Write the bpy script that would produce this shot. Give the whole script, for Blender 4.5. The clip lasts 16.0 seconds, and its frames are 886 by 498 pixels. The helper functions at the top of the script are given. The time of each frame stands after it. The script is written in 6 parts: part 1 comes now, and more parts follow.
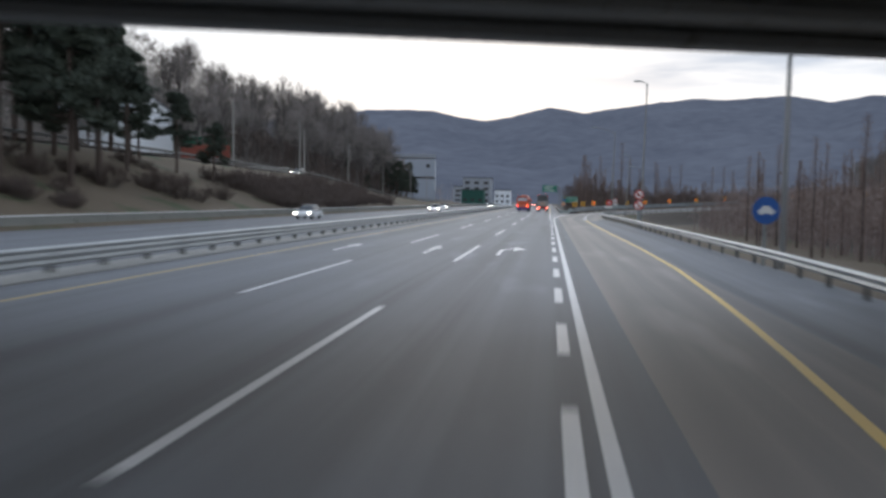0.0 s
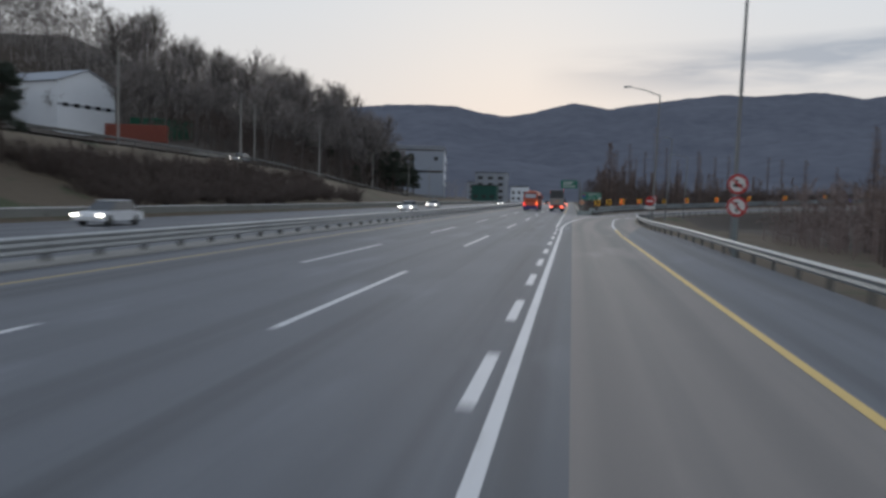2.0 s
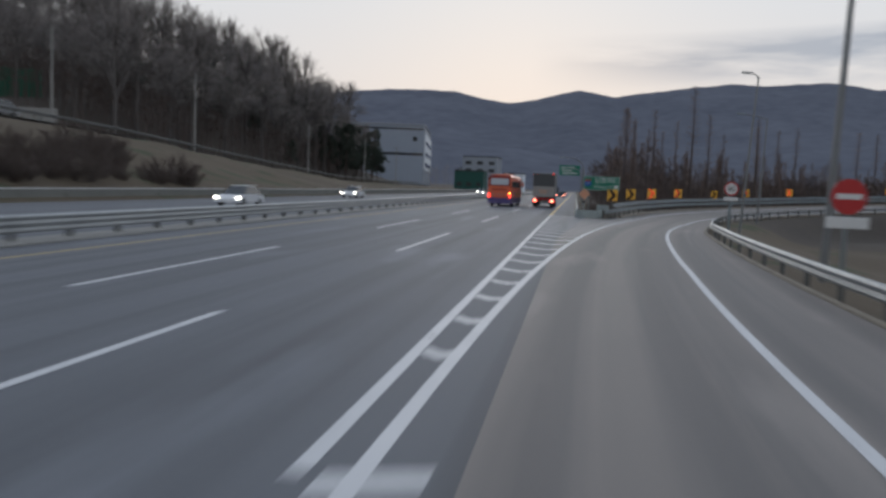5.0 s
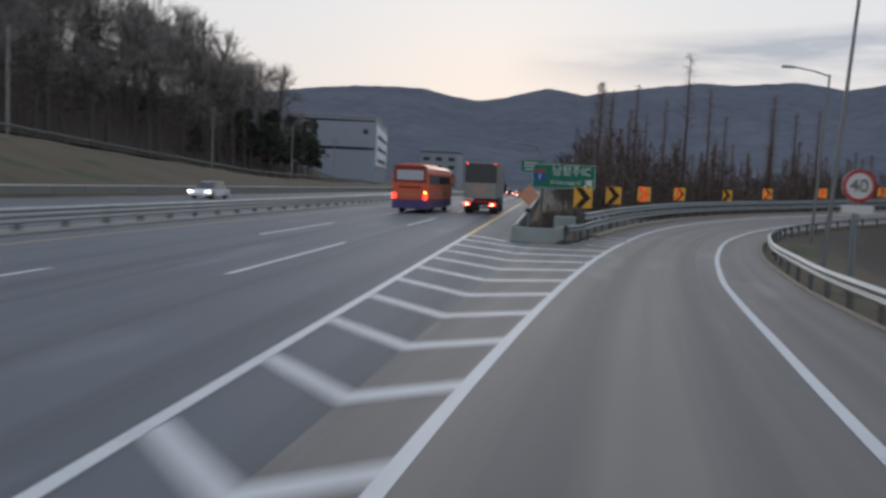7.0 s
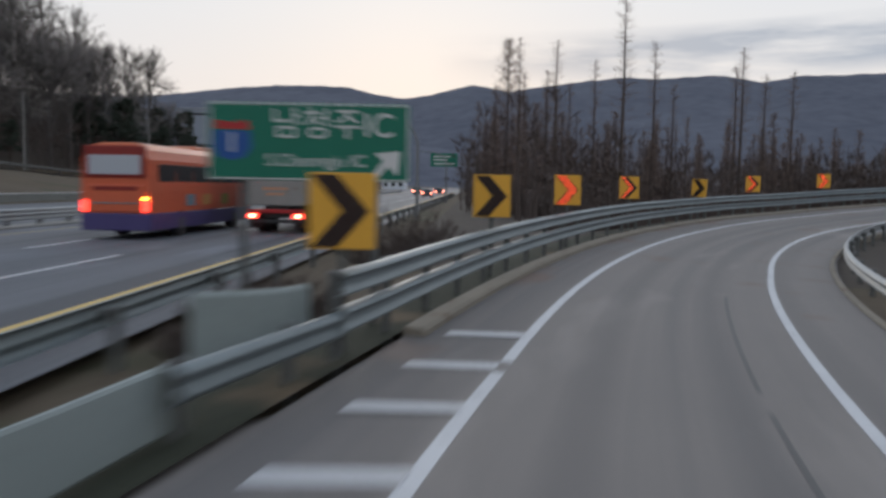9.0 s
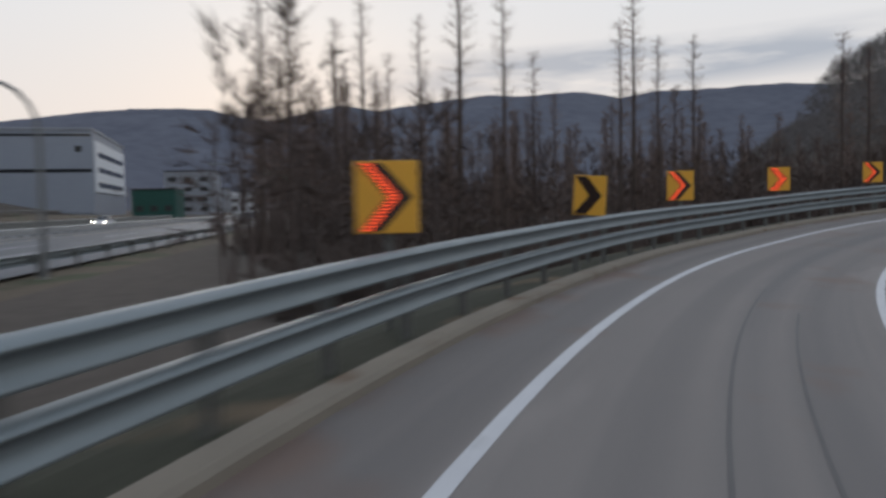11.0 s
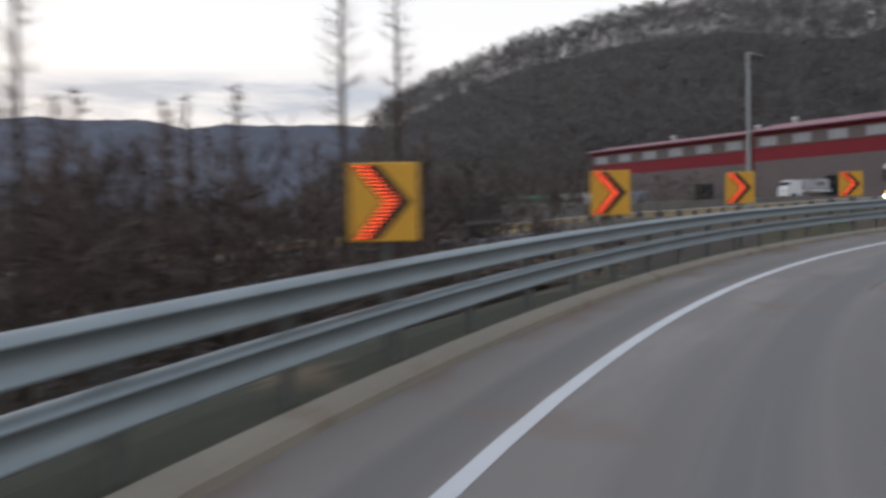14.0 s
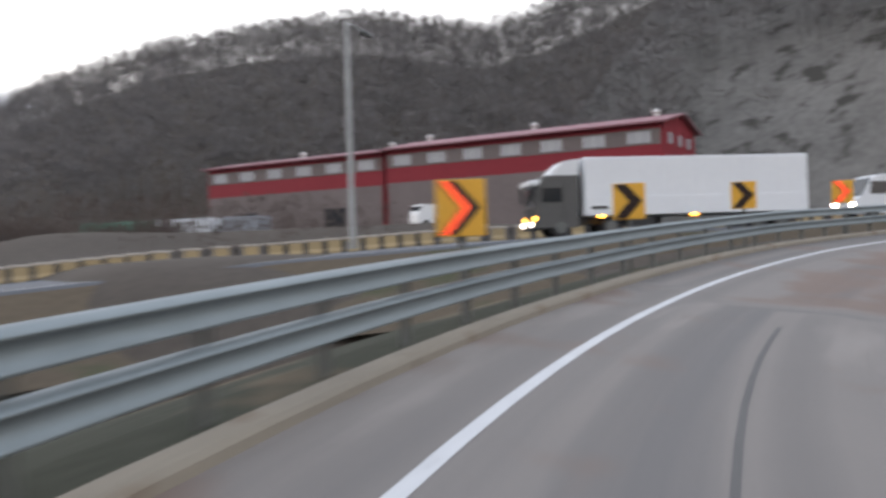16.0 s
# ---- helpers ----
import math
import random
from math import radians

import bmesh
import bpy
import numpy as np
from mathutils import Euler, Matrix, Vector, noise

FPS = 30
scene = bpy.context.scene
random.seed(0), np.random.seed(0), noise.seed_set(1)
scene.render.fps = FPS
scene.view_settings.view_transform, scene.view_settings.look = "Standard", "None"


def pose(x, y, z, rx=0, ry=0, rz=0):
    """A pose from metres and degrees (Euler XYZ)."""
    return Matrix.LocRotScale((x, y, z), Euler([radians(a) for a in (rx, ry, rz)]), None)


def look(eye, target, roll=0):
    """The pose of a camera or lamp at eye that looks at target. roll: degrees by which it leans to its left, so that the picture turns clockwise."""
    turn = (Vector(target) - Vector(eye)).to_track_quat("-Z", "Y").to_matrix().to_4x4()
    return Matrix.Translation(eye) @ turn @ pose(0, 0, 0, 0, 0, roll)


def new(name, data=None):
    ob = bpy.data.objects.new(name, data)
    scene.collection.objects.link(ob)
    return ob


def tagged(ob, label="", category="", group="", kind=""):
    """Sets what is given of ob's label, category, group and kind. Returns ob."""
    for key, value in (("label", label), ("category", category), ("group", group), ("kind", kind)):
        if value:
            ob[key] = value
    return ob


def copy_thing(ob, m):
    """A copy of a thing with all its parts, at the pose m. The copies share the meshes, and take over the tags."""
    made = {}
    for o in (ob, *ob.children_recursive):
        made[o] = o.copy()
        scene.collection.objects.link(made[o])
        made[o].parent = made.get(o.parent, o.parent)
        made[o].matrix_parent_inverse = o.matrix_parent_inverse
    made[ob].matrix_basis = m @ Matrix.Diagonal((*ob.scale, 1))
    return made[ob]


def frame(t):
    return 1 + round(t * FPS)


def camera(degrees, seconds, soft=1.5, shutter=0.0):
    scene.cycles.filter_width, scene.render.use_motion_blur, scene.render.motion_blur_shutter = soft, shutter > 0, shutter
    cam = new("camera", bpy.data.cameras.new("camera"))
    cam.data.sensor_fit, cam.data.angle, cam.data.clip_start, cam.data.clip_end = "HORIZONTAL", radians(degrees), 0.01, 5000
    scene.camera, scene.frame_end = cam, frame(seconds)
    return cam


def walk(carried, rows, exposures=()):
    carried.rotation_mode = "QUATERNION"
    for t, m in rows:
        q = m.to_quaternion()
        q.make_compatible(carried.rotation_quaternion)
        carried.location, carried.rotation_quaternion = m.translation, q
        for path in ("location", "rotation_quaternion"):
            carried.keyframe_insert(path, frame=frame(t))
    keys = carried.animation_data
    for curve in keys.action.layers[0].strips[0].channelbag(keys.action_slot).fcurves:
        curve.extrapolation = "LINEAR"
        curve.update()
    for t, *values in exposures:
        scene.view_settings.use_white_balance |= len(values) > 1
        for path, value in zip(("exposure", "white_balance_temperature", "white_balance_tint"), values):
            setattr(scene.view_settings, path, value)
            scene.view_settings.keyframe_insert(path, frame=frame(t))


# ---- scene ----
cam = camera(57.0, 16.0, soft=3.0, shutter=0.9)
PATH = [
    (0, (-0.259, 0.176, 2.18), (-0.515, 2.156, 2.061), 0.9),
    (0.5, (0.107, 10.022, 2.135), (-0.157, 12.001, 2.017), 2.0),
    (1, (0.52, 20.079, 2.136), (0.246, 22.056, 2.011), 0.6),
    (1.5, (0.795, 30.094, 2.168), (0.505, 32.068, 2.031), 1.6),
    (2, (1.002, 40.223, 2.145), (0.693, 42.195, 2.017), 1.4),
    (2.5, (1.126, 50.026, 2.154), (0.807, 51.996, 2.014), 1.5),
    (3, (1.26, 59.661, 2.125), (0.932, 61.629, 1.986), 1.7),
    (3.5, (1.447, 69.616, 2.119), (1.108, 71.582, 1.979), 1.2),
    (6, (2.187, 113.972, 2.098), (1.894, 115.943, 1.934), 3.1),
    (6.5, (2.597, 121.552, 2.117), (2.324, 123.527, 1.960), 2.8),
    (7, (3.066, 128.816, 2.115), (2.824, 130.795, 1.957), 2.5),
    (7.5, (3.685, 135.970, 2.105), (3.483, 137.954, 1.954), 2.1),
    (8, (4.445, 142.917, 2.099), (4.285, 144.905, 1.946), 2.0),
    (8.5, (5.358, 149.760, 2.126), (5.239, 151.750, 1.965), 1.6),
    (11, (12.548, 181.293, 2.034), (12.775, 183.277, 1.927), -1.1),
    (11.5, (14.759, 186.582, 2.124), (15.113, 188.548, 2.024), -1.0),
    (12, (17.461, 191.739, 2.254), (17.959, 193.674, 2.174), -1.0),
    (12.5, (20.511, 196.719, 2.387), (21.176, 198.603, 2.311), -0.3),
    (13, (24.010, 201.223, 2.487), (24.845, 203.040, 2.433), -0.8),
    (13.5, (27.872, 205.521, 2.601), (28.884, 207.245, 2.565), -1.4),
    (14, (31.974, 208.987, 2.839), (33.145, 210.608, 2.796), -1.0),
    (14.5, (36.415, 212.095, 3.068), (37.749, 213.585, 3.039), -1.1),
    (15, (41.313, 214.892, 3.266), (42.789, 216.242, 3.244), -1.3),
    (15.5, (46.368, 217.035, 3.480), (47.968, 218.235, 3.474), -1.6),
    (16, (51.295, 218.503, 3.748), (53.008, 219.534, 3.744), -1.7),
]
walk(cam, [(t, look(eye, target, roll)) for t, eye, target, roll in PATH],
     exposures=[(0, 0.52, 6300, 9), (0.3, 0.0, 6350, 9), (0.5, -0.25, 6400, 10), (1.0, -0.25, 6350, 9), (2.0, -0.1, 6350, 9), (6.0, -0.05, 6400, 10), (8.5, 0.08, 6450, 10),
                (11.0, 0.02, 6600, 11), (12.5, -0.05, 6650, 11), (13.5, -0.05, 6650, 11), (14.0, 0.4, 6750, 12), (14.5, 0.6, 6800, 13), (15.0, 0.6, 6850, 13), (15.5, 0.62, 6800, 13), (16.0, 1.02, 6850, 13)])

# ---- world and sun ----
SUN_AZ, SUN_EL = radians(-4), radians(9)
world = bpy.data.worlds.new("dusk_sky")
scene.world = world
world.use_nodes = True
wn, wl = world.node_tree.nodes, world.node_tree.links
wn.clear()


def wnode(kind, **values):
    n = wn.new(kind)
    for key, v in values.items():
        n.inputs[key].default_value = v
    return n


def wmath(op, a, b=None, clamp=False):
    n = wn.new("ShaderNodeMath")
    n.operation, n.use_clamp = op, clamp
    for i, v in enumerate((a, b)):
        if v is None:
            continue
        if isinstance(v, (int, float)):
            n.inputs[i].default_value = v
        else:
            wl.new(v, n.inputs[i])
    return n.outputs[0]


sky = wn.new("ShaderNodeTexSky")
sky.sky_type, sky.sun_disc = "NISHITA", False
sky.sun_elevation, sky.sun_rotation = SUN_EL, SUN_AZ
sky.dust_density, sky.air_density = 3.0, 1.5
coord = wn.new("ShaderNodeTexCoord")
sep = wn.new("ShaderNodeSeparateXYZ")
wl.new(coord.outputs["Generated"], sep.inputs[0])
# thin high overcast, warm towards the horizon
height = wmath("MAXIMUM", sep.outputs[2], 0.0)
veil = wn.new("ShaderNodeValToRGB")
veil.color_ramp.elements[0].position, veil.color_ramp.elements[0].color = 0.09, (0.835, 0.795, 0.775, 1)
veil.color_ramp.elements[1].position, veil.color_ramp.elements[1].color = 0.75, (0.60, 0.70, 0.86, 1)
mid = veil.color_ramp.elements.new(0.22)
mid.color = (0.79, 0.815, 0.85, 1)
wl.new(height, veil.inputs[0])
# a long bank of grey-blue cloud low over the ridge
stretch = wn.new("ShaderNodeMapping")
stretch.inputs["Scale"].default_value = (3.0, 3.0, 22.0)
wl.new(coord.outputs["Generated"], stretch.inputs[0])
cloud = wnode("ShaderNodeTexNoise", Scale=1.6, Detail=6.0, Roughness=0.55)
wl.new(stretch.outputs[0], cloud.inputs["Vector"])
azim = wmath("ARCTAN2", sep.outputs[0], sep.outputs[1])
side = wmath("SUBTRACT", 1.0, wmath("ABSOLUTE", wmath("DIVIDE", wmath("SUBTRACT", azim, 0.34), 0.40)), True)
tall = wmath("SUBTRACT", 1.0, wmath("ABSOLUTE", wmath("DIVIDE", wmath("SUBTRACT", wmath("SUBTRACT", sep.outputs[2], wmath("MULTIPLY", azim, 0.03)), 0.148), 0.034)), True)
bank = wmath("MULTIPLY", side, tall)
bank = wmath("MULTIPLY", wmath("MULTIPLY", wmath("SUBTRACT", cloud.outputs[0], 0.36), 4.5, True), wmath("MULTIPLY", bank, 2.3, True))
bank = wmath("MULTIPLY", bank, 0.95)
tint = wn.new("ShaderNodeMix")
tint.data_type = "RGBA"
wl.new(bank, tint.inputs["Factor"])
wl.new(veil.outputs[0], tint.inputs["A"])
tint.inputs["B"].default_value = (0.44, 0.49, 0.57, 1)
clear_bg, veil_bg, both = wnode("ShaderNodeBackground", Strength=0.003), wnode("ShaderNodeBackground", Strength=0.92), wn.new("ShaderNodeAddShader")
wl.new(sky.outputs[0], clear_bg.inputs[0])
wl.new(tint.outputs["Result"], veil_bg.inputs[0])
wl.new(clear_bg.outputs[0], both.inputs[0])
wl.new(veil_bg.outputs[0], both.inputs[1])
wl.new(both.outputs[0], wn.new("ShaderNodeOutputWorld").inputs[0])
sun = new("sun", bpy.data.lights.new("sun", "SUN"))
sun.data.energy, sun.data.angle, sun.data.color = 0.5, radians(20), (1.0, 0.93, 0.86)
sun.matrix_world = look((0, 0, 60), (-60 * math.sin(SUN_AZ), -60 * math.cos(SUN_AZ), 60 - 60 * math.tan(SUN_EL)))

# ---- materials ----
def surface(name, color, color2=None, rough=0.8, metal=0.0, grain=8.0, patch=0.6, bump=0.2, stain=None, stain_at=0.62, spec=0.3, island=0.0, object_random=0.0):
    """A procedural surface: two colours mixed by fine grain and broad patches, stains with their own shape, fine relief."""
    m = bpy.data.materials.new(name)
    m.use_nodes = True
    n, l = m.node_tree.nodes, m.node_tree.links
    b = n["Principled BSDF"]
    b.inputs["Metallic"].default_value = metal
    b.inputs["Specular IOR Level"].default_value = spec
    co = n.new("ShaderNodeTexCoord")
    fine, broad = n.new("ShaderNodeTexNoise"), n.new("ShaderNodeTexNoise")
    fine.inputs["Scale"].default_value, fine.inputs["Detail"].default_value = grain, 5
    broad.inputs["Scale"].default_value, broad.inputs["Detail"].default_value = patch, 4
    l.new(co.outputs["Object"], fine.inputs["Vector"])
    l.new(co.outputs["Object"], broad.inputs["Vector"])
    mixf = n.new("ShaderNodeMath")
    mixf.operation = "MULTIPLY_ADD"
    l.new(broad.outputs[0], mixf.inputs[0])
    mixf.inputs[1].default_value = 0.9
    half = n.new("ShaderNodeMath")
    half.operation = "MULTIPLY_ADD"
    l.new(fine.outputs[0], half.inputs[0])
    half.inputs[1].default_value, half.inputs[2].default_value = 0.9, -0.4
    l.new(half.outputs[0], mixf.inputs[2])
    fac = mixf.outputs[0]
    if island or object_random:
        extra = n.new("ShaderNodeNewGeometry" if island else "ShaderNodeObjectInfo")
        add = n.new("ShaderNodeMath")
        add.operation = "MULTIPLY_ADD"
        l.new(extra.outputs["Random Per Island" if island else "Random"], add.inputs[0])
        add.inputs[1].default_value = island or object_random
        l.new(fac, add.inputs[2])
        fac = add.outputs[0]
    mix = n.new("ShaderNodeMix")
    mix.data_type = "RGBA"
    l.new(fac, mix.inputs["Factor"])
    mix.inputs["A"].default_value = (*color, 1)
    mix.inputs["B"].default_value = (*(color2 or [c * 0.75 for c in color]), 1)
    out = mix.outputs["Result"]
    if stain:
        st = n.new("ShaderNodeTexNoise")
        st.inputs["Scale"].default_value, st.inputs["Detail"].default_value = patch * 2.3, 6
        l.new(co.outputs["Object"], st.inputs["Vector"])
        ramp = n.new("ShaderNodeValToRGB")
        ramp.color_ramp.elements[0].position, ramp.color_ramp.elements[1].position = stain_at, stain_at + 0.1
        l.new(st.outputs[0], ramp.inputs[0])
        over = n.new("ShaderNodeMix")
        over.data_type = "RGBA"
        l.new(ramp.outputs[0], over.inputs["Factor"])
        l.new(out, over.inputs["A"])
        over.inputs["B"].default_value = (*stain, 1)
        out = over.outputs["Result"]
    l.new(out, b.inputs["Base Color"])
    rr = n.new("ShaderNodeMath")
    rr.operation = "MULTIPLY_ADD"
    l.new(fine.outputs[0], rr.inputs[0])
    rr.inputs[1].default_value, rr.inputs[2].default_value = 0.25, rough - 0.12
    l.new(rr.outputs[0], b.inputs["Roughness"])
    if bump:
        bp = n.new("ShaderNodeBump")
        bp.inputs["Strength"].default_value, bp.inputs["Distance"].default_value = bump, 0.02
        l.new(fine.outputs[0], bp.inputs["Height"])
        l.new(bp.outputs[0], b.inputs["Normal"])
    return m


def glow(name, color, strength):
    m = bpy.data.materials.new(name)
    m.use_nodes = True
    b = m.node_tree.nodes["Principled BSDF"]
    b.inputs["Base Color"].default_value = (*color, 1)
    b.inputs["Emission Color"].default_value = (*color, 1)
    b.inputs["Emission Strength"].default_value = strength
    return m


def glass(name, color=(0.02, 0.022, 0.025), rough=0.06):
    m = bpy.data.materials.new(name)
    m.use_nodes = True
    b = m.node_tree.nodes["Principled BSDF"]
    b.inputs["Base Color"].default_value, b.inputs["Roughness"].default_value = (*color, 1), rough
    b.inputs["Specular IOR Level"].default_value = 0.6
    return m


def road_surface(name, color, worn, polished, seed, track, period, soil=False):
    """Asphalt with long streaks of wear along the lanes, patches and fine stone grain. The mesh's UV holds metres across and along."""
    m = surface(name, color, worn, 0.72, grain=55, patch=0.3, bump=0.25)
    n, l = m.node_tree.nodes, m.node_tree.links
    b = n["Principled BSDF"]
    base = b.inputs["Base Color"].links[0].from_socket
    uv, last = n.new("ShaderNodeUVMap"), base
    for scale, low, high, tone, amount in (((0.75, 0.012, 1), 0.49, 0.63, polished, 0.92), ((2.6, 0.03, 1), 0.52, 0.70, worn, 0.8), ((0.5, 0.10, 1), 0.58, 0.70, [c * 1.35 for c in color], 0.6)):
        mp, tx, rp, mx = n.new("ShaderNodeMapping"), n.new("ShaderNodeTexNoise"), n.new("ShaderNodeValToRGB"), n.new("ShaderNodeMix")
        mp.inputs["Scale"].default_value = scale
        mp.inputs["Location"].default_value = (seed, seed * 2.7, 0)
        tx.inputs["Scale"].default_value, tx.inputs["Detail"].default_value = 1.0, 4
        rp.color_ramp.elements[0].position, rp.color_ramp.elements[1].position = low, high
        rp.color_ramp.elements[1].color = (amount, amount, amount, 1)
        mx.data_type = "RGBA"
        l.new(uv.outputs[0], mp.inputs[0])
        l.new(mp.outputs[0], tx.inputs["Vector"])
        l.new(tx.outputs[0], rp.inputs[0])
        l.new(rp.outputs[0], mx.inputs["Factor"])
        l.new(last, mx.inputs["A"])
        mx.inputs["B"].default_value = (*tone, 1)
        last = mx.outputs["Result"]
    # dark wheel tracks along the lanes, broken up along the road
    across, shift, wave, broken, depth, mx = n.new("ShaderNodeSeparateXYZ"), n.new("ShaderNodeMath"), n.new("ShaderNodeMath"), n.new("ShaderNodeTexNoise"), n.new("ShaderNodeMath"), n.new("ShaderNodeMix")
    l.new(uv.outputs[0], across.inputs[0])
    shift.operation, wave.operation, depth.operation = "MULTIPLY_ADD", "COSINE", "MULTIPLY"
    l.new(across.outputs[0], shift.inputs[0])
    shift.inputs[1].default_value, shift.inputs[2].default_value = 2 * math.pi / period, -2 * math.pi * track / period
    l.new(shift.outputs[0], wave.inputs[0])
    rise = n.new("ShaderNodeMapRange")
    rise.inputs["From Min"].default_value, rise.inputs["To Max"].default_value = 0.1, 0.75 if soil else 0.4
    l.new(wave.outputs[0], rise.inputs["Value"])
    mp = n.new("ShaderNodeMapping")
    mp.inputs["Scale"].default_value = (0.9, 0.02, 1)
    l.new(uv.outputs[0], mp.inputs[0])
    l.new(mp.outputs[0], broken.inputs["Vector"])
    broken.inputs["Scale"].default_value, broken.inputs["Detail"].default_value = 1.0, 3
    l.new(rise.outputs[0], depth.inputs[0])
    l.new(broken.outputs[0], depth.inputs[1])
    mx.data_type = "RGBA"
    l.new(depth.outputs[0], mx.inputs["Factor"])
    l.new(last, mx.inputs["A"])
    mx.inputs["B"].default_value = (*[c * 0.82 for c in polished], 1)
    last = mx.outputs["Result"]
    if soil:
        # brown soil washed onto the outer shoulder
        sp, tx, rp, mx = n.new("ShaderNodeSeparateXYZ"), n.new("ShaderNodeTexNoise"), n.new("ShaderNodeValToRGB"), n.new("ShaderNodeMix")
        edge = n.new("ShaderNodeMapRange")
        edge.inputs["From Min"].default_value, edge.inputs["From Max"].default_value = -0.3, -1.5
        edge.inputs["To Min"].default_value, edge.inputs["To Max"].default_value = -0.12, 0.12
        tx.inputs["Scale"].default_value, tx.inputs["Detail"].default_value = 0.45, 7
        l.new(uv.outputs[0], sp.inputs[0])
        l.new(sp.outputs[0], edge.inputs["Value"])
        l.new(uv.outputs[0], tx.inputs["Vector"])
        add = n.new("ShaderNodeMath")
        reach = n.new("ShaderNodeMapRange")
        reach.inputs["From Min"].default_value, reach.inputs["From Max"].default_value = 160.0, 176.0
        reach.inputs["To Min"].default_value, reach.inputs["To Max"].default_value = -0.3, 0.0
        l.new(sp.outputs[1], reach.inputs["Value"])
        both = n.new("ShaderNodeMath")
        l.new(edge.outputs[0], both.inputs[0])
        l.new(reach.outputs[0], both.inputs[1])
        l.new(tx.outputs[0], add.inputs[0])
        l.new(both.outputs[0], add.inputs[1])
        rp.color_ramp.elements[0].position, rp.color_ramp.elements[1].position = 0.47, 0.62
        rp.color_ramp.elements[1].color = (0.75, 0.75, 0.75, 1)
        mx.data_type = "RGBA"
        l.new(add.outputs[0], rp.inputs[0])
        l.new(rp.outputs[0], mx.inputs["Factor"])
        l.new(last, mx.inputs["A"])
        mx.inputs["B"].default_value = (0.17, 0.115, 0.09, 1)
        last = mx.outputs["Result"]
    l.new(last, b.inputs["Base Color"])
    return m


ASPHALT = road_surface("asphalt_blue_grey", (0.135, 0.143, 0.158), (0.105, 0.111, 0.122), (0.075, 0.078, 0.085), 1.3, -2.6, 1.8)
ASPHALT_WARM = road_surface("asphalt_warm_grey", (0.212, 0.189, 0.172), (0.178, 0.161, 0.149), (0.138, 0.129, 0.124), 4.1, 1.5, 1.6, True)
PAINT_WHITE = surface("road_paint_white", (0.62, 0.62, 0.62), (0.45, 0.45, 0.46), 0.6, grain=25, patch=1.2, bump=0.1, stain=(0.25, 0.25, 0.25), stain_at=0.66)
PAINT_YELLOW = surface("road_paint_yellow", (0.64, 0.44, 0.13), (0.54, 0.38, 0.14), 0.6, grain=25, patch=1.0, bump=0.1, stain=(0.2, 0.17, 0.1), stain_at=0.68)
PAINT_OLD_YELLOW = surface("road_paint_faded_yellow", (0.44, 0.33, 0.14), (0.3, 0.24, 0.13), 0.7, grain=25, patch=1.0, bump=0.1)
WALL_CONCRETE = surface("mossy_wall_concrete", (0.19, 0.19, 0.17), (0.13, 0.13, 0.118), 0.9, grain=10, patch=0.4, bump=0.2, stain=(0.09, 0.09, 0.075))
CONCRETE = surface("concrete", (0.30, 0.29, 0.27), (0.22, 0.215, 0.2), 0.85, grain=14, patch=0.5, bump=0.2, stain=(0.16, 0.14, 0.12))
KERB_CONCRETE = surface("kerb_concrete", (0.27, 0.235, 0.185), (0.19, 0.168, 0.138), 0.88, grain=18, patch=0.7, bump=0.25, stain=(0.16, 0.11, 0.075), stain_at=0.6)
POLE_GREY = surface("pale_painted_pole", (0.22, 0.225, 0.225), (0.16, 0.165, 0.165), 0.5, 0.3, grain=12, patch=0.8, bump=0.04)
TAR = surface("tar_seal", (0.11, 0.105, 0.1), (0.085, 0.08, 0.078), 0.6, grain=20, patch=1.2, bump=0.2)
STEEL_OLD = surface("dull_galvanised_steel", (0.40, 0.415, 0.42), (0.3, 0.312, 0.315), 0.55, 0.6, grain=9, patch=0.8, bump=0.05)
STEEL = surface("galvanised_steel", (0.25, 0.285, 0.295), (0.18, 0.208, 0.216), 0.5, 0.55, grain=9, patch=0.8, bump=0.05)
STEEL_DULL = surface("weathered_steel_post", (0.17, 0.175, 0.17), (0.115, 0.115, 0.11), 0.6, 0.4, grain=12, patch=1.0, bump=0.08)
END_CAP = surface("painted_end_cap", (0.30, 0.34, 0.33), (0.24, 0.27, 0.26), 0.6, 0.1, grain=10, patch=0.8, bump=0.06)
GRASS_DRY = surface("dry_winter_grass", (0.112, 0.086, 0.056), (0.068, 0.052, 0.037), 0.95, grain=3.0, patch=0.09, bump=0.6, stain=(0.045, 0.055, 0.026), stain_at=0.56)
VERGE_SOIL = surface("dark_weedy_soil", (0.045, 0.046, 0.030), (0.026, 0.030, 0.019), 0.95, grain=5.0, patch=0.16, bump=0.6, stain=(0.13, 0.095, 0.06), stain_at=0.56)
EARTH = surface("leaf_litter", (0.078, 0.062, 0.048), (0.05, 0.042, 0.036), 0.95, grain=2.0, patch=0.07, bump=0.6)
BARK = surface("grey_bark", (0.135, 0.12, 0.112), (0.09, 0.081, 0.076), 0.9, grain=6, patch=1.0, bump=0.4, object_random=0.2)
TWIG = surface("bare_twigs", (0.30, 0.268, 0.25), (0.2, 0.18, 0.168), 0.9, grain=4, patch=0.5, bump=0, object_random=0.3)
BARK_RED = surface("reddish_bark", (0.105, 0.077, 0.064), (0.066, 0.052, 0.045), 0.9, grain=6, patch=1.0, bump=0.3, object_random=0.3)
# hill twigs, their colour greyed in place of haze over the slope
TWIG_HILL = surface("weathered_grey_twigs", (0.20, 0.188, 0.186), (0.13, 0.123, 0.122), 0.9, grain=0.5, patch=0.06, bump=0, island=0.3)
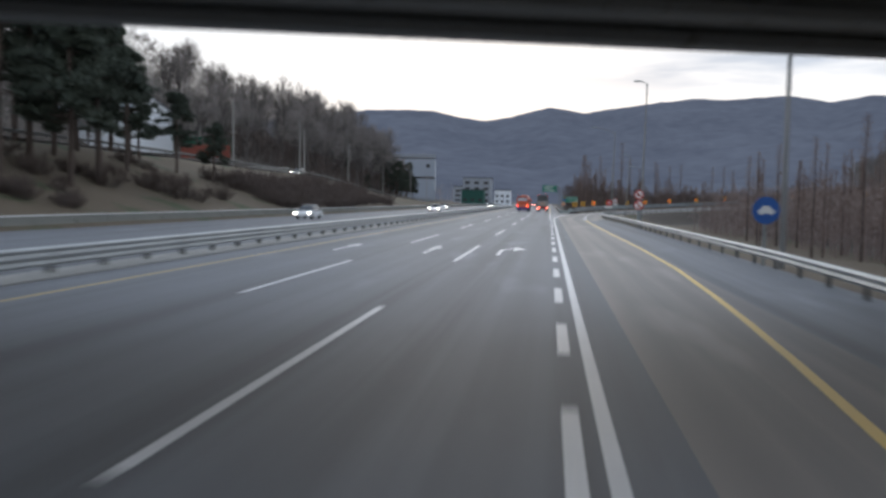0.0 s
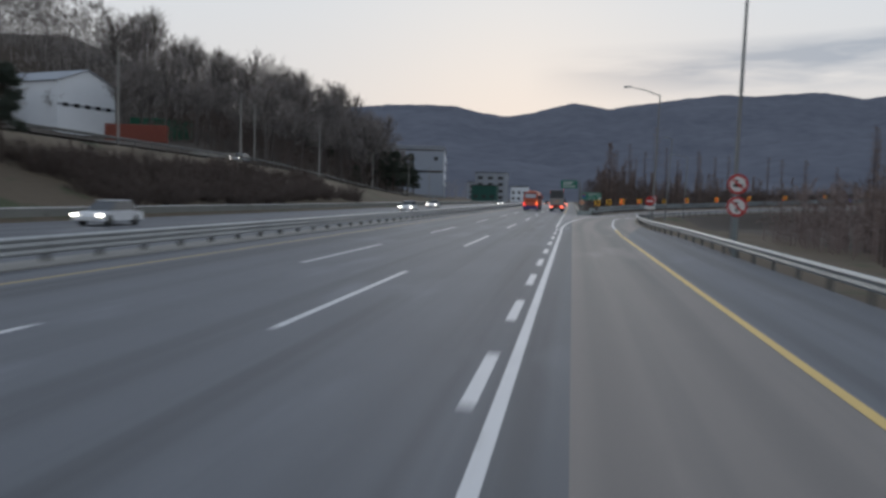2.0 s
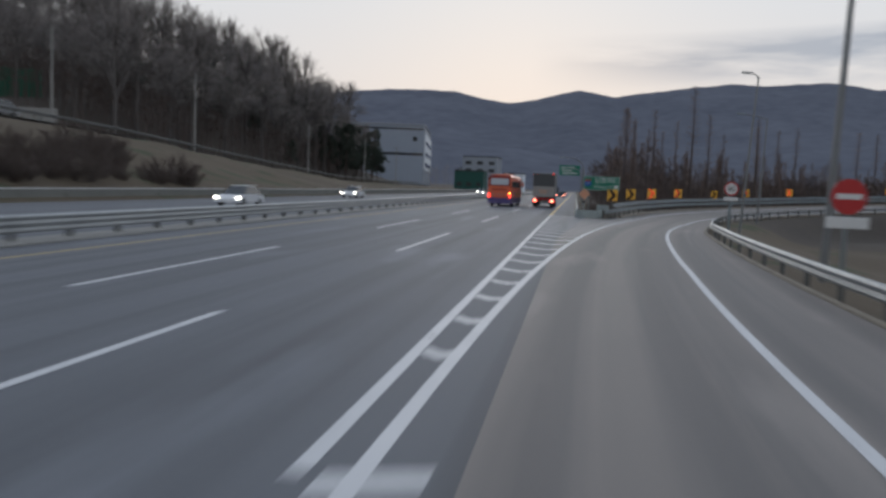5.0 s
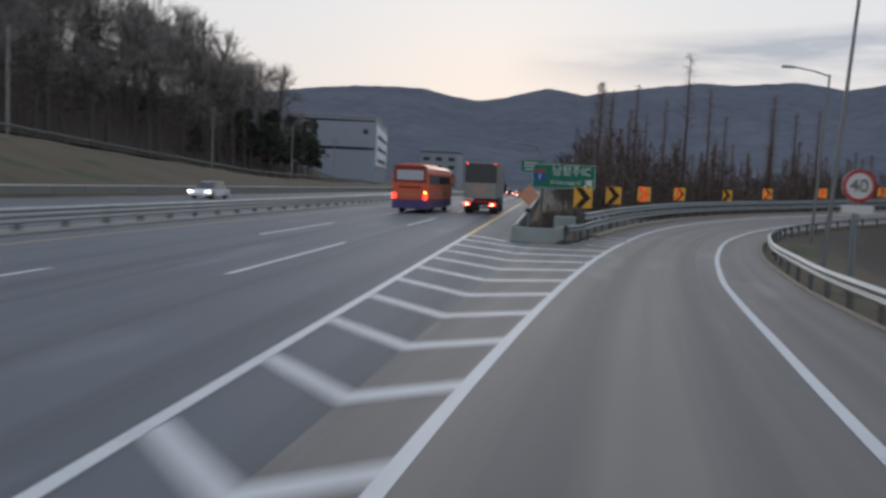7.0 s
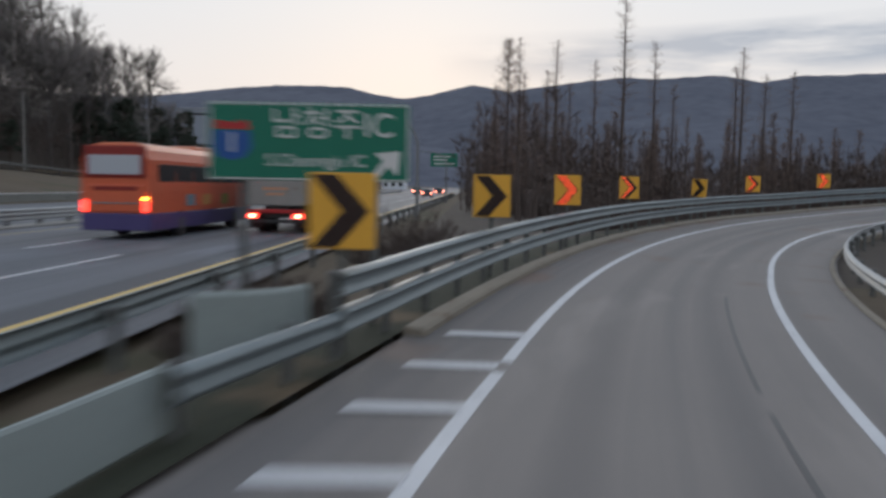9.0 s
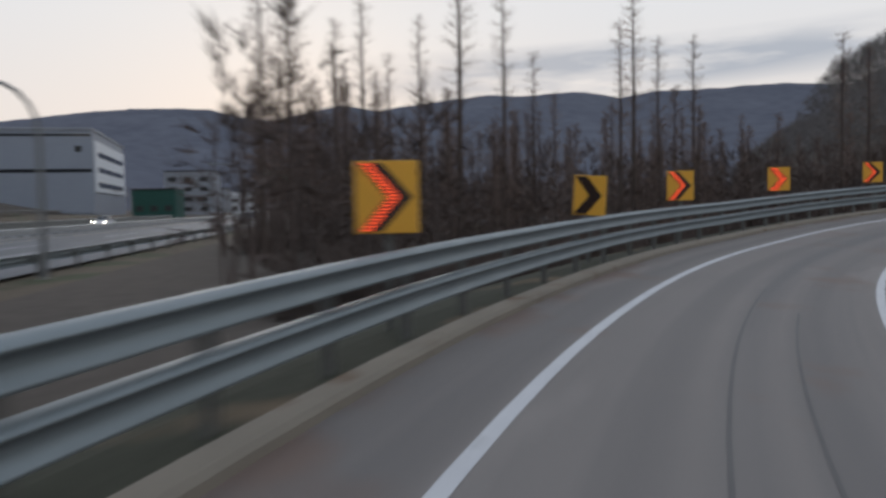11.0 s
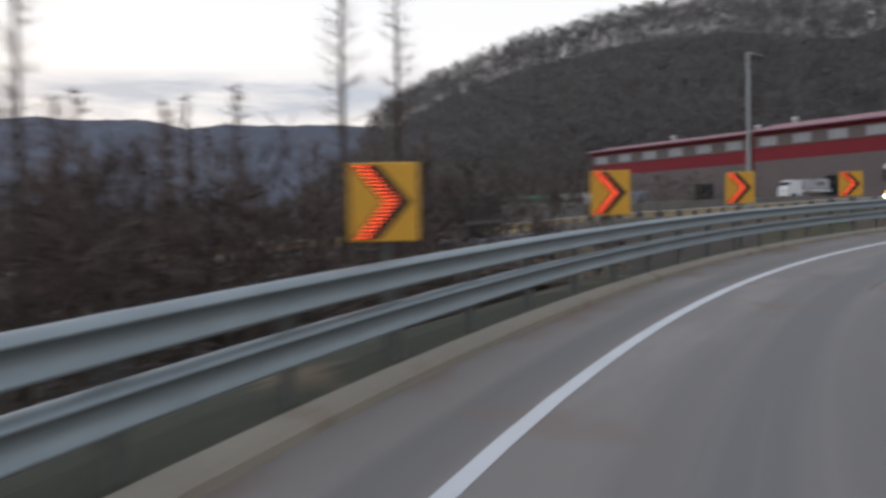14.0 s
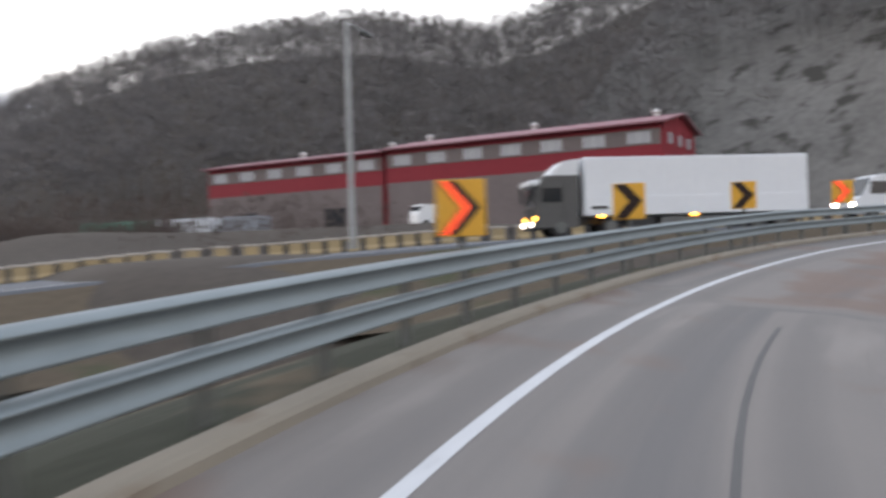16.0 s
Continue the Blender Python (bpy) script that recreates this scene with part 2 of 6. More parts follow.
TWIG_RED = surface("russet_twigs", (0.23, 0.158, 0.13), (0.15, 0.108, 0.09), 0.9, grain=4, patch=0.4, bump=0, object_random=0.4)
NEEDLES = surface("pine_needles", (0.075, 0.09, 0.068), (0.05, 0.062, 0.049), 0.8, grain=6, patch=0.8, bump=0, object_random=0.3)
THICKET = surface("dark_brown_thicket", (0.115, 0.085, 0.073), (0.076, 0.059, 0.053), 0.9, grain=3, patch=0.2, bump=0, island=0.25)
LOOP_THICKET = surface("pale_russet_thicket", (0.26, 0.20, 0.18), (0.18, 0.142, 0.13), 0.9, grain=3, patch=0.2, bump=0, island=0.25)
BUSH = surface("dark_shrub_twigs", (0.125, 0.096, 0.083), (0.084, 0.067, 0.06), 0.9, grain=5, patch=0.4, bump=0)
# distant woods; the blue-grey base colour stands in for aerial haze
FAR_WOOD_HAZED = surface("far_wooded_ridge", (0.155, 0.162, 0.19), (0.082, 0.088, 0.11), 1.0, grain=0.035, patch=0.006, bump=0.5, spec=0.0)
ROCK = surface("rock_face", (0.19, 0.18, 0.168), (0.07, 0.066, 0.06), 0.95, grain=0.9, patch=0.1, bump=0.9, stain=(0.045, 0.042, 0.036), stain_at=0.55)
SIGN_YELLOW = surface("chevron_yellow_sheeting", (0.74, 0.39, 0.045), (0.64, 0.33, 0.045), 0.5, grain=20, patch=2, bump=0)
SIGN_BLACK = surface("chevron_black", (0.02, 0.018, 0.016), (0.03, 0.026, 0.022), 0.5, grain=20, patch=2, bump=0)
SIGN_GREEN = surface("sign_green", (0.008, 0.16, 0.10), (0.01, 0.13, 0.085), 0.45, grain=10, patch=2, bump=0)
SIGN_BLUE = surface("sign_blue", (0.02, 0.09, 0.30), (0.02, 0.075, 0.25), 0.45, grain=10, patch=2, bump=0)
SIGN_RED = surface("sign_red", (0.42, 0.03, 0.03), (0.36, 0.03, 0.03), 0.45, grain=10, patch=2, bump=0)
SIGN_WHITE = surface("sign_white", (0.62, 0.62, 0.6), (0.55, 0.55, 0.54), 0.5, grain=10, patch=2, bump=0)
SIGN_ORANGE = surface("marker_orange", (0.55, 0.27, 0.16), (0.48, 0.24, 0.15), 0.5, grain=10, patch=2, bump=0)
LED_ON = glow("led_red_lit", (1.0, 0.10, 0.03), 1.15)
LED_OFF = surface("led_red_unlit", (0.045, 0.014, 0.011), (0.032, 0.012, 0.01), 0.4, grain=20, bump=0)
TAIL_ON = glow("tail_lamp_lit", (1.0, 0.05, 0.03), 3.5)
BRAKE_ON = glow("brake_lamp_lit", (1.0, 0.24, 0.14), 14.0)
HEAD_ON = glow("head_lamp_lit", (1.0, 0.93, 0.8), 12.0)
AMBER_ON = glow("indicator_lit", (1.0, 0.45, 0.05), 8.0)
RUBBER = surface("rubber", (0.022, 0.022, 0.023), (0.03, 0.03, 0.031), 0.85, grain=15, bump=0.2)
DARK_METAL = surface("dark_metal", (0.035, 0.036, 0.038), (0.05, 0.05, 0.05), 0.55, 0.4, grain=12, bump=0.1)
WHITE_PAINT = surface("white_vehicle_paint", (0.70, 0.71, 0.72), (0.62, 0.63, 0.64), 0.4, grain=6, patch=0.6, bump=0)
WINDOW = glass("dark_window_glass")
WALL_WHITE = surface("white_metal_cladding", (0.76, 0.79, 0.82), (0.66, 0.69, 0.72), 0.6, 0.0, grain=3, patch=0.25, bump=0.1)
WALL_GREY = surface("grey_metal_cladding", (0.30, 0.32, 0.35), (0.24, 0.26, 0.29), 0.6, 0.0, grain=3, patch=0.25, bump=0.1)


# ---- building tools ----
def part(name, bm, material, parent=None, label="", smooth=False):
    """Links a bmesh as one mesh object, under a thing or a part."""
    me = bpy.data.meshes.new(name)
    bm.normal_update()
    bm.to_mesh(me)
    bm.free()
    me.materials.append(material)
    if smooth:
        me.polygons.foreach_set("use_smooth", [True] * len(me.polygons))
    ob = new(name, me)
    if parent:
        ob.parent = parent
    if label:
        ob["label"] = label
    return ob


def again(ob, parent, m):
    """One more object on the same mesh, as a part of parent."""
    o = new(ob.name.split(".")[0], ob.data)
    o.parent = parent
    o.matrix_basis = m
    return o


def empty(name, m, label="", category="", group="", kind=""):
    ob = new(name)
    ob.matrix_basis = m
    ob.empty_display_size = 0.3
    return tagged(ob, label, category, group, kind)


def box(bm, x0, x1, y0, y1, z0, z1, bevel=0.0, m=None):
    made = bmesh.ops.create_cube(bm, size=1)["verts"]
    for v in made:
        v.co = Vector((x0 + (v.co.x + 0.5) * (x1 - x0), y0 + (v.co.y + 0.5) * (y1 - y0), z0 + (v.co.z + 0.5) * (z1 - z0)))
    if bevel:
        edges = list({e for v in made for e in v.link_edges})
        made = list({v for f in bmesh.ops.bevel(bm, geom=edges, offset=bevel, segments=2, affect="EDGES", profile=0.5)["faces"] for v in f.verts} | {v for v in made if v.is_valid})
    if m:
        bmesh.ops.transform(bm, matrix=m, verts=[v for v in made if v.is_valid])
    return bm


def tube(bm, points, radii, sides=8, caps=True):
    """A round bar along points, with a radius at each."""
    rings = []
    for i, p in enumerate(points):
        p = Vector(p)
        d = (Vector(points[min(i + 1, len(points) - 1)]) - Vector(points[max(i - 1, 0)])).normalized()
        u = d.orthogonal().normalized() if abs(d.z) > 0.95 else d.cross(Vector((0, 0, 1))).normalized()
        w = d.cross(u)
        rings.append([bm.verts.new(p + radii[i] * (math.cos(a) * u + math.sin(a) * w)) for a in (2 * math.pi * k / sides for k in range(sides))])
    for a, b in zip(rings, rings[1:]):
        for k in range(sides):
            bm.faces.new((a[k], a[(k + 1) % sides], b[(k + 1) % sides], b[k]))
    if caps:
        bm.faces.new(rings[0][::-1])
        bm.faces.new(rings[-1])
    return bm


def sweep(bm, frames, profile, closed=False, caps=True):
    """A profile of (out, up) swept along frames of (place, out, up)."""
    rings = [[bm.verts.new(Vector(p) + a * Vector(o) + b * Vector(u)) for a, b in profile] for p, o, u in frames]
    n = len(profile)
    for a, b in zip(rings, rings[1:]):
        for k in range(n if closed else n - 1):
            bm.faces.new((a[k], a[(k + 1) % n], b[(k + 1) % n], b[k]))
    if closed and caps:
        bm.faces.new(rings[0][::-1])
        bm.faces.new(rings[-1])
    return bm


def flat(bm, outline, z=0.0, thick=0.0):
    """A flat outline of (x, y) at a height, or a slab of that thickness below it."""
    top = [bm.verts.new((x, y, z)) for x, y in outline]
    f = bm.faces.new(top)
    if f.calc_area() and f.normal.z < 0:
        f.normal_flip()
    if thick:
        low = [bm.verts.new((x, y, z - thick)) for x, y in outline]
        bm.faces.new(low[::-1])
        for i in range(len(top)):
            j = (i + 1) % len(top)
            bm.faces.new((top[i], low[i], low[j], top[j]))
    return bm


# ---- plan of the roads ----
X_SOLID, X_L23, X_L12, X_YELLOW = 0.33, -3.6, -7.2, -11.22
STEP = 1.0
KNOTS = [0.0, 25.0, 50.0, 65.0, 80.0, 95.0, 110.0, 125.0, 140.0, 155.0, 170.0, 185.0, 215.0]
BENDS = [0.0033, 0.00261, 0.00287, 0.00268, 0.00916, 0.01194, 0.01558, 0.02071, 0.01469, 0.01615, 0.01707, 0.0166, 0.01612]
RS = np.arange(0, 260 + STEP, STEP)
_bend = np.interp(RS, KNOTS, BENDS)
RH = -0.0233 + np.concatenate([[0], np.cumsum((_bend[1:] + _bend[:-1]) / 2 * STEP)])
_mid = (RH[1:] + RH[:-1]) / 2
RX = 0.383 + np.concatenate([[0], np.cumsum(np.sin(_mid) * STEP)])
RY = 92.0 + np.concatenate([[0], np.cumsum(np.cos(_mid) * STEP)])
RZ = np.interp(RS, [0, 45] + [60.0, 75.0, 90.0, 105.0, 120.0, 135.0, 150.0, 165.0, 180.0, 200.0] + [260], [0, 0] + [-0.072, -0.185, 0.019, 0.277, 0.619, 1.224, 1.868, 2.505, 3.271, 4.035] + [6.2])
RB = np.interp(RS, [50] + [60.0, 80.0, 100.0, 125.0, 150.0, 180.0], [0] + [0.034, 0.041, 0.073, 0.07, 0.114, 0.119])


def on_ramp(s, off, up=0.0):
    """The place beside the slip road's left line, s metres along and off to its right, up above the road there."""
    h = float(np.interp(s, RS, RH))
    return Vector((float(np.interp(s, RS, RX)) + off * math.cos(h), float(np.interp(s, RS, RY)) - off * math.sin(h),
                   float(np.interp(s, RS, RZ)) - off * float(np.interp(s, RS, RB)) + up))


def ramp_frame(s, off, up=0.0):
    h = float(np.interp(s, RS, RH))
    return on_ramp(s, off, up), (math.cos(h), -math.sin(h), 0), (0, 0, 1)


def road_uv(ob, along=None):
    """Writes metres across and along into the mesh's UV."""
    me = ob.data
    layer = me.uv_layers.new(name="UVMap")
    for loop in me.loops:
        co = me.vertices[loop.vertex_index].co
        layer.data[loop.index].uv = along[loop.vertex_index] if along else (co.x, co.y)
    return ob


def seam(y):
    return 1.05 + max(0.0, y - 133) * 0.055


# ---- ground ----
def smooth_step(v, a, b):
    t = np.clip((v - a) / (b - a), 0, 1)
    return t * t * (3 - 2 * t)


def ground_height(x, y):
    """The lie of the land, for arrays of x and y."""
    x, y = np.asarray(x, float), np.asarray(y, float)
    # west: wall, bank, terrace road, wooded hill
    bank = np.interp(x, [-60, -50, -32, -31.2, -30.5], [8, 7.6, 0.9, 0.72, -0.1])
    low = np.interp(y, [100, 165, 183, 236, 277, 340], [0.95, 0.88, 0.82, 0.5, 0.28, 0.2])
    terrace = np.interp(y, [-400, 40, 120, 200, 235, 255, 330, 372, 420], [3, 6, 9, 11.5, 15, 19, 20, 8, 7])
    hill = np.interp(y, [-400, -60, 40, 150, 205, 245, 330, 400, 500], [10, 18, 27, 27, 30, 44, 40, 14, 10])
    west = np.where(x > -58, bank * low, bank * low + (terrace - 8 * low) * smooth_step(-x, 58, 82) + (hill - terrace) * smooth_step(-x, 98, 140))
    yard = smooth_step(-x, 74, 80) * (1 - smooth_step(-x, 128, 140)) * smooth_step(y, 166, 178) * (1 - smooth_step(y, 216, 226))
    west = west + (np.minimum(west, 14.3) - west) * yard
    west = west * np.where(y > 340, 1 - 0.75 * smooth_step(y, 360, 470), 1)
    # east: low ground inside the loop, yard on a terrace, steep wooded hill
    east = -0.12 - 2.3 * smooth_step(x, 8, 22)
    px, py = x - 59.2, y - 218.6
    r, az = np.hypot(px, py), np.degrees(np.arctan2(px, py)) - 1.35
    sector = smooth_step(az, 5, 26) * (1 - smooth_step(az, 120, 160))
    yard = (smooth_step(r, 12, 32) * 5.9 + smooth_step(r, 46, 62) * 2.1) * sector
    foot = np.interp(az, [22, 35, 45, 60, 75, 90, 110], [150, 150, 132, 112, 104, 92, 80])
    crest = np.interp(az, [24, 45, 60, 75, 95, 130], [390, 330, 262, 222, 185, 170])
    slope = np.interp(az, [20, 25, 27.5, 31, 34, 37, 40.5, 44, 48, 52, 56, 60, 64, 72, 90, 120, 160], [1, 4, 8, 9.9, 11.1, 12.3, 13.0, 13.8, 14.3, 14.6, 14.1, 13.5, 14.6, 17.5, 21, 20, 4])
    top = np.clip(np.tan(np.radians(slope)) * crest - 8.5, 0, None)
    rise = top * (1 - (1 - np.clip((r - foot) / (crest - foot), 0, 1)) ** 1.5)
    east = east + yard + rise * (az > 5) * (az < 170)
    z = np.where(x < -20, west, np.where(x < 1.0, -0.12, east))
    # the slip road carries its own bed; behind its outer rail the land falls away
    d2 = (x[..., None] - RX) ** 2 + (y[..., None] - RY) ** 2
    i = d2.argmin(-1)
    off = (x - RX[i]) * np.cos(RH[i]) - (y - RY[i]) * np.sin(RH[i])
    near = np.sqrt(d2.min(-1))
    bed = RZ[i] - np.clip(off, -3, 7) * RB[i] - 0.16
    away = np.where(off < 0, smooth_step(-off, 2.6, 9.0), smooth_step(off, 7.2, 13.0))
    ramp = (i > 2) & (near < 14) & (x > 1.2)
    z = np.where(ramp, bed * (1 - away) + z * away, z)
    return z


def axis(lo, fine0, fine1, hi, step):
    a = np.arange(fine0, fine1 + step, step)
    out, s = [], step
    v = fine1 + step
    while v < hi:
        s *= 1.22
        v += s
        out.append(v)
    low, s, v = [], step, fine0
    while v > lo:
        s *= 1.22
        v -= s
        low.append(v)
    return np.array(low[::-1] + a.tolist() + out)


gx, gy = axis(-3500, -66, 150, 3500, 2.0), axis(-2500, -20, 330, 4000, 2.0)
mx, my = np.meshgrid(gx, gy)
mz = ground_height(mx, my)
rough = np.array([[noise.noise(Vector((a * 0.08, b * 0.08, 0))) for a in gx] for b in gy])
mz = mz + rough * 0.35 * np.where((mx > -30) & (mx < 9) & (my < 360), 0.0, 1.0) * np.where(mz < -0.4, 1.0, np.where((mx < -33) | (mx > 70), 1.0, 0.1))
verts = np.stack([mx, my, mz], -1).reshape(-1, 3).tolist()
w = len(gx)
faces = [(j * w + i, j * w + i + 1, (j + 1) * w + i + 1, (j + 1) * w + i) for j in range(len(gy) - 1) for i in range(w - 1)]
me = bpy.data.meshes.new("ground")
me.from_pydata(verts, [], faces)
me.materials.append(GRASS_DRY)
me.materials.append(EARTH)
me.materials.append(ROCK)
slots = []
for a, b, c, d in faces:
    x, y, z = (sum(verts[k][n] for k in (a, b, c, d)) / 4 for n in range(3))
    climb = max(verts[k][2] for k in (a, b, c, d)) - min(verts[k][2] for k in (a, b, c, d))
    span = math.dist(verts[a][:2], verts[c][:2])
    wooded = x < -62 or (x > 3 and y > 178) or x > 30
    if x > 100 and climb / span > 0.36 and y < 275:
        slots.append(2)
    else:
        slots.append(1 if wooded else 0)
me.polygons.foreach_set("material_index", slots)
me.polygons.foreach_set("use_smooth", [True] * len(faces))
ground = tagged(new("ground", me), "dry winter grass and leaf litter on rolling ground", "ground", kind="structure")


# ---- far ridges ----
def ridge(name, radius, depth, az_knots, el_knots, seed, label):
    bm = bmesh.new()
    cols = 520
    rings = []
    for k in range(9):
        f = k / 8
        row = []
        for c in range(cols + 1):
            az = -75 + 190 * c / cols
            el = float(np.interp(az, az_knots, el_knots))
            jag = 0.05 * noise.noise(Vector((az * 0.22, seed, 0))) + 0.07 * noise.noise(Vector((az * 0.9, seed, 3))) + 0.05 * noise.noise(Vector((az * 3.1, seed, 5)))
            top = (radius) * math.tan(radians(el + jag))
            r = radius - depth * (1 - f)
            fold = noise.fractal(Vector((az * 0.16, f * 1.6, seed)), 1.0, 2.0, 4) * 0.22 * math.sin(math.pi * f)
            r *= 1 + fold * 0.25
            z = top * (f ** 1.15) * (1 + fold * 0.35)
            row.append(bm.verts.new((20 + r * math.sin(radians(az)), 130 + r * math.cos(radians(az)), z - 6)))
        rings.append(row)
    for a, b in zip(rings, rings[1:]):
        for c in range(cols):
            bm.faces.new((a[c], a[c + 1], b[c + 1], b[c]))
    ob = part(name, bm, FAR_WOOD_HAZED, smooth=True)
    return tagged(ob, label, "mountain", kind="structure")


# both ridges take their haze from the painted blue-grey colour
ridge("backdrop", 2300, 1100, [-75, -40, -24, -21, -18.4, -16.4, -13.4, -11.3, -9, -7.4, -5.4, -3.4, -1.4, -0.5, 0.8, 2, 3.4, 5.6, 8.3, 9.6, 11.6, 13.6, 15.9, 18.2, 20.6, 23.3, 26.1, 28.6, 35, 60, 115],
      [5.2, 5.4, 5.5, 5.75, 6.15, 6.45, 6.7, 6.8, 6.7, 6.3, 6.05, 6.35, 6.9, 7.05, 6.82, 6.65, 6.9, 7.15, 7.45, 7.6, 7.45, 7.55, 7.6, 7.1, 7.4, 7.4, 7.45, 7.45, 6.8, 5.8, 5.0], 2.0, "wooded mountain ridge under a dusk sky, tinted blue-grey for haze")
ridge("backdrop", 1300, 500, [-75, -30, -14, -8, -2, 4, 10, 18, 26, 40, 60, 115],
      [3.0, 3.4, 4.0, 3.4, 2.8, 3.6, 4.4, 4.9, 4.4, 3.6, 3.0, 2.6], 7.0, "darker wooded foothills before the mountain ridge, tinted blue-grey for haze")

# ---- roads ----
bm = bmesh.new()
ys = [-60, -20] + list(range(0, 131, 5)) + [133] + list(range(135, 160, 5)) + [161.0]
rows = [[bm.verts.new((x, y, 0)) for x in (-12.9, -9.2, -5.4, -1.8, 0.16, seam(y))] + [bm.verts.new((seam(y) + 0.15, y, -0.015))] for y in ys]
rows += [[bm.verts.new((x, y, 0)) for x in (-12.9, -9.2, -5.4, -1.8, 0.16, 1.75)] for y in (161.3, 200, 260, 330, 420, 560, 800)]
for a, b in zip(rows, rows[1:]):
    for i in range(min(len(a), len(b)) - 1):
        bm.faces.new((a[i], a[i + 1], b[i + 1], b[i]))
road = tagged(road_uv(part("road", bm, ASPHALT)), "worn blue-grey asphalt of a three-lane motorway", "road", kind="structure")

bm = bmesh.new()
rows, along = [], []
for y in [-60, -20] + list(range(0, 92, 4)):
    across = [seam(y) + (4.25 - seam(y)) * f for f in (0, 0.33, 0.67, 1)] + [7.55]
    along += [(x, y) for x in across]
    rows.append([bm.verts.new((x, y, 0)) for x in across])
shoulder_end = len(rows) + 10
for s in range(0, 255, 2):
    line = on_ramp(s, 0)
    right = float(np.interp(s, [0, 50, 260], [7.1, 6.0, 5.9]))
    far_edge = on_ramp(s, right)
    if seam(line.y) > line.x - 0.1:
        edge = Vector((seam(line.y), line.y, 0))
        row = [edge.lerp(far_edge, f * min(0.96, 0.53 + 0.022 * s)) for f in (0, 0.33, 0.67, 1)] + [far_edge]
    else:
        edge = Vector((seam(line.y), line.y, 0)) if line.y < 162.2 else on_ramp(s, -1.7)
        row = [edge, edge.lerp(line, 0.5), line, on_ramp(s, right / 2), far_edge]
    along += [(0.33 + (v - line).length * (1 if v.x > line.x else -1), 92.0 + s) for v in row]
    rows.append([bm.verts.new(v) for v in row])
for n, (a, b) in enumerate(zip(rows, rows[1:])):
    for i in range(4):
        bm.faces.new((a[i], a[i + 1], b[i + 1], b[i])).material_index = 1 if i == 3 and n < shoulder_end else 0
slip_road = part("slip_road", bm, ASPHALT_WARM)
slip_road.data.materials.append(ASPHALT)
slip_road = tagged(road_uv(slip_road, along), "worn warm-grey asphalt of a slip road curving right", "road", kind="structure")

bm = bmesh.new()
rows = [[bm.verts.new((x, y, z)) for x, z in ((-30.8, 0.06), (-22, 0.0), (-14.3, -0.04))] for y in (-60, 60, 160, 260, 400, 560, 800)]
for a, b in zip(rows, rows[1:]):
    for i in range(2):
        bm.faces.new((a[i], a[i + 1], b[i + 1], b[i]))
tagged(road_uv(part("road", bm, ASPHALT)), "grey asphalt of the opposite carriageway", "road", kind="structure")

# terrace road above the bank
bm = bmesh.new()
rows = []
for y in range(-60, 420, 8):
    row = []
    for x in (-57.5, -54.8, -52.0):
        row.append(bm.verts.new((x, y, float(ground_height(np.array([-52.5]), np.array([float(y)]))[0]) + 0.35)))
    rows.append(row)
for a, b in zip(rows, rows[1:]):
    for i in range(2):
        bm.faces.new((a[i], a[i + 1], b[i + 1], b[i]))
tagged(road_uv(part("road", bm, ASPHALT)), "narrow side road on a terrace above the bank", "road", kind="structure")

# median strip and far wall
bm = bmesh.new()
box(bm, -14.3, -12.9, -60, 800, -0.3, 0.05)
tagged(part("median", bm, CONCRETE), "narrow paved strip between the carriageways", "median", kind="structure")
wall = empty("wall_west", pose(0, 0, 0), "low mossy grey concrete retaining wall along the far carriageway", "wall", kind="structure")
bm = bmesh.new()
sweep(bm, [((-31.0, -6.0, 0), (1, 0, 0), (0, 0, 1)), ((-31.0, 5.97, 0), (1, 0, 0), (0, 0, 1))],
      [(-0.22, -0.3), (-0.22, 0.80), (-0.2, 0.83), (0.0, 0.83), (0.03, 0.80), (0.16, 0.12), (0.16, -0.3)], closed=True)
panel = part("panel", bm, WALL_CONCRETE, wall)
bm = bmesh.new()
box(bm, -31.27, -30.94, -6, 5.97, 0.83, 0.90, 0.015)
coping = part("coping", bm, SIGN_WHITE, wall, "pale coping")
for k in range(1, 37):
    again(panel, wall, pose(0, 12 * k - 48, 0))
    again(coping, wall, pose(0, 12 * k - 48, 0))
panel.location.y = coping.location.y = -48

# ---- road paint ----
def stripe_along(bm, pts, width, up=0.005):
    """A painted stripe along places in the plane of the road."""
    prev = None
    for i, p in enumerate(pts):
        d = (Vector(pts[min(i + 1, len(pts) - 1)]) - Vector(pts[max(i - 1, 0)])).normalized()
        o = Vector((d.y, -d.x, 0)) * width / 2
        a, b = bm.verts.new(Vector(p) - o + Vector((0, 0, up))), bm.verts.new(Vector(p) + o + Vector((0, 0, up)))
        if prev:
            bm.faces.new((prev[0], prev[1], b, a))
        prev = (a, b)
    return bm


def ramp_stripe(bm, s0, s1, off, width, step=1.5, up=0.005):
    n = max(2, int((s1 - s0) / step))
    prev = None
    for i in range(n + 1):
        s = s0 + (s1 - s0) * i / n
        mid = off(s) if callable(off) else off
        a, b = bm.verts.new(on_ramp(s, mid - width / 2, up)), bm.verts.new(on_ramp(s, mid + width / 2, up))
        if prev:
            bm.faces.new((prev[0], prev[1], b, a))
        prev = (a, b)
    return bm


def marking(name, bm, material, label):
    return tagged(part(name, bm, material), label, "road marking", kind="structure")


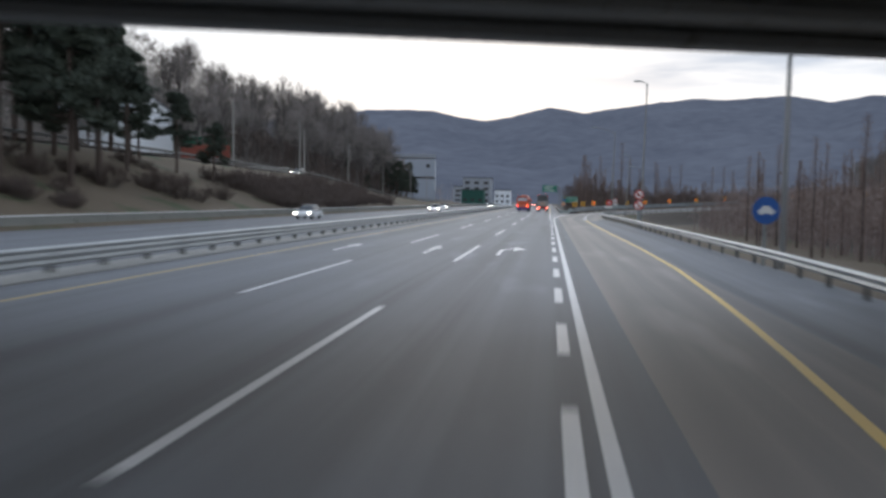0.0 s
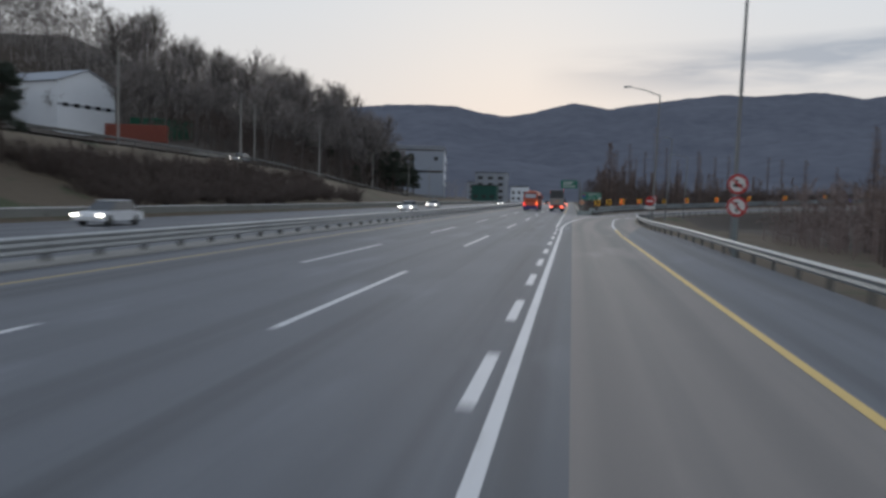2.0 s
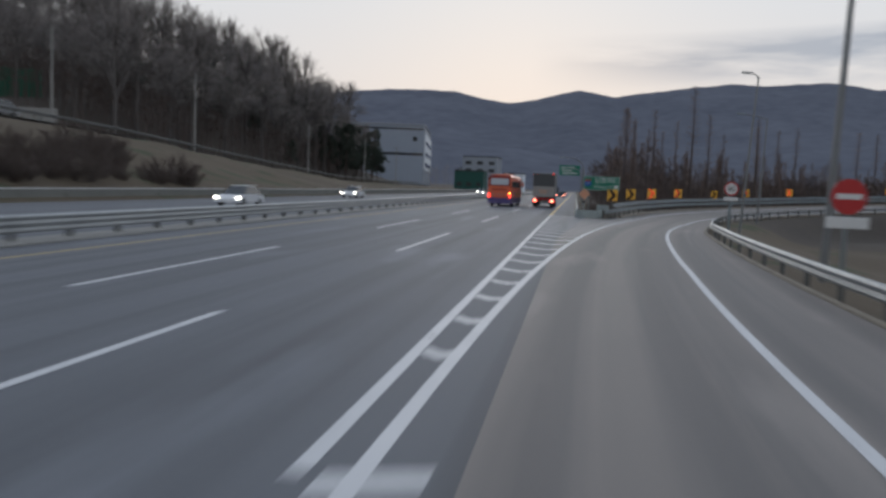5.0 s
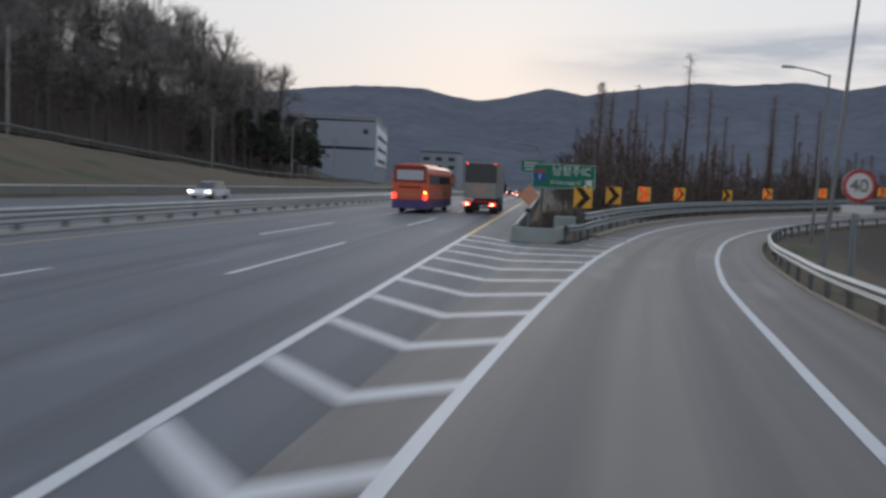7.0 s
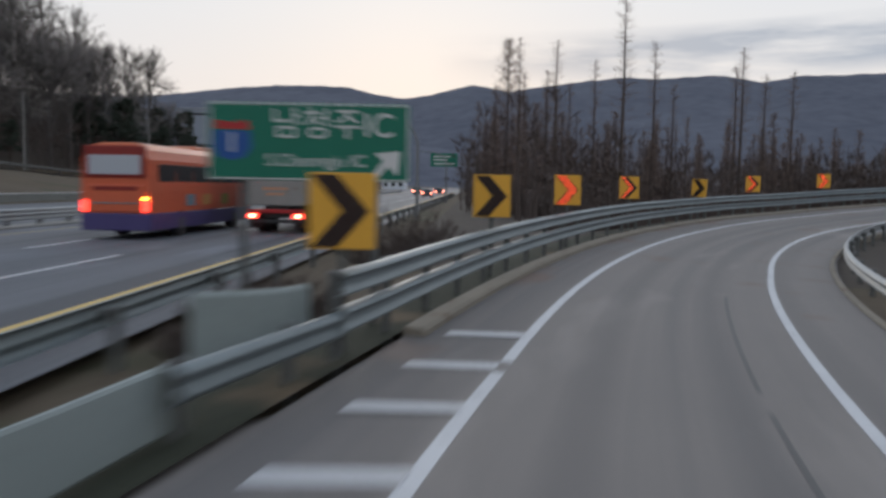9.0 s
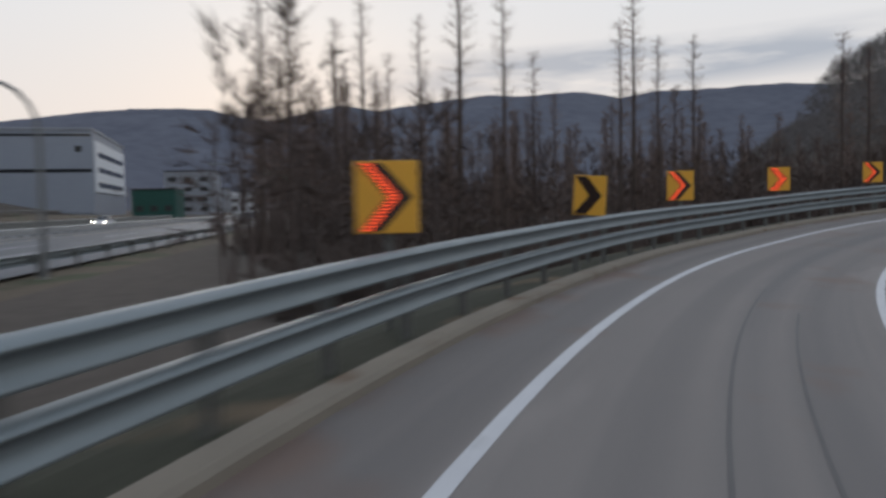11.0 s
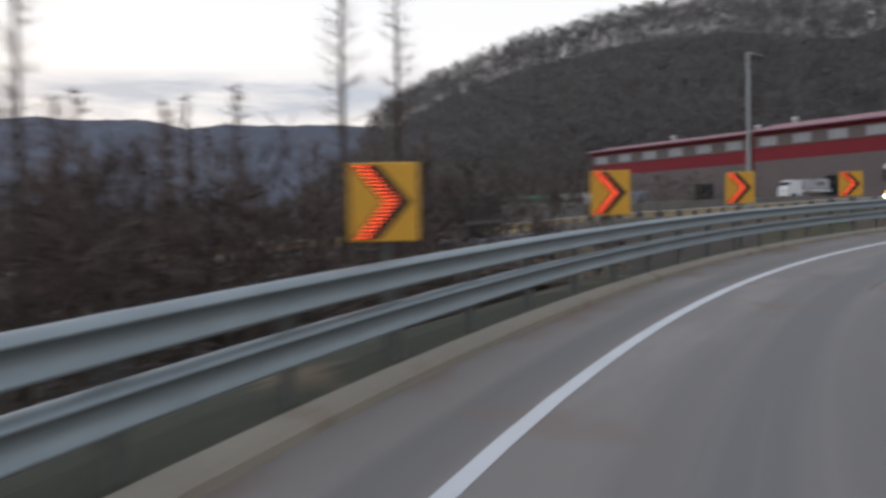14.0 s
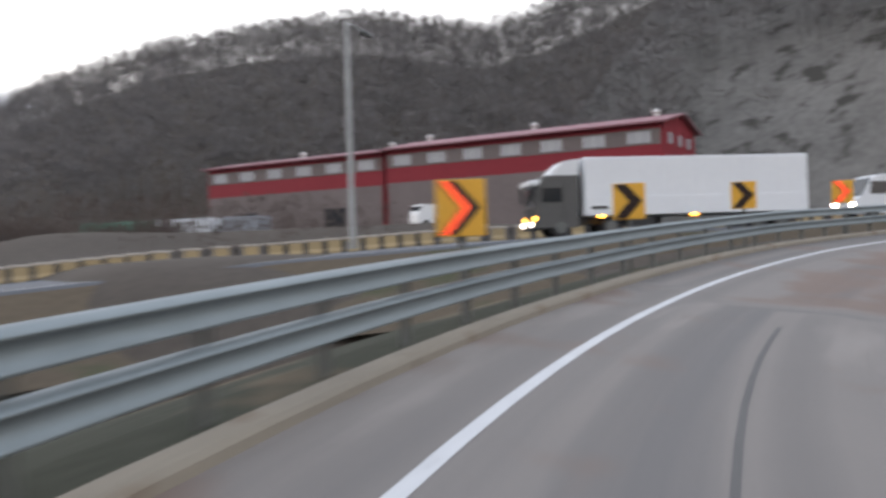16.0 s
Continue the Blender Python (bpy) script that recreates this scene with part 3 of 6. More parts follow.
for x, first in ((X_L23, 6.0), (X_L12, 18.0)):
    line = empty("lane_line", pose(x, 0, 0), "broken white lane line of long dashes on asphalt", "road marking", kind="structure")
    bm = bmesh.new()
    stripe_along(bm, [(0, 0, 0), (0, 3.6, 0), (0, 7.0, 0), (0, 10.4, 0)], 0.15)
    dash = part("dash", bm, PAINT_WHITE, line)
    dash.location.y = first - 3 * 23.25
    for k in range(-2, 18):
        again(dash, line, pose(0, first + k * 23.25, 0))
line = empty("lane_line", pose(0, 0, 0), "broken white line of short thick dashes beside the exit", "road marking", kind="structure")
bm = bmesh.new()
stripe_along(bm, [(0, 0, 0), (0, 1.5, 0), (0, 2.9, 0)], 0.18)
dash = part("dash", bm, PAINT_WHITE, line)
dash.location.y = 5.85 - 6.08
for k in range(16):
    again(dash, line, pose(0, 5.85 + 6.08 * k, 0))
bm = bmesh.new()
stripe_along(bm, [(X_SOLID, y, 0) for y in range(-60, 92, 8)] + [(X_SOLID, 92, 0)], 0.16)
ramp_stripe(bm, 0.0, 250, 0, 0.16)
marking("edge_line", bm, PAINT_WHITE, "solid white line that follows the slip road")
bm = bmesh.new()
stripe_along(bm, [(-0.12, y, 0) for y in range(103, 164, 6)], 0.16)
marking("edge_line", bm, PAINT_WHITE, "solid white line along the gore beside the motorway")
bm = bmesh.new()
stripe_along(bm, [(-0.12, y, 0) for y in (163, 170, 200, 260, 400, 600, 800)], 0.17)
marking("edge_line", bm, PAINT_YELLOW, "yellow edge line of the motorway past the nose")
bm = bmesh.new()
stripe_along(bm, [(X_YELLOW, y, 0) for y in range(-60, 801, 20)], 0.16)
marking("edge_line", bm, PAINT_OLD_YELLOW, "faded yellow edge line beside the median rail")
bm = bmesh.new()
stripe_along(bm, [(float(np.interp(y, [-24, -8, 8, 12, 18, 28, 40, 60, 92], [0.9, 1.9, 2.88, 3.2, 3.6, 4.02, 4.16, 4.1, 4.05])), y, 0) for y in range(-24, 93, 4)], 0.16)
ramp_stripe(bm, 0.4, 10, lambda s: 3.7 + 0.025 * s, 0.16)
marking("edge_line", bm, PAINT_YELLOW, "solid yellow edge line of the exit lane")
bm = bmesh.new()
ramp_stripe(bm, 10, 250, lambda s: float(np.interp(s, [10, 28, 45, 60, 75, 90, 105, 130, 170], [3.95, 3.98, 3.78, 3.76, 4.06, 4.16, 3.92, 3.75, 4.0])), 0.16)
marking("edge_line", bm, PAINT_WHITE, "solid white inner edge line of the slip road")
# dark sealed joints that follow the bend
for s0, s1, off, wide in ((64, 84, 3.1, 0.07), (95, 109, 1.86, 0.045), (96.5, 106, 2.6, 0.04), (146, 164, 2.22, 0.08)):
    bm = bmesh.new()
    ramp_stripe(bm, s0, s1, off, wide, up=0.004)
    marking("sealed_joint", bm, TAR, "thin dark sealed joint in the slip road")

# gore: bars bent at the seam, one every 2.65 m
gore = empty("gore_hatching", pose(0, 0, 0), "white bent hatching bars on the gore before the nose", "road marking", kind="structure")
for k in range(21):
    ya = 107.3 + 2.65 * k
    beside = on_ramp(float(np.interp(ya, RY, RS)), 0)
    xa = min(seam(ya), 0.62 * (beside.x + 0.1) - 0.1)
    right = on_ramp(float(np.interp(ya + 0.8 * (beside.x - xa), RY, RS)), -0.06)
    left_y = ya + 1.17 * (xa + 0.02)
    half = 0.2
    bm = bmesh.new()
    low = beside.z * max(0.0, xa - seam(ya)) / max(0.3, beside.x - seam(ya))
    if ya > 158.6:
        quads = [((-0.02, left_y, 0), (1.6, ya + 0.6, 0))]
    else:
        quads = [((-0.02, left_y, 0), (xa, ya, low)), ((xa, ya, low), tuple(right))]
    for (x0, y0, z0), (x1, y1, z1) in quads:
        bm.faces.new([bm.verts.new(v) for v in ((x0, y0 - half, z0 + 0.008), (x1, y1 - half, z1 + 0.008), (x1, y1 + half, z1 + 0.008), (x0, y0 + half, z0 + 0.008))])
    bmesh.ops.remove_doubles(bm, verts=bm.verts, dist=0.001)
    part("bar", bm, PAINT_WHITE, gore)
for k in range(4):
    s_bar = 70.6 + 2.1 * k
    bm = bmesh.new()
    q = [on_ramp(s_bar - 0.18, -1.15, 0.02), on_ramp(s_bar + 0.22, -0.06, 0.02), on_ramp(s_bar + 0.55, -0.06, 0.02), on_ramp(s_bar + 0.15, -1.15, 0.02)]
    bm.faces.new([bm.verts.new(v) for v in q])
    part("bar", bm, PAINT_WHITE, gore)
bm = bmesh.new()
flat(bm, [(0.05, 102.6), (X_SOLID + 0.5, 102.9), (X_SOLID + 0.5, 103.25), (0.05, 103.0)], 0.006)
part("bar", bm, PAINT_WHITE, gore)


def arrow(x, y, bend, label):
    """A lane arrow: a shaft with a head straight on, or turned to the right."""
    bm = bmesh.new()
    if bend:
        flat(bm, [(-0.08, 0), (0.08, 0), (0.08, 3.6), (-0.08, 3.75)])
        flat(bm, [(-0.08, 3.75), (0.08, 3.6), (0.5, 4.55), (0.5, 5.25)])
        flat(bm, [(0.5, 3.0), (1.08, 4.5), (0.5, 6.1)])
    else:
        flat(bm, [(-0.08, 0), (0.08, 0), (0.08, 3.6), (-0.08, 3.6)])
        flat(bm, [(-0.3, 3.4), (0.3, 3.4), (0, 5.4)])
    ob = part("lane_arrow", bm, PAINT_WHITE)
    ob.matrix_basis = pose(x, y, 0.007)
    return tagged(ob, label, "road marking", "lane arrows", kind="structure")


arrow(-2.3, 33.1, True, "white lane arrow turning right on asphalt")
arrow(-5.35, 33.3, False, "white straight lane arrow on asphalt")
arrow(-9.32, 33.9, False, "white straight lane arrow on asphalt")

# kerb strip under the outer rail of the slip road
kerb = empty("kerb", pose(0, 0, 0), "stained pale concrete kerb along the slip road", "kerb", kind="structure")
for k in range(58):
    bm = bmesh.new()
    s0 = 76.5 + 3.0 * k
    sweep(bm, [ramp_frame(s0 + f * 2.985, -1.56) for f in (0, 0.5, 1)], [(-0.18, -0.3), (-0.18, 0.11), (-0.15, 0.135), (0.1, 0.115), (0.16, 0.07), (0.18, -0.2)], closed=True)
    part("kerb_stone", bm, KERB_CONCRETE, kerb)

bm = bmesh.new()
sweep(bm, [ramp_frame(69.5 + 3.0 * k, -1.72) for k in range(60)], [(-11.0, -3.4), (-7.0, -1.9), (-3.2, -0.55), (-1.8, -0.15), (-0.8, 0.05), (0.0, 0.08)], closed=False)
tagged(part("verge", bm, VERGE_SOIL), "narrow strip of dry grass and soil behind the kerb", "verge", kind="structure")
# pale concrete edging along the inner side of the slip road
edging = empty("edging", pose(0, 0, 0), "pale weathered concrete edging along the inner shoulder", "kerb", kind="structure")
for k in range(44):
    bm = bmesh.new()
    s0 = 12 + 3.0 * k
    sweep(bm, [ramp_frame(s0 + f * 2.98, float(np.interp(s0 + f * 2.98, [0, 50, 60, 260], [6.9, 5.9, 5.85, 5.85]))) for f in (0, 0.5, 1)], [(-0.08, -0.2), (-0.08, 0.03), (-0.05, 0.06), (0.06, 0.06), (0.08, -0.2)], closed=True)
    part("edging_stone", bm, KERB_CONCRETE, edging)

# ---- guard rails ----
WAVE = [(-0.03, 0.155), (0.0, 0.165), (0.035, 0.15), (0.085, 0.105), (0.09, 0.075), (0.02, 0.02), (0.015, -0.02), (0.09, -0.075), (0.085, -0.105), (0.035, -0.15), (0.0, -0.165), (-0.03, -0.155)]


THRIE = [(-0.03, 0.25), (0.0, 0.262), (0.04, 0.245), (0.09, 0.205), (0.092, 0.175), (0.025, 0.115), (0.025, 0.085), (0.09, 0.03), (0.09, -0.03), (0.025, -0.085), (0.025, -0.115), (0.092, -0.175), (0.09, -0.205), (0.04, -0.245), (0.0, -0.262), (-0.03, -0.25)]
DEEP_WAVE = [(-0.05, 0.125), (-0.03, 0.143), (0.0, 0.145), (0.05, 0.13), (0.104, 0.094), (0.112, 0.08), (0.102, 0.068), (0.07, 0.05), (0.046, 0.026), (0.038, 0.0), (0.045, -0.04), (0.066, -0.082), (0.097, -0.112), (0.106, -0.128), (0.098, -0.145), (0.04, -0.155), (-0.03, -0.150)]


def guard_rail(name, label, place, s0, s1, face, heights, post_top, post_step=2.0, panel=4.0, material=None, wave=WAVE, post_r=0.07):
    """A steel guard rail along place(s) -> (point, out, up); face +1 turns the waves to the out side. heights: the beams' middles."""
    rail = empty(name, pose(0, 0, 0), label, "guard rail", kind="structure")
    s = s0
    while s < s1 - 0.1:
        e = min(s + panel, s1)
        for hgt in heights:
            bm = bmesh.new()
            n = 3
            fr = []
            for i in range(n + 1):
                p, o, u = place(s + (e - s + 0.12) * i / n)
                fr.append((Vector(p) + Vector((0, 0, hgt)), Vector(o) * face, u))
            outer = [(a, b) for a, b in wave]
            inner = [(a - 0.012, b) for a, b in reversed(wave)]
            sweep(bm, fr, outer + inner, closed=True, caps=False)
            part("beam", bm, material or STEEL, rail, smooth=True)
        s = e
    bm = bmesh.new()
    tube(bm, [(0, 0, -0.4), (0, 0, post_top)], [post_r, post_r], 10)
    bmesh.ops.create_cone(bm, cap_ends=True, segments=10, radius1=post_r + 0.003, radius2=post_r * 0.5, depth=0.03, matrix=Matrix.Translation((0, 0, post_top + 0.015)))
    post = None
    bmb = bmesh.new()
    box(bmb, -0.06, 0.06, -0.04, 0.04, -0.09, 0.09, 0.01)
    block = None
    s = s0 + 0.3
    while s < s1:
        p, o, u = place(s)
        at = Vector(p) - Vector(o) * face * 0.17
        m = Matrix.Translation(at)
        turn = Matrix.Rotation(math.atan2(o[1], o[0]), 4, "Z")
        if post is None:
            post = part("post", bm, STEEL_DULL, rail)
            post.matrix_basis = m
            block = part("spacer", bmb, STEEL_DULL, rail)
            block.matrix_basis = Matrix.Translation(Vector(p) - Vector(o) * face * 0.08 + Vector((0, 0, heights[0]))) @ turn
        else:
            again(post, rail, m)
            for hgt in heights:
                again(block, rail, Matrix.Translation(Vector(p) - Vector(o) * face * 0.08 + Vector((0, 0, hgt))) @ turn)
        s += post_step
    return rail


guard_rail("guard_rail", "long galvanised three-wave steel guard rail along the median", lambda s: ((-13.55, s, 0.03), (1, 0, 0), (0, 0, 1)), -20, 380, 1, (0.5,), 0.7, 2.7, 8.1, STEEL_OLD, wave=THRIE, post_r=0.11)


def east_rail(s):
    if s < 0:
        return (float(np.interp(92 + s, [0, 18, 28, 45, 92], [6.3, 6.9, 7.3, 7.4, 7.45])), 92 + s, 0), (1, 0, 0), (0, 0, 1)
    off = float(np.interp(s, [0, 50, 65, 260], [7.05, 6.05, 6.25, 6.2]))
    return ramp_frame(s, off)


guard_rail("guard_rail", "galvanised steel guard rail on round posts along the inner side of the slip road", east_rail, -90, 170, -1, (0.5,), 0.6, 3.0, material=STEEL_OLD)
guard_rail("guard_rail", "double-beam galvanised steel guard rail round the outside of the bend", lambda s: ramp_frame(s, -1.76), 74, 225, 1, (1.064, 0.625), 1.16, 2.0, wave=DEEP_WAVE)
guard_rail("guard_rail", "short single-beam steel guard rail leading up to the nose", lambda s: ramp_frame(s, float(np.interp(s, [70.5, 74], [-1.95, -1.76]))), 70.8, 74, 1, (0.56,), 0.7, 2.0)
guard_rail("guard_rail", "steel guard rail along the motorway behind the nose", lambda s: ((1.95 - 0.0 * s, s, 0.02), (1, 0, 0), (0, 0, 1)), 161.8, 330, -1, (0.47,), 0.56, 4.0)

# nose of the gore
bm = bmesh.new()
ring = [(1.8, 162.0), (1.82, 161.1), (1.93, 160.65), (2.3, 160.45), (3.25, 160.52), (3.5, 160.8), (3.65, 161.6), (3.87, 163.0)]
sweep(bm, [((x, y, 0), ((x - 2.85) / math.hypot(x - 2.85, y - 163.0), (y - 163.0) / math.hypot(x - 2.85, y - 163.0), 0), (0, 0, 1)) for x, y in ring],
      [(0.02, 0.02), (0.045, 0.05), (0.045, 0.57), (0.02, 0.6), (-0.03, 0.6), (-0.03, 0.02)], closed=True)
tagged(part("rail_end_wrap", bm, END_CAP, smooth=False), "rounded grey-green steel end wrap at the nose of the gore", "rail end", kind="structure")
bm = bmesh.new()
sweep(bm, [(on_ramp(72.6 + 0.45 * i, -2.45 + o), (math.cos(0.2), -math.sin(0.2), 0), (0, 0, 1)) for i, o in enumerate((-0.35, 0.0, 0.25, 0.33))],
      [(0.0, 0.3), (0.03, 0.34), (0.03, 0.98), (0.0, 1.03), (-0.05, 1.03), (-0.05, 0.3)], closed=True)
tagged(part("rail_end_wrap", bm, END_CAP), "grey-green steel end wrap where the upper beam begins", "rail end", kind="structure")

# ---- overpass at the start ----
overpass = empty("overpass", pose(0, 0, 0), "dark concrete road bridge crossing over the motorway", "bridge", kind="structure")
bm = bmesh.new()
low = [(-40, -7.5), (24, 10.0), (24, 22.9), (-40, 5.4)]
flat(bm, low, 6.6, 0.35)
part("deck", bm, CONCRETE, overpass)
for k in range(6):
    f = k / 5
    bm = bmesh.new()
    y0, y1 = -7.1 + 12.1 * f, 10.4 + 12.1 * f
    d = Vector((64, y1 - y0, 0)).normalized()
    n = Vector((-d.y, d.x, 0))
    sweep(bm, [(Vector((-40, y0, 0)), n, (0, 0, 1)), (Vector((24, y1, 0)), n, (0, 0, 1))],
          [(-0.3, 6.24), (0.3, 6.24), (0.1, 6.0), (0.1, 5.55), (0.35, 5.4), (0.35, 5.2), (-0.35, 5.2), (-0.35, 5.4), (-0.1, 5.55), (-0.1, 6.0)], closed=True)
    part("girder", bm, CONCRETE, overpass)
for x0, x1, yy in ((-36.5, -34.8, -4.5), (12.6, 14.0, 8.5)):
    bm = bmesh.new()
    box(bm, x0, x1, yy, yy + 11, -4, 5.18, 0.1)
    part("pier", bm, CONCRETE, overpass)
for y0, y1 in ((-7.5, 10.0), (5.4, 22.9)):
    bm = bmesh.new()
    d = Vector((64, y1 - y0, 0)).normalized()
    n = Vector((-d.y, d.x, 0))
    sweep(bm, [(Vector((-40, y0, 0)), n, (0, 0, 1)), (Vector((24, y1, 0)), n, (0, 0, 1))], [(-0.15, 6.62), (-0.15, 7.6), (0.15, 7.6), (0.15, 6.62)], closed=True)
    part("parapet", bm, CONCRETE, overpass)


# ---- signs ----
def post(bm, x, y, z0, z1, r=0.045):
    return tube(bm, [(x, y, z0), (x, y, z1)], [r, r], 10)


def arm_quad(bm, quad, y):
    f = bm.faces.new([bm.verts.new((x, y, z)) for x, z in quad])
    return f


def chevron_sign(lit, half_lit, label):
    """A yellow chevron board with rows of red lamps on its arrow, on one post; it faces -y."""
    root = empty("chevron_sign", pose(0, 0, 0), label, "road sign", "chevron signs round the bend")
    bm = bmesh.new()
    box(bm, -0.415, 0.415, 0.0, 0.09, 1.36, 2.31, 0.012)
    part("board", bm, SIGN_YELLOW, root)
    bm = bmesh.new()
    post(bm, 0, 0.14, -0.4, 2.0, 0.05)
    part("post", bm, STEEL_DULL, root)
    for name, sign in (("upper_arm", 1), ("lower_arm", -1)):
        bm = bmesh.new()
        q = [(-0.38, 0.45 * sign), (-0.06, 0.45 * sign), (0.34, 0), (0.0, 0)]
        arm_quad(bm, [(x, z + 1.835) for x, z in (q if sign < 0 else q[::-1])], -0.004)
        arm = part(name, bm, SIGN_BLACK, root, "black chevron arm")
        for i in range(10):
            f = (i + 0.5) / 10
            x0 = -0.38 + 0.38 * f + 0.03
            wide = 0.28 if not half_lit else 0.15
            bm = bmesh.new()
            zc = 1.835 + 0.45 * sign * (1 - f)
            box(bm, x0, x0 + wide, -0.02, -0.005, zc - 0.009, zc + 0.009)
            on = lit
            part("lamp_strip", bm, LED_ON if on else LED_OFF, arm, "lit red lamp strip" if on else "unlit red lamp strip")
    return root


CHEVRON_S = [74.6, 83, 91, 100.8, 110.3, 117.9, 126.6, 134.9, 143.35, 152.05, 161.2, 170, 178.6, 187]
dark = chevron_sign(False, False, "yellow chevron board with a black arrow and unlit lamps")
bright = chevron_sign(True, False, "yellow chevron board with its arrow lamps glowing red")
partly = chevron_sign(True, True, "yellow chevron board with half its arrow lamps glowing red")
kinds = [dark, dark, bright, partly, dark, partly, bright, partly, partly, partly, partly, dark, dark, bright]
used = set()
for s, kind in zip(CHEVRON_S, kinds):
    at, aim = on_ramp(s, -1.95 if s < 95 else -2.4, -0.2 if s == 110.3 else 0.05 if s < 95 else -0.06), on_ramp(s - 15, 1.5)
    m = Matrix.Translation(at) @ Matrix.Rotation(math.atan2(at.y - aim.y, at.x - aim.x) - math.pi / 2, 4, "Z")
    if s == 110.3:
        m = m @ Matrix.Rotation(radians(-30), 4, "Z") @ Matrix.Rotation(radians(4), 4, "Y")
    if kind not in used:
        used.add(kind)
        kind.matrix_basis = m
    else:
        copy_thing(kind, m)


def words(text, size, material, parent, x, y, z, name="lettering"):
    """Raised lettering that faces -y."""
    cu = bpy.data.curves.new(name, "FONT")
    cu.body, cu.size, cu.extrude, cu.align_x, cu.align_y = text, size, 0.004, "CENTER", "CENTER"
    tmp = bpy.data.objects.new(name, cu)
    scene.collection.objects.link(tmp)
    me = bpy.data.meshes.new_from_object(tmp.evaluated_get(bpy.context.evaluated_depsgraph_get()))
    bpy.data.objects.remove(tmp)
    me.materials.clear()
    me.materials.append(material)
    ob = new(name, me)
    ob.parent = parent
    ob.matrix_basis = pose(x, y, z, 90, 0, 0)
    return ob


# green exit sign on the gore
sign = empty("exit_sign", pose(3.9, 168.8, 0.12, 0, 0, 3), "green exit sign with white lettering and route shield on two posts", "road sign")
bm = bmesh.new()
box(bm, -1.52, 1.52, 0, 0.06, 2.03, 3.2, 0.03)
part("panel", bm, SIGN_GREEN, sign)
for x in (-1.0, 1.0):
    bm = bmesh.new()
    post(bm, x, 0.12, -0.4, 3.1, 0.06)
    part("post", bm, STEEL_DULL, sign)
for x0, x1, z0, z1 in ((-1.5, 1.5, 3.165, 3.185), (-1.5, 1.5, 2.045, 2.065), (-1.5, -1.48, 2.05, 3.18), (1.48, 1.5, 2.05, 3.18)):
    bm = bmesh.new()
    box(bm, x0, x1, -0.008, -0.001, z0, z1)
    part("border", bm, SIGN_WHITE, sign)
words("남청주IC", 0.5, SIGN_WHITE, sign, 0.36, -0.006, 2.86)
words("S.Cheongju IC", 0.26, SIGN_WHITE, sign, 0.12, -0.006, 2.33)
bm = bmesh.new()
f = bm.faces.new([bm.verts.new((-1.15 + x, -0.006, 2.63 + z)) for x, z in ((-0.27, 0.14), (-0.29, -0.1), (-0.2, -0.25), (0, -0.31), (0.2, -0.25), (0.29, -0.1), (0.27, 0.14))])
shield = part("shield", bm, SIGN_BLUE, sign)
bm = bmesh.new()
bm.faces.new([bm.verts.new((-1.15 + x, -0.007, 2.63 + z)) for x, z in ((-0.27, 0.16), (0.27, 0.16), (0.24, 0.3), (0, 0.26), (-0.24, 0.3))])
part("shield_top", bm, SIGN_RED, shield)
words("1", 0.42, SIGN_WHITE, shield, -1.15, -0.009, 2.58, "number")
bm = bmesh.new()
arrow_pts = [((0.95, 2.13), (1.04, 2.08), (1.22, 2.3), (1.14, 2.37)), ((1.0, 2.46), (1.38, 2.5), (1.34, 2.12))]
for q in arrow_pts:
    bm.faces.new([bm.verts.new((x, -0.008, z)) for x, z in q])
part("arrow", bm, SIGN_WHITE, sign)

# overhead direction sign far down the motorway
sign = empty("gantry_sign", pose(3.5, 330, 0), "green direction sign on a roadside arm over the motorway", "road sign")
bm = bmesh.new()
tube(bm, [(0, 0.2, -0.5), (0, 0.2, 8.6)], [0.18, 0.14], 12)
tube(bm, [(0, 0.2, 8.0), (-6.5, 0.2, 8.2)], [0.12, 0.09], 10)
tube(bm, [(0, 0.2, 6.8), (-6.5, 0.2, 7.0)], [0.1, 0.08], 10)
part("mast", bm, STEEL_DULL, sign)
bm = bmesh.new()
box(bm, -6.6, -0.9, 0, 0.08, 6.1, 8.9, 0.05)
part("panel", bm, SIGN_GREEN, sign)
for z, a, b in ((8.2, -6.0, -2.4), (7.5, -6.0, -3.0), (6.7, -5.8, -1.6)):
    bm = bmesh.new()
    box(bm, a, b, -0.02, -0.002, z - 0.14, z + 0.14)
    part("bar", bm, SIGN_WHITE, sign)


def disc(bm, r, y, cz, segments=36, inner=0.0, cx=0.0):
    out = [bm.verts.new((cx + r * math.cos(a), y, cz + r * math.sin(a))) for a in (2 * math.pi * k / segments for k in range(segments))]
    if not inner:
        bm.faces.new(out)
        return bm
    inn = [bm.verts.new((cx + inner * math.cos(a), y, cz + inner * math.sin(a))) for a in (2 * math.pi * k / segments for k in range(segments))]
    for k in range(segments):
        j = (k + 1) % segments
        bm.faces.new((out[k], out[j], inn[j], inn[k]))
    return bm


def plate(bm, r, cz, depth=0.03):
    bmesh.ops.create_cone(bm, cap_ends=True, segments=36, radius1=r, radius2=r, depth=depth, matrix=Matrix.Translation((0, depth / 2, cz)) @ Matrix.Rotation(radians(90), 4, "X"))
    return bm


def picture(parent, polys, cz, material=None):
    for q in polys:
        bm = bmesh.new()
        bm.faces.new([bm.verts.new((x, -0.008, cz + z)) for x, z in q])
        part("pictogram", bm, material or SIGN_BLACK, parent)


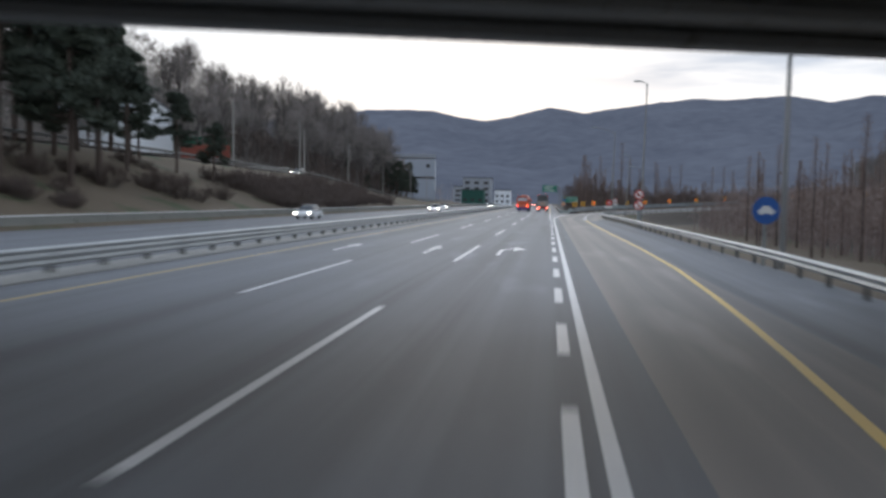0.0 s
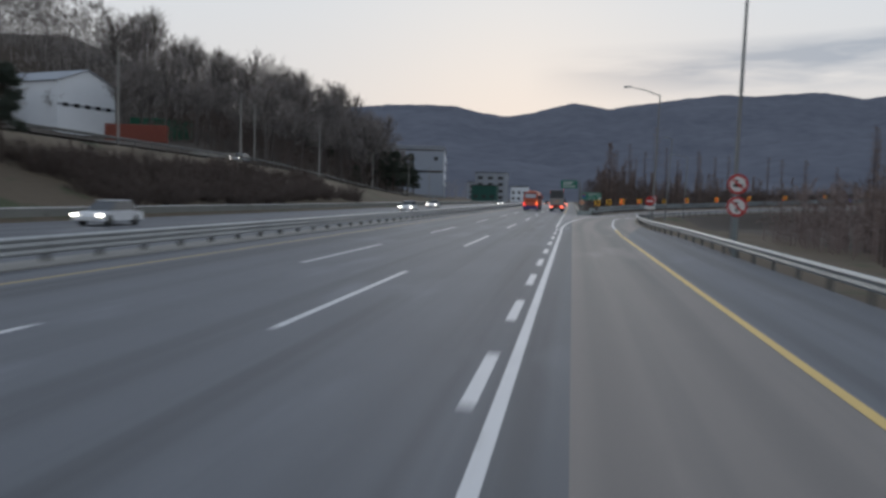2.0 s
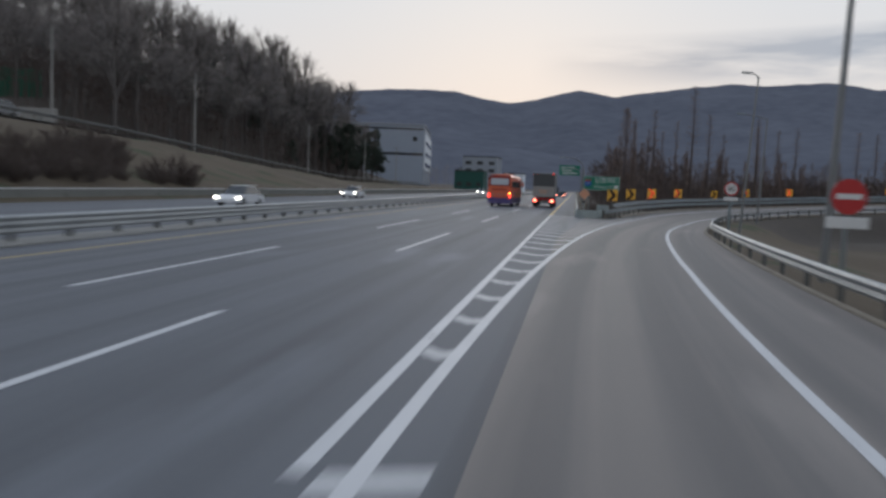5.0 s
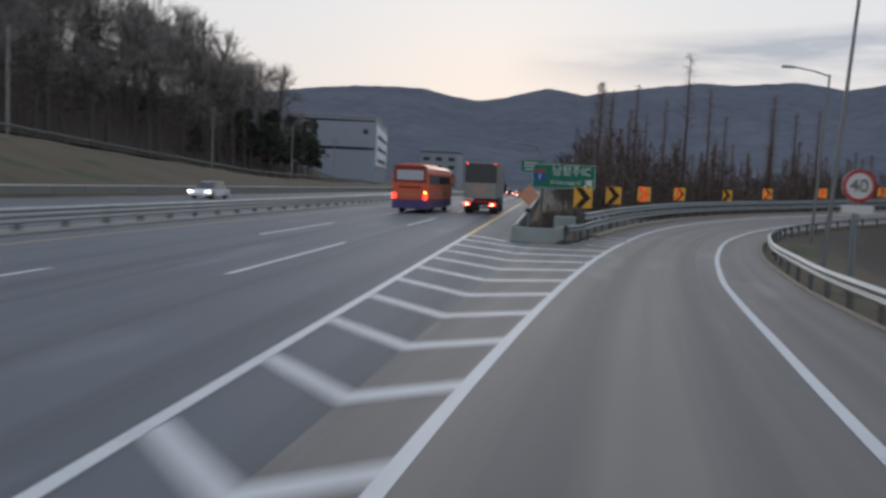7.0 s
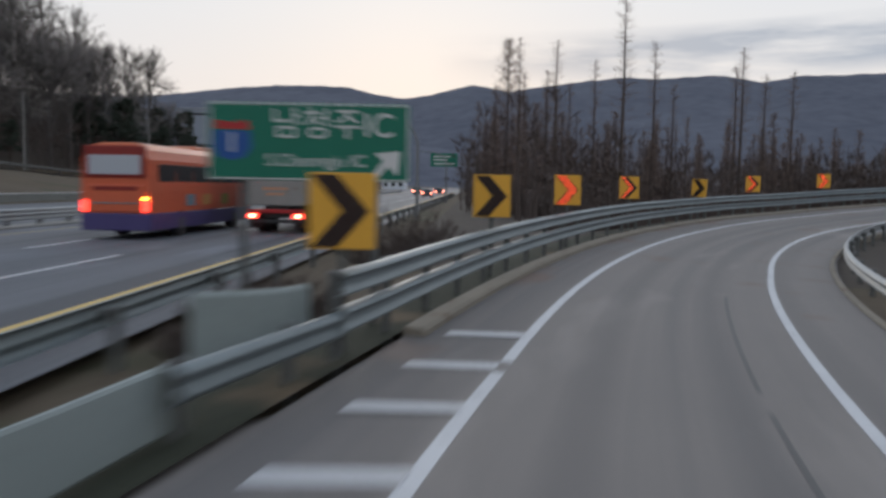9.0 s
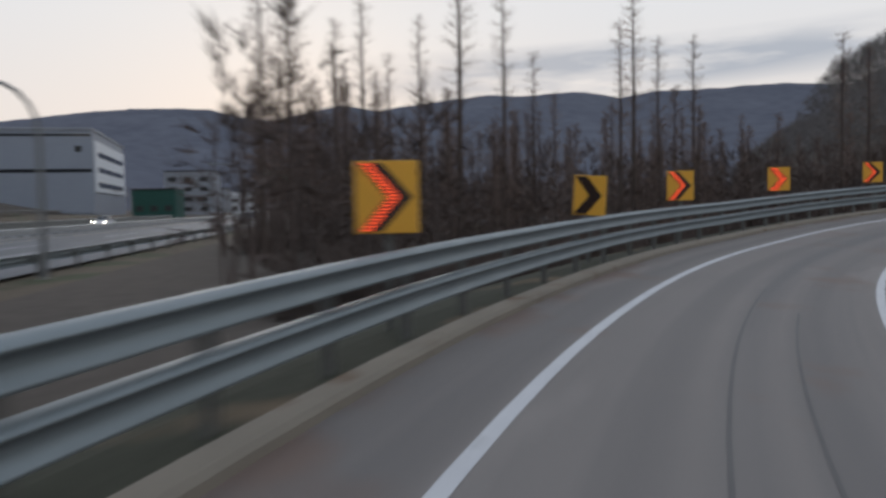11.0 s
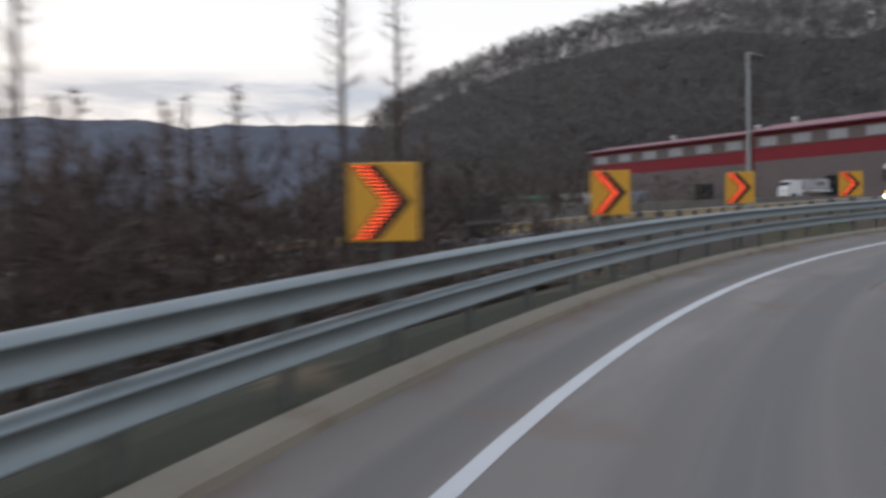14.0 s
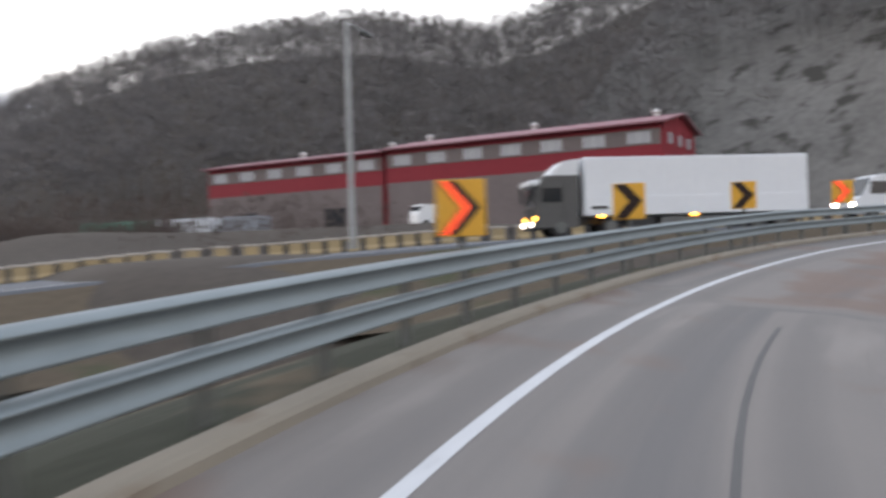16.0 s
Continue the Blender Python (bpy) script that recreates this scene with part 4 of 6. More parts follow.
# speed limit sign
sign = empty("speed_limit_sign", pose(11.69, 152.8, -0.15, 0, 0, 6), "round white speed limit sign with red rim on a post", "road sign")
bm = bmesh.new()
plate(bm, 0.46, 2.72)
face = part("face", bm, SIGN_WHITE, sign)
bm = bmesh.new()
disc(bm, 0.46, -0.006, 2.72, inner=0.36)
part("rim", bm, SIGN_RED, face)
words("40", 0.52, SIGN_BLACK, face, 0, -0.006, 2.71, "number")
bm = bmesh.new()
box(bm, -0.45, 0.45, 0.0, 0.03, 1.95, 2.18, 0.01)
part("supplement_plate", bm, SIGN_WHITE, sign)
bm = bmesh.new()
tube(bm, [(0, 0.1, -0.6), (0, 0.1, 2.9)], [0.09, 0.09], 12)
part("post", bm, STEEL, sign)

# two prohibition signs on one post
sign = empty("prohibition_signs", pose(7.75, 75.6, 0, 0, 0, 4), "two round red-rimmed prohibition signs on a pale post", "road sign")
tractor = [((-0.2, -0.12), (0.2, -0.12), (0.2, 0.0), (-0.2, 0.0)), ((-0.12, 0.0), (0.02, 0.0), (0.0, 0.18), (-0.1, 0.18))]
walker = [((-0.05, -0.24), (0.03, -0.24), (0.05, 0.05), (-0.04, 0.05)), ((-0.07, 0.09), (0.05, 0.09), (0.05, 0.2), (-0.07, 0.2)), ((0.0, -0.02), (0.17, -0.2), (0.2, -0.15), (0.05, 0.05))]
for cz, polys in ((2.96, tractor), (2.03, walker)):
    bm = bmesh.new()
    plate(bm, 0.42, cz)
    face = part("face", bm, SIGN_WHITE, sign)
    bm = bmesh.new()
    disc(bm, 0.42, -0.005, cz, inner=0.32)
    part("rim", bm, SIGN_RED, face)
    picture(face, polys, cz)
    bm = bmesh.new()
    bm.faces.new([bm.verts.new((x, -0.011, cz + z)) for x, z in ((-0.26, 0.2), (-0.2, 0.26), (0.26, -0.2), (0.2, -0.26))])
    part("slash", bm, SIGN_RED, face)
bm = bmesh.new()
tube(bm, [(0, 0.12, -1.2), (0, 0.12, 3.2)], [0.1, 0.1], 12)
part("post", bm, STEEL, sign)

# round blue sign
sign = empty("mandatory_sign", pose(7.5, 30.9, 0, 0, 0, 8), "round blue sign with a white car on a steel post", "road sign")
bm = bmesh.new()
plate(bm, 0.5, 2.0)
face = part("face", bm, SIGN_BLUE, sign)
picture(face, [((-0.3, -0.1), (0.3, -0.1), (0.3, 0.02), (0.2, 0.04), (0.12, 0.16), (-0.12, 0.16), (-0.2, 0.04), (-0.3, 0.02)), ((-0.22, -0.16), (-0.1, -0.16), (-0.1, -0.1), (-0.22, -0.1)), ((0.1, -0.16), (0.22, -0.16), (0.22, -0.1), (0.1, -0.1))], 2.0, SIGN_WHITE)
bm = bmesh.new()
tube(bm, [(0, 0.1, -0.8), (0, 0.1, 2.3)], [0.05, 0.05], 10)
part("post", bm, STEEL, sign)

# no entry sign where the other slip road joins
sign = empty("no_entry_sign", pose(8.1, 118, 0, 0, 0, 6), "red no entry sign with a white bar on a pale board", "road sign")
bm = bmesh.new()
plate(bm, 0.42, 2.2)
face = part("face", bm, SIGN_RED, sign)
bm = bmesh.new()
box(bm, -0.3, 0.3, -0.01, -0.002, 2.14, 2.27)
part("bar", bm, SIGN_WHITE, face)
bm = bmesh.new()
box(bm, -0.5, 0.5, 0, 0.03, 1.45, 1.72, 0.01)
part("supplement_plate", bm, SIGN_WHITE, sign)
bm = bmesh.new()
tube(bm, [(0, 0.1, -0.6), (0, 0.1, 2.5)], [0.05, 0.05], 10)
part("post", bm, STEEL, sign)

# diamond marker behind the nose
sign = empty("hazard_marker", pose(2.42, 161.5, 0.1, 0, 0, 2), "orange diamond hazard marker on a short banded post", "road sign")
bm = bmesh.new()
box(bm, -0.3, 0.3, -0.015, 0.015, -0.3, 0.3, 0.01, m=Matrix.Translation((0, 0, 1.72)) @ Matrix.Rotation(radians(45), 4, "Y"))
part("diamond", bm, SIGN_ORANGE, sign)
bm = bmesh.new()
tube(bm, [(0, 0.05, -0.3), (0, 0.05, 1.4)], [0.04, 0.04], 10)
part("post", bm, STEEL, sign)
bm = bmesh.new()
tube(bm, [(0, 0.05, 1.05), (0, 0.05, 1.2)], [0.12, 0.12], 12)
part("band", bm, DARK_METAL, sign)


# ---- lamp posts ----
def street_lamp(height, reach, label, curved=False, base=0.0, rise=0.25, paint=None):
    """A lamp post whose arm reaches to -x."""
    root = empty("street_lamp", pose(0, 0, 0), label, "street lamp", "street lamps")
    bm = bmesh.new()
    if curved:
        pts = [(0, 0, base), (0, 0, height * 0.72)] + [(-1.6 * (1 - math.cos(a)), 0, height * 0.72 + 1.7 * math.sin(a)) for a in (0.3, 0.6, 0.9, 1.2, 1.5)] + [(-reach, 0, height * 0.72 + 1.8)]
        tube(bm, pts, [0.12, 0.09] + [0.07] * 5 + [0.05], 10)
    else:
        tube(bm, [(0, 0, base), (0, 0, height * 0.5), (0, 0, height)], [0.11, 0.085, 0.06], 12)
    part("pole", bm, paint or POLE_GREY, root)
    bm = bmesh.new()
    top = height * 0.72 + 1.8 if curved else height + rise
    if not curved:
        tube(bm, [(0, 0, height - 0.1), (-reach * 0.5, 0, height + rise * 0.6), (-reach, 0, top)], [0.05, 0.045, 0.04], 8)
        part("arm", bm, paint or POLE_GREY, root)
        bm = bmesh.new()
    box(bm, -reach - 0.75, -reach, -0.13, 0.13, top - 0.07, top + 0.07, 0.03)
    part("lantern", bm, STEEL, root)
    bm = bmesh.new()
    tube(bm, [(0, 0, base), (0, 0, base + 0.45)], [0.2, 0.17], 12)
    part("base", bm, CONCRETE, root)
    return root


lamp = street_lamp(11.6, 2.3, "tall grey steel lamp post beside the exit lane", base=-1.0)
lamp.matrix_basis = pose(8.3, 31.6, 0)
lamp = street_lamp(12.4, 2.7, "tall slim grey lamp post with a long thin arm", base=-1.0, rise=0.65)
lamp.matrix_basis = pose(8.65, 121.5, 0, 0, 1.5, 0)
lamp = street_lamp(13.5, 0.5, "tall slim grey mast beside the exit lane", base=-1.0)
lamp.matrix_basis = pose(8.45, 80.2, 0, 0, 1.0, 0)
copy_thing(lamp, pose(14.4, 163.8, -2.2, 0, 3.0, 0))
lamp = street_lamp(9.75, 2.2, "grey steel lamp post inside the bend", base=-3.5)
lamp.matrix_basis = pose(19.4, 181.3, 0, 0, 2.0, 9)
lamp = street_lamp(6.4, 2.6, "curved-arm lamp post beside the motorway", True, base=-0.5)
lamp.matrix_basis = pose(2.7, 209, 0)
copy_thing(lamp, pose(2.7, 262, 0))
lamp = street_lamp(11.0, 1.9, "pale grey steel lamp post beside the yellow and black barrier", base=-0.6, paint=STEEL_OLD)
lamp.matrix_basis = pose(84.6, 243.9, 4.4, 0, 0, 200) @ Matrix.Diagonal((1.5, 1.5, 1.0, 1.0))


def utility_pole(label):
    root = empty("utility_pole", pose(0, 0, 0), label, "utility pole", "poles along the terrace road")
    bm = bmesh.new()
    tube(bm, [(0, 0, -0.6), (0, 0, 11.2)], [0.16, 0.1], 10)
    part("pole", bm, CONCRETE, root)
    bm = bmesh.new()
    box(bm, -0.9, 0.9, -0.05, 0.05, 10.4, 10.5)
    box(bm, -0.7, 0.7, -0.05, 0.05, 9.6, 9.7)
    part("crossarm", bm, STEEL_DULL, root)
    return root


pole = utility_pole("slim concrete utility pole on the terrace")
spots = [(-52.0, 165.6), (-55.5, 180.0), (-52.0, 207.0), (-55.0, 266.0), (-52.2, 96), (-52.2, 130), (-51.5, 300), (-50, 330)]
for n, (x, y) in enumerate(spots):
    z = float(ground_height(np.array([x]), np.array([float(y)]))[0])
    if n == 0:
        pole.matrix_basis = pose(x, y, z)
    else:
        copy_thing(pole, pose(x, y, z))


# ---- cars and lorries; each points to +y ----
def wheel(parent, x, y, r, wide):
    bm = bmesh.new()
    bmesh.ops.create_cone(bm, cap_ends=True, segments=20, radius1=r, radius2=r, depth=wide, matrix=Matrix.Rotation(radians(90), 4, "Y"))
    w = part("wheel", bm, RUBBER, parent)
    bmesh_rim = bmesh.new()
    bmesh.ops.create_cone(bmesh_rim, cap_ends=True, segments=16, radius1=r * 0.58, radius2=r * 0.5, depth=wide + 0.03, matrix=Matrix.Rotation(radians(90), 4, "Y"))
    part("rim", bmesh_rim, STEEL_DULL, w)
    w.matrix_basis = pose(x, y, r)
    return w


def panel_box(name, parent, material, x0, x1, y0, y1, z0, z1, bevel=0.0, label=""):
    bm = bmesh.new()
    box(bm, x0, x1, y0, y1, z0, z1, bevel)
    return part(name, bm, material, parent, label)


BOX_GREY = surface("grey_tarpaulin", (0.075, 0.078, 0.08), (0.055, 0.058, 0.06), 0.7, grain=4, patch=0.6, bump=0.1)
BOX_PALE = surface("pale_tail_lift", (0.30, 0.285, 0.265), (0.24, 0.23, 0.215), 0.6, grain=5, patch=0.6, bump=0.1, stain=(0.2, 0.16, 0.13))
BOX_SIDE = surface("grey_box_side", (0.24, 0.24, 0.235), (0.18, 0.18, 0.175), 0.6, grain=4, patch=0.5, bump=0.1)
CAB_BLUE = surface("cab_paint", (0.16, 0.19, 0.24), (0.13, 0.15, 0.2), 0.4, grain=4, bump=0)

lorry = empty("box_lorry", pose(-1.8, 190, 0), "grey box lorry with pale tail lift and red tail lamps", "lorry")
panel_box("cargo_box", lorry, BOX_SIDE, -1.24, 1.24, 0.06, 8.6, 1.2, 3.85, 0.04)
panel_box("rear_curtain", lorry, BOX_GREY, -1.18, 1.18, -0.01, 0.05, 2.35, 3.78, 0.02, "dark grey rear curtain")
tail = panel_box("tail_lift", lorry, BOX_PALE, -1.16, 1.16, -0.05, 0.05, 1.18, 2.33, 0.02, "pale grey raised tail lift")
for z0, x0, x1 in ((1.82, -0.55, 0.5), (1.6, -0.4, 0.35)):
    panel_box("bar", tail, SIGN_ORANGE, x0, x1, -0.058, -0.051, z0, z0 + 0.1)
panel_box("chassis", lorry, DARK_METAL, -0.5, 0.5, 0.1, 10.5, 0.65, 1.15, 0.03)
panel_box("bumper", lorry, SIGN_RED, -1.18, 1.18, -0.08, 0.02, 0.86, 1.02, 0.02, "red reflective rear bumper bar")
panel_box("underrun_bar", lorry, DARK_METAL, -1.1, 1.1, -0.05, 0.05, 0.45, 0.6, 0.02)
for x in (-0.95, 0.95):
    lamp_box = panel_box("tail_lamp", lorry, TAIL_ON, x - 0.24, x + 0.24, -0.1, -0.03, 0.66, 0.82, 0.01, "lit red tail lamp")
    panel_box("brake_lamp", lamp_box, BRAKE_ON, x - 0.1, x + 0.1, -0.12, -0.105, 0.67, 0.81)
    panel_box("marker_lamp", lorry, TAIL_ON, x * 1.1 - 0.04, x * 1.1 + 0.04, -0.03, -0.012, 3.72, 3.8, 0, "small red marker lamp")
    panel_box("mudflap", lorry, RUBBER, x - 0.25, x + 0.25, 0.5, 0.53, 0.2, 0.85)
for y in (2.0, 3.2, 9.3):
    for x in (-0.98, 0.98):
        wheel(lorry, x, y, 0.48, 0.5)
cab = panel_box("cab", lorry, CAB_BLUE, -1.2, 1.2, 8.75, 10.8, 0.6, 3.0, 0.12)
panel_box("windscreen", cab, WINDOW, -1.05, 1.05, 10.79, 10.82, 1.75, 2.7)
for x in (-1.35, 1.35):
    panel_box("mirror", cab, DARK_METAL, x - 0.1, x + 0.1, 10.5, 10.6, 1.7, 2.4, 0.03)

# coach
COACH_ORANGE = surface("coach_orange", (0.60, 0.13, 0.06), (0.52, 0.11, 0.055), 0.35, grain=4, patch=0.6, bump=0)
COACH_ROOF = surface("coach_roof", (0.66, 0.26, 0.16), (0.58, 0.24, 0.15), 0.4, grain=4, patch=0.5, bump=0)
COACH_RED = surface("coach_dark_red", (0.25, 0.03, 0.025), (0.2, 0.025, 0.02), 0.35, grain=4, bump=0)
COACH_BLUE = surface("coach_violet_blue", (0.075, 0.06, 0.17), (0.06, 0.05, 0.14), 0.4, grain=4, bump=0)
coach = empty("coach", pose(-6.3, 185, 0, 0, 0, -1.5), "orange coach with violet-blue skirt and dark side windows", "bus")
bm = bmesh.new()
sweep(bm, [((0, y, 0), (1, 0, 0), (0, 0, 1)) for y in (0, 0.02, 11.6, 11.9)],
      [(-1.24, 0.95), (-1.25, 1.75), (-1.2, 2.85), (-1.1, 3.2), (-0.9, 3.36), (0.9, 3.36), (1.1, 3.2), (1.2, 2.85), (1.25, 1.75), (1.24, 0.95)], closed=True)
body = part("body", bm, COACH_ORANGE, coach)
bm = bmesh.new()
sweep(bm, [((0, y, 0), (1, 0, 0), (0, 0, 1)) for y in (0.3, 11.6)], [(-1.13, 3.18), (-0.9, 3.39), (-0.5, 3.46), (0.5, 3.46), (0.9, 3.39), (1.13, 3.18)], closed=True)
part("roof", bm, COACH_ROOF, coach, "pale orange roof")
panel_box("roof_hatch", coach, COACH_ROOF, -0.6, 0.6, 6.2, 8.2, 3.45, 3.6, 0.06)
panel_box("skirt", coach, COACH_BLUE, -1.255, 1.255, -0.03, 11.85, 0.32, 0.95, 0.05, "violet-blue lower skirt")
panel_box("rear_cap", coach, COACH_RED, -1.12, 1.12, -0.05, 0.02, 2.2, 3.33, 0.05, "dark red surround of the rear window")
panel_box("rear_window", coach, glass("rear_window_blind", (0.42, 0.44, 0.47), 0.15), -0.95, 0.95, -0.075, -0.045, 2.32, 3.0, 0.02, "rear window with a pale blind")
panel_box("engine_cover", coach, COACH_ORANGE, -1.0, 1.0, -0.05, 0.02, 1.0, 1.95, 0.03)
panel_box("chrome_strip", coach, STEEL, -0.9, 0.9, -0.075, -0.045, 1.28, 1.33, 0.01, "chrome strip")
panel_box("vent", coach, COACH_RED, -0.8, 0.8, -0.06, -0.045, 1.75, 1.9, 0.01)
for x in (-1.11, 1.11):
    t = panel_box("tail_lamp", coach, TAIL_ON, x - 0.11, x + 0.11, -0.06, 0.03, 1.0, 1.4, 0.02, "lit red tail lamp")
    if x > 0:
        panel_box("indicator", t, AMBER_ON, x - 0.1, x + 0.1, -0.075, -0.062, 1.42, 1.52, 0.0, "lit amber indicator")
for x in (-1.235, 1.235):
    for k in range(6):
        panel_box("side_window", coach, WINDOW, min(x, x * 0.97), max(x, x * 0.97) + 0.0, 0.8 + 1.72 * k, 0.8 + 1.72 * k + 1.66, 1.85, 2.72, 0.01)
    for y0, wide, col in ((3.4, 0.9, (0.18, 0.26, 0.30)), (5.2, 1.0, (0.62, 0.33, 0.13)), (7.6, 0.8, (0.3, 0.32, 0.1))):
        panel_box("decal", coach, surface("coach_decal", col, grain=5, bump=0), min(x * 1.006, x * 1.02), max(x * 1.006, x * 1.02), y0, y0 + wide, 1.15, 1.6)
    panel_box("mirror", coach, COACH_ORANGE, x * 1.12 - 0.1, x * 1.12 + 0.1, 11.9, 12.05, 2.2, 2.75, 0.04)
panel_box("windscreen", coach, WINDOW, -1.12, 1.12, 11.88, 11.93, 1.2, 3.0, 0.02)
for y in (2.9, 9.3):
    for x in (-1.08, 1.08):
        wheel(coach, x, y, 0.5, 0.34)


def car(label, paint, lights="", tall=1.45, length=4.5):
    root = empty("car", pose(0, 0, 0), label, "car")
    bm = bmesh.new()
    n = [(-0.5, 0.3), (-0.5, 0.62), (-0.46, 0.8), (-0.2, 0.86), (0.2, 0.84), (0.47, 0.7), (0.5, 0.5), (0.5, 0.3)]
    sweep(bm, [((x, 0, 0), (0, 1, 0), (0, 0, 1)) for x in (-0.88, -0.8, 0.8, 0.88)], [(a * length, b) for a, b in n], closed=True)
    part("body", bm, paint, root)
    bm = bmesh.new()
    base = [(-0.8, -0.42 * length), (0.8, -0.42 * length), (0.8, 0.25 * length), (-0.8, 0.25 * length)]
    topr = [(-0.6, -0.29 * length), (0.6, -0.29 * length), (0.6, 0.06 * length), (-0.6, 0.06 * length)]
    b0 = [bm.verts.new((x, y, 0.82)) for x, y in base]
    b1 = [bm.verts.new((x, y, tall - 0.03)) for x, y in topr]
    for k in range(4):
        bm.faces.new((b0[k], b0[(k + 1) % 4], b1[(k + 1) % 4], b1[k]))
    part("glasshouse", bm, WINDOW, root)
    bm = bmesh.new()
    box(bm, -0.62, 0.62, -0.3 * length, 0.07 * length, tall - 0.05, tall, 0.02)
    part("roof", bm, paint, root)
    for x in (-0.78, 0.78):
        for y in (-0.31 * length, 0.31 * length):
            wheel(root, x, y, 0.32, 0.2)
        if "tail" in lights:
            panel_box("tail_lamp", root, BRAKE_ON, x - 0.16, x + 0.1, -0.51 * length, -0.49 * length, 0.62, 0.76, 0, "lit red tail lamp")
        if "head" in lights:
            panel_box("head_lamp", root, HEAD_ON, x - 0.14, x + 0.12, 0.49 * length, 0.505 * length, 0.56, 0.68, 0, "lit head lamp")
    return root


CAR_DARK = surface("dark_car_paint", (0.03, 0.03, 0.035), (0.025, 0.025, 0.03), 0.3, grain=4, bump=0)
CAR_SILVER = surface("silver_car_paint", (0.42, 0.43, 0.44), (0.36, 0.37, 0.38), 0.35, 0.3, grain=4, bump=0)
white_car = car("white car with lit head lamps on the far carriageway", WHITE_PAINT, "head")
white_car.matrix_basis = pose(-25.5, 84, 0.04, 0, 0, 180)
for x, y in ((-21.5, 152), (-25.5, 196), (-21.5, 300)):
    copy_thing(white_car, pose(x, y, 0.03, 0, 0, 180))
silver = car("silver car with lit head lamps on the terrace side road", CAR_SILVER, "head")
silver.matrix_basis = pose(-53.0, 168, float(ground_height(np.array([-53.0]), np.array([168.0]))[0]) + 0.3, 0, 0, 180)
far = car("dark car with lit tail lamps far down the motorway", CAR_DARK, "tail")
far.matrix_basis = pose(-1.9, 300, 0)
for x, y in ((-5.5, 330), (-1.9, 352), (-9.1, 372), (-5.4, 410)):
    copy_thing(far, pose(x, y, 0))


# ---- the other slip road, its barrier and traffic ----
OX = [116.5, 107.9, 101.7, 95.8, 88.1, 77.8, 62.0, 40.2, 10.4]
OY = [191.2, 206.4, 217.6, 225.7, 235.9, 245.2, 254.5, 263.0, 271.7]
OZ = [5.3, 4.8, 4.6, 4.4, 4.05, 3.3, 1.9, 0.6, -0.2]
OS = np.concatenate([[0], np.cumsum(np.hypot(np.diff(OX), np.diff(OY)))])


def on_other(s, off, up=0.0):
    """A place s metres along the other slip road, off to the right of its traffic."""
    a = [float(np.interp(s + d, OS, v)) for d in (-2, 2) for v in (OX, OY)]
    d = Vector((a[2] - a[0], a[3] - a[1], 0)).normalized()
    return Vector((float(np.interp(s, OS, OX)), float(np.interp(s, OS, OY)), float(np.interp(s, OS, OZ)) + up)) + off * Vector((d.y, -d.x, 0)), d


bm = bmesh.new()
prev = None
for s in np.arange(0, OS[-1], 3.0):
    row = [bm.verts.new(on_other(s, o)[0]) for o in (-2.8, 1.5, 5.0, 8.6)]
    low = [bm.verts.new(on_other(s, -4.6)[0] + Vector((0, 0, -1.6))), bm.verts.new(on_other(s, 9.4)[0] + Vector((0, 0, -1.2)))]
    row = [low[0]] + row + [low[1]]
    if prev:
        for i in range(5):
            bm.faces.new((prev[i], prev[i + 1], row[i + 1], row[i]))
    prev = row
tagged(part("slip_road", bm, ASPHALT), "grey asphalt of the opposite slip road on a low bank", "road", kind="structure")
bm = bmesh.new()
prev = None
for s in np.arange(22, OS[-1], 3.0):
    row = [bm.verts.new(on_other(s, o, u)[0]) for o, u in ((-10.5, -2.6), (-6.5, -1.5), (-2.7, -0.03))]
    if prev:
        for i in range(2):
            bm.faces.new((prev[i], prev[i + 1], row[i + 1], row[i]))
    prev = row
tagged(part("verge", bm, GRASS_DRY), "dry brown grass slope below the opposite slip road", "verge", kind="structure")
bm = bmesh.new()
stripe_along(bm, [tuple(on_other(s, -1.9)[0]) for s in np.arange(22, OS[-1] - 2, 2.0)], 0.16, 0.008)
marking("edge_line", bm, PAINT_WHITE, "worn white edge line of the opposite slip road")
barrier = empty("barrier", pose(0, 0, 0), "low concrete barrier with pale yellow and black blocks", "barrier", kind="structure")
BLOCK_YELLOW = surface("block_yellow", (0.42, 0.31, 0.16), (0.34, 0.26, 0.15), 0.7, grain=8, patch=1, bump=0.1, object_random=0.4)
FRAME_PALE = surface("pale_rail_paint", (0.5, 0.46, 0.4), (0.42, 0.38, 0.33), 0.6, grain=8, bump=0)
BLOCK_DARK = surface("block_dark", (0.06, 0.055, 0.05), (0.045, 0.04, 0.04), 0.7, grain=8, bump=0.1)
pieces = {}
for name, mat in (("yellow_block", BLOCK_YELLOW), ("dark_block", BLOCK_DARK)):
    bm = bmesh.new()
    sweep(bm, [((0, y, 0), (1, 0, 0), (0, 0, 1)) for y in (-0.49, 0.49)], [(-0.24, -0.5), (-0.24, 0.12), (-0.12, 0.3), (-0.1, 0.72), (0.1, 0.72), (0.12, 0.3), (0.24, 0.12), (0.24, -0.5)], closed=True)
    pieces[name] = part(name, bm, mat, barrier)
rail_bm = bmesh.new()
tube(rail_bm, [(0, -0.72, 0.8), (0, 0.72, 0.8)], [0.05, 0.05], 8)
top_rail = part("top_rail", rail_bm, FRAME_PALE, barrier, "pale top rail")
first = {"yellow_block": True, "dark_block": True, "rail": True}
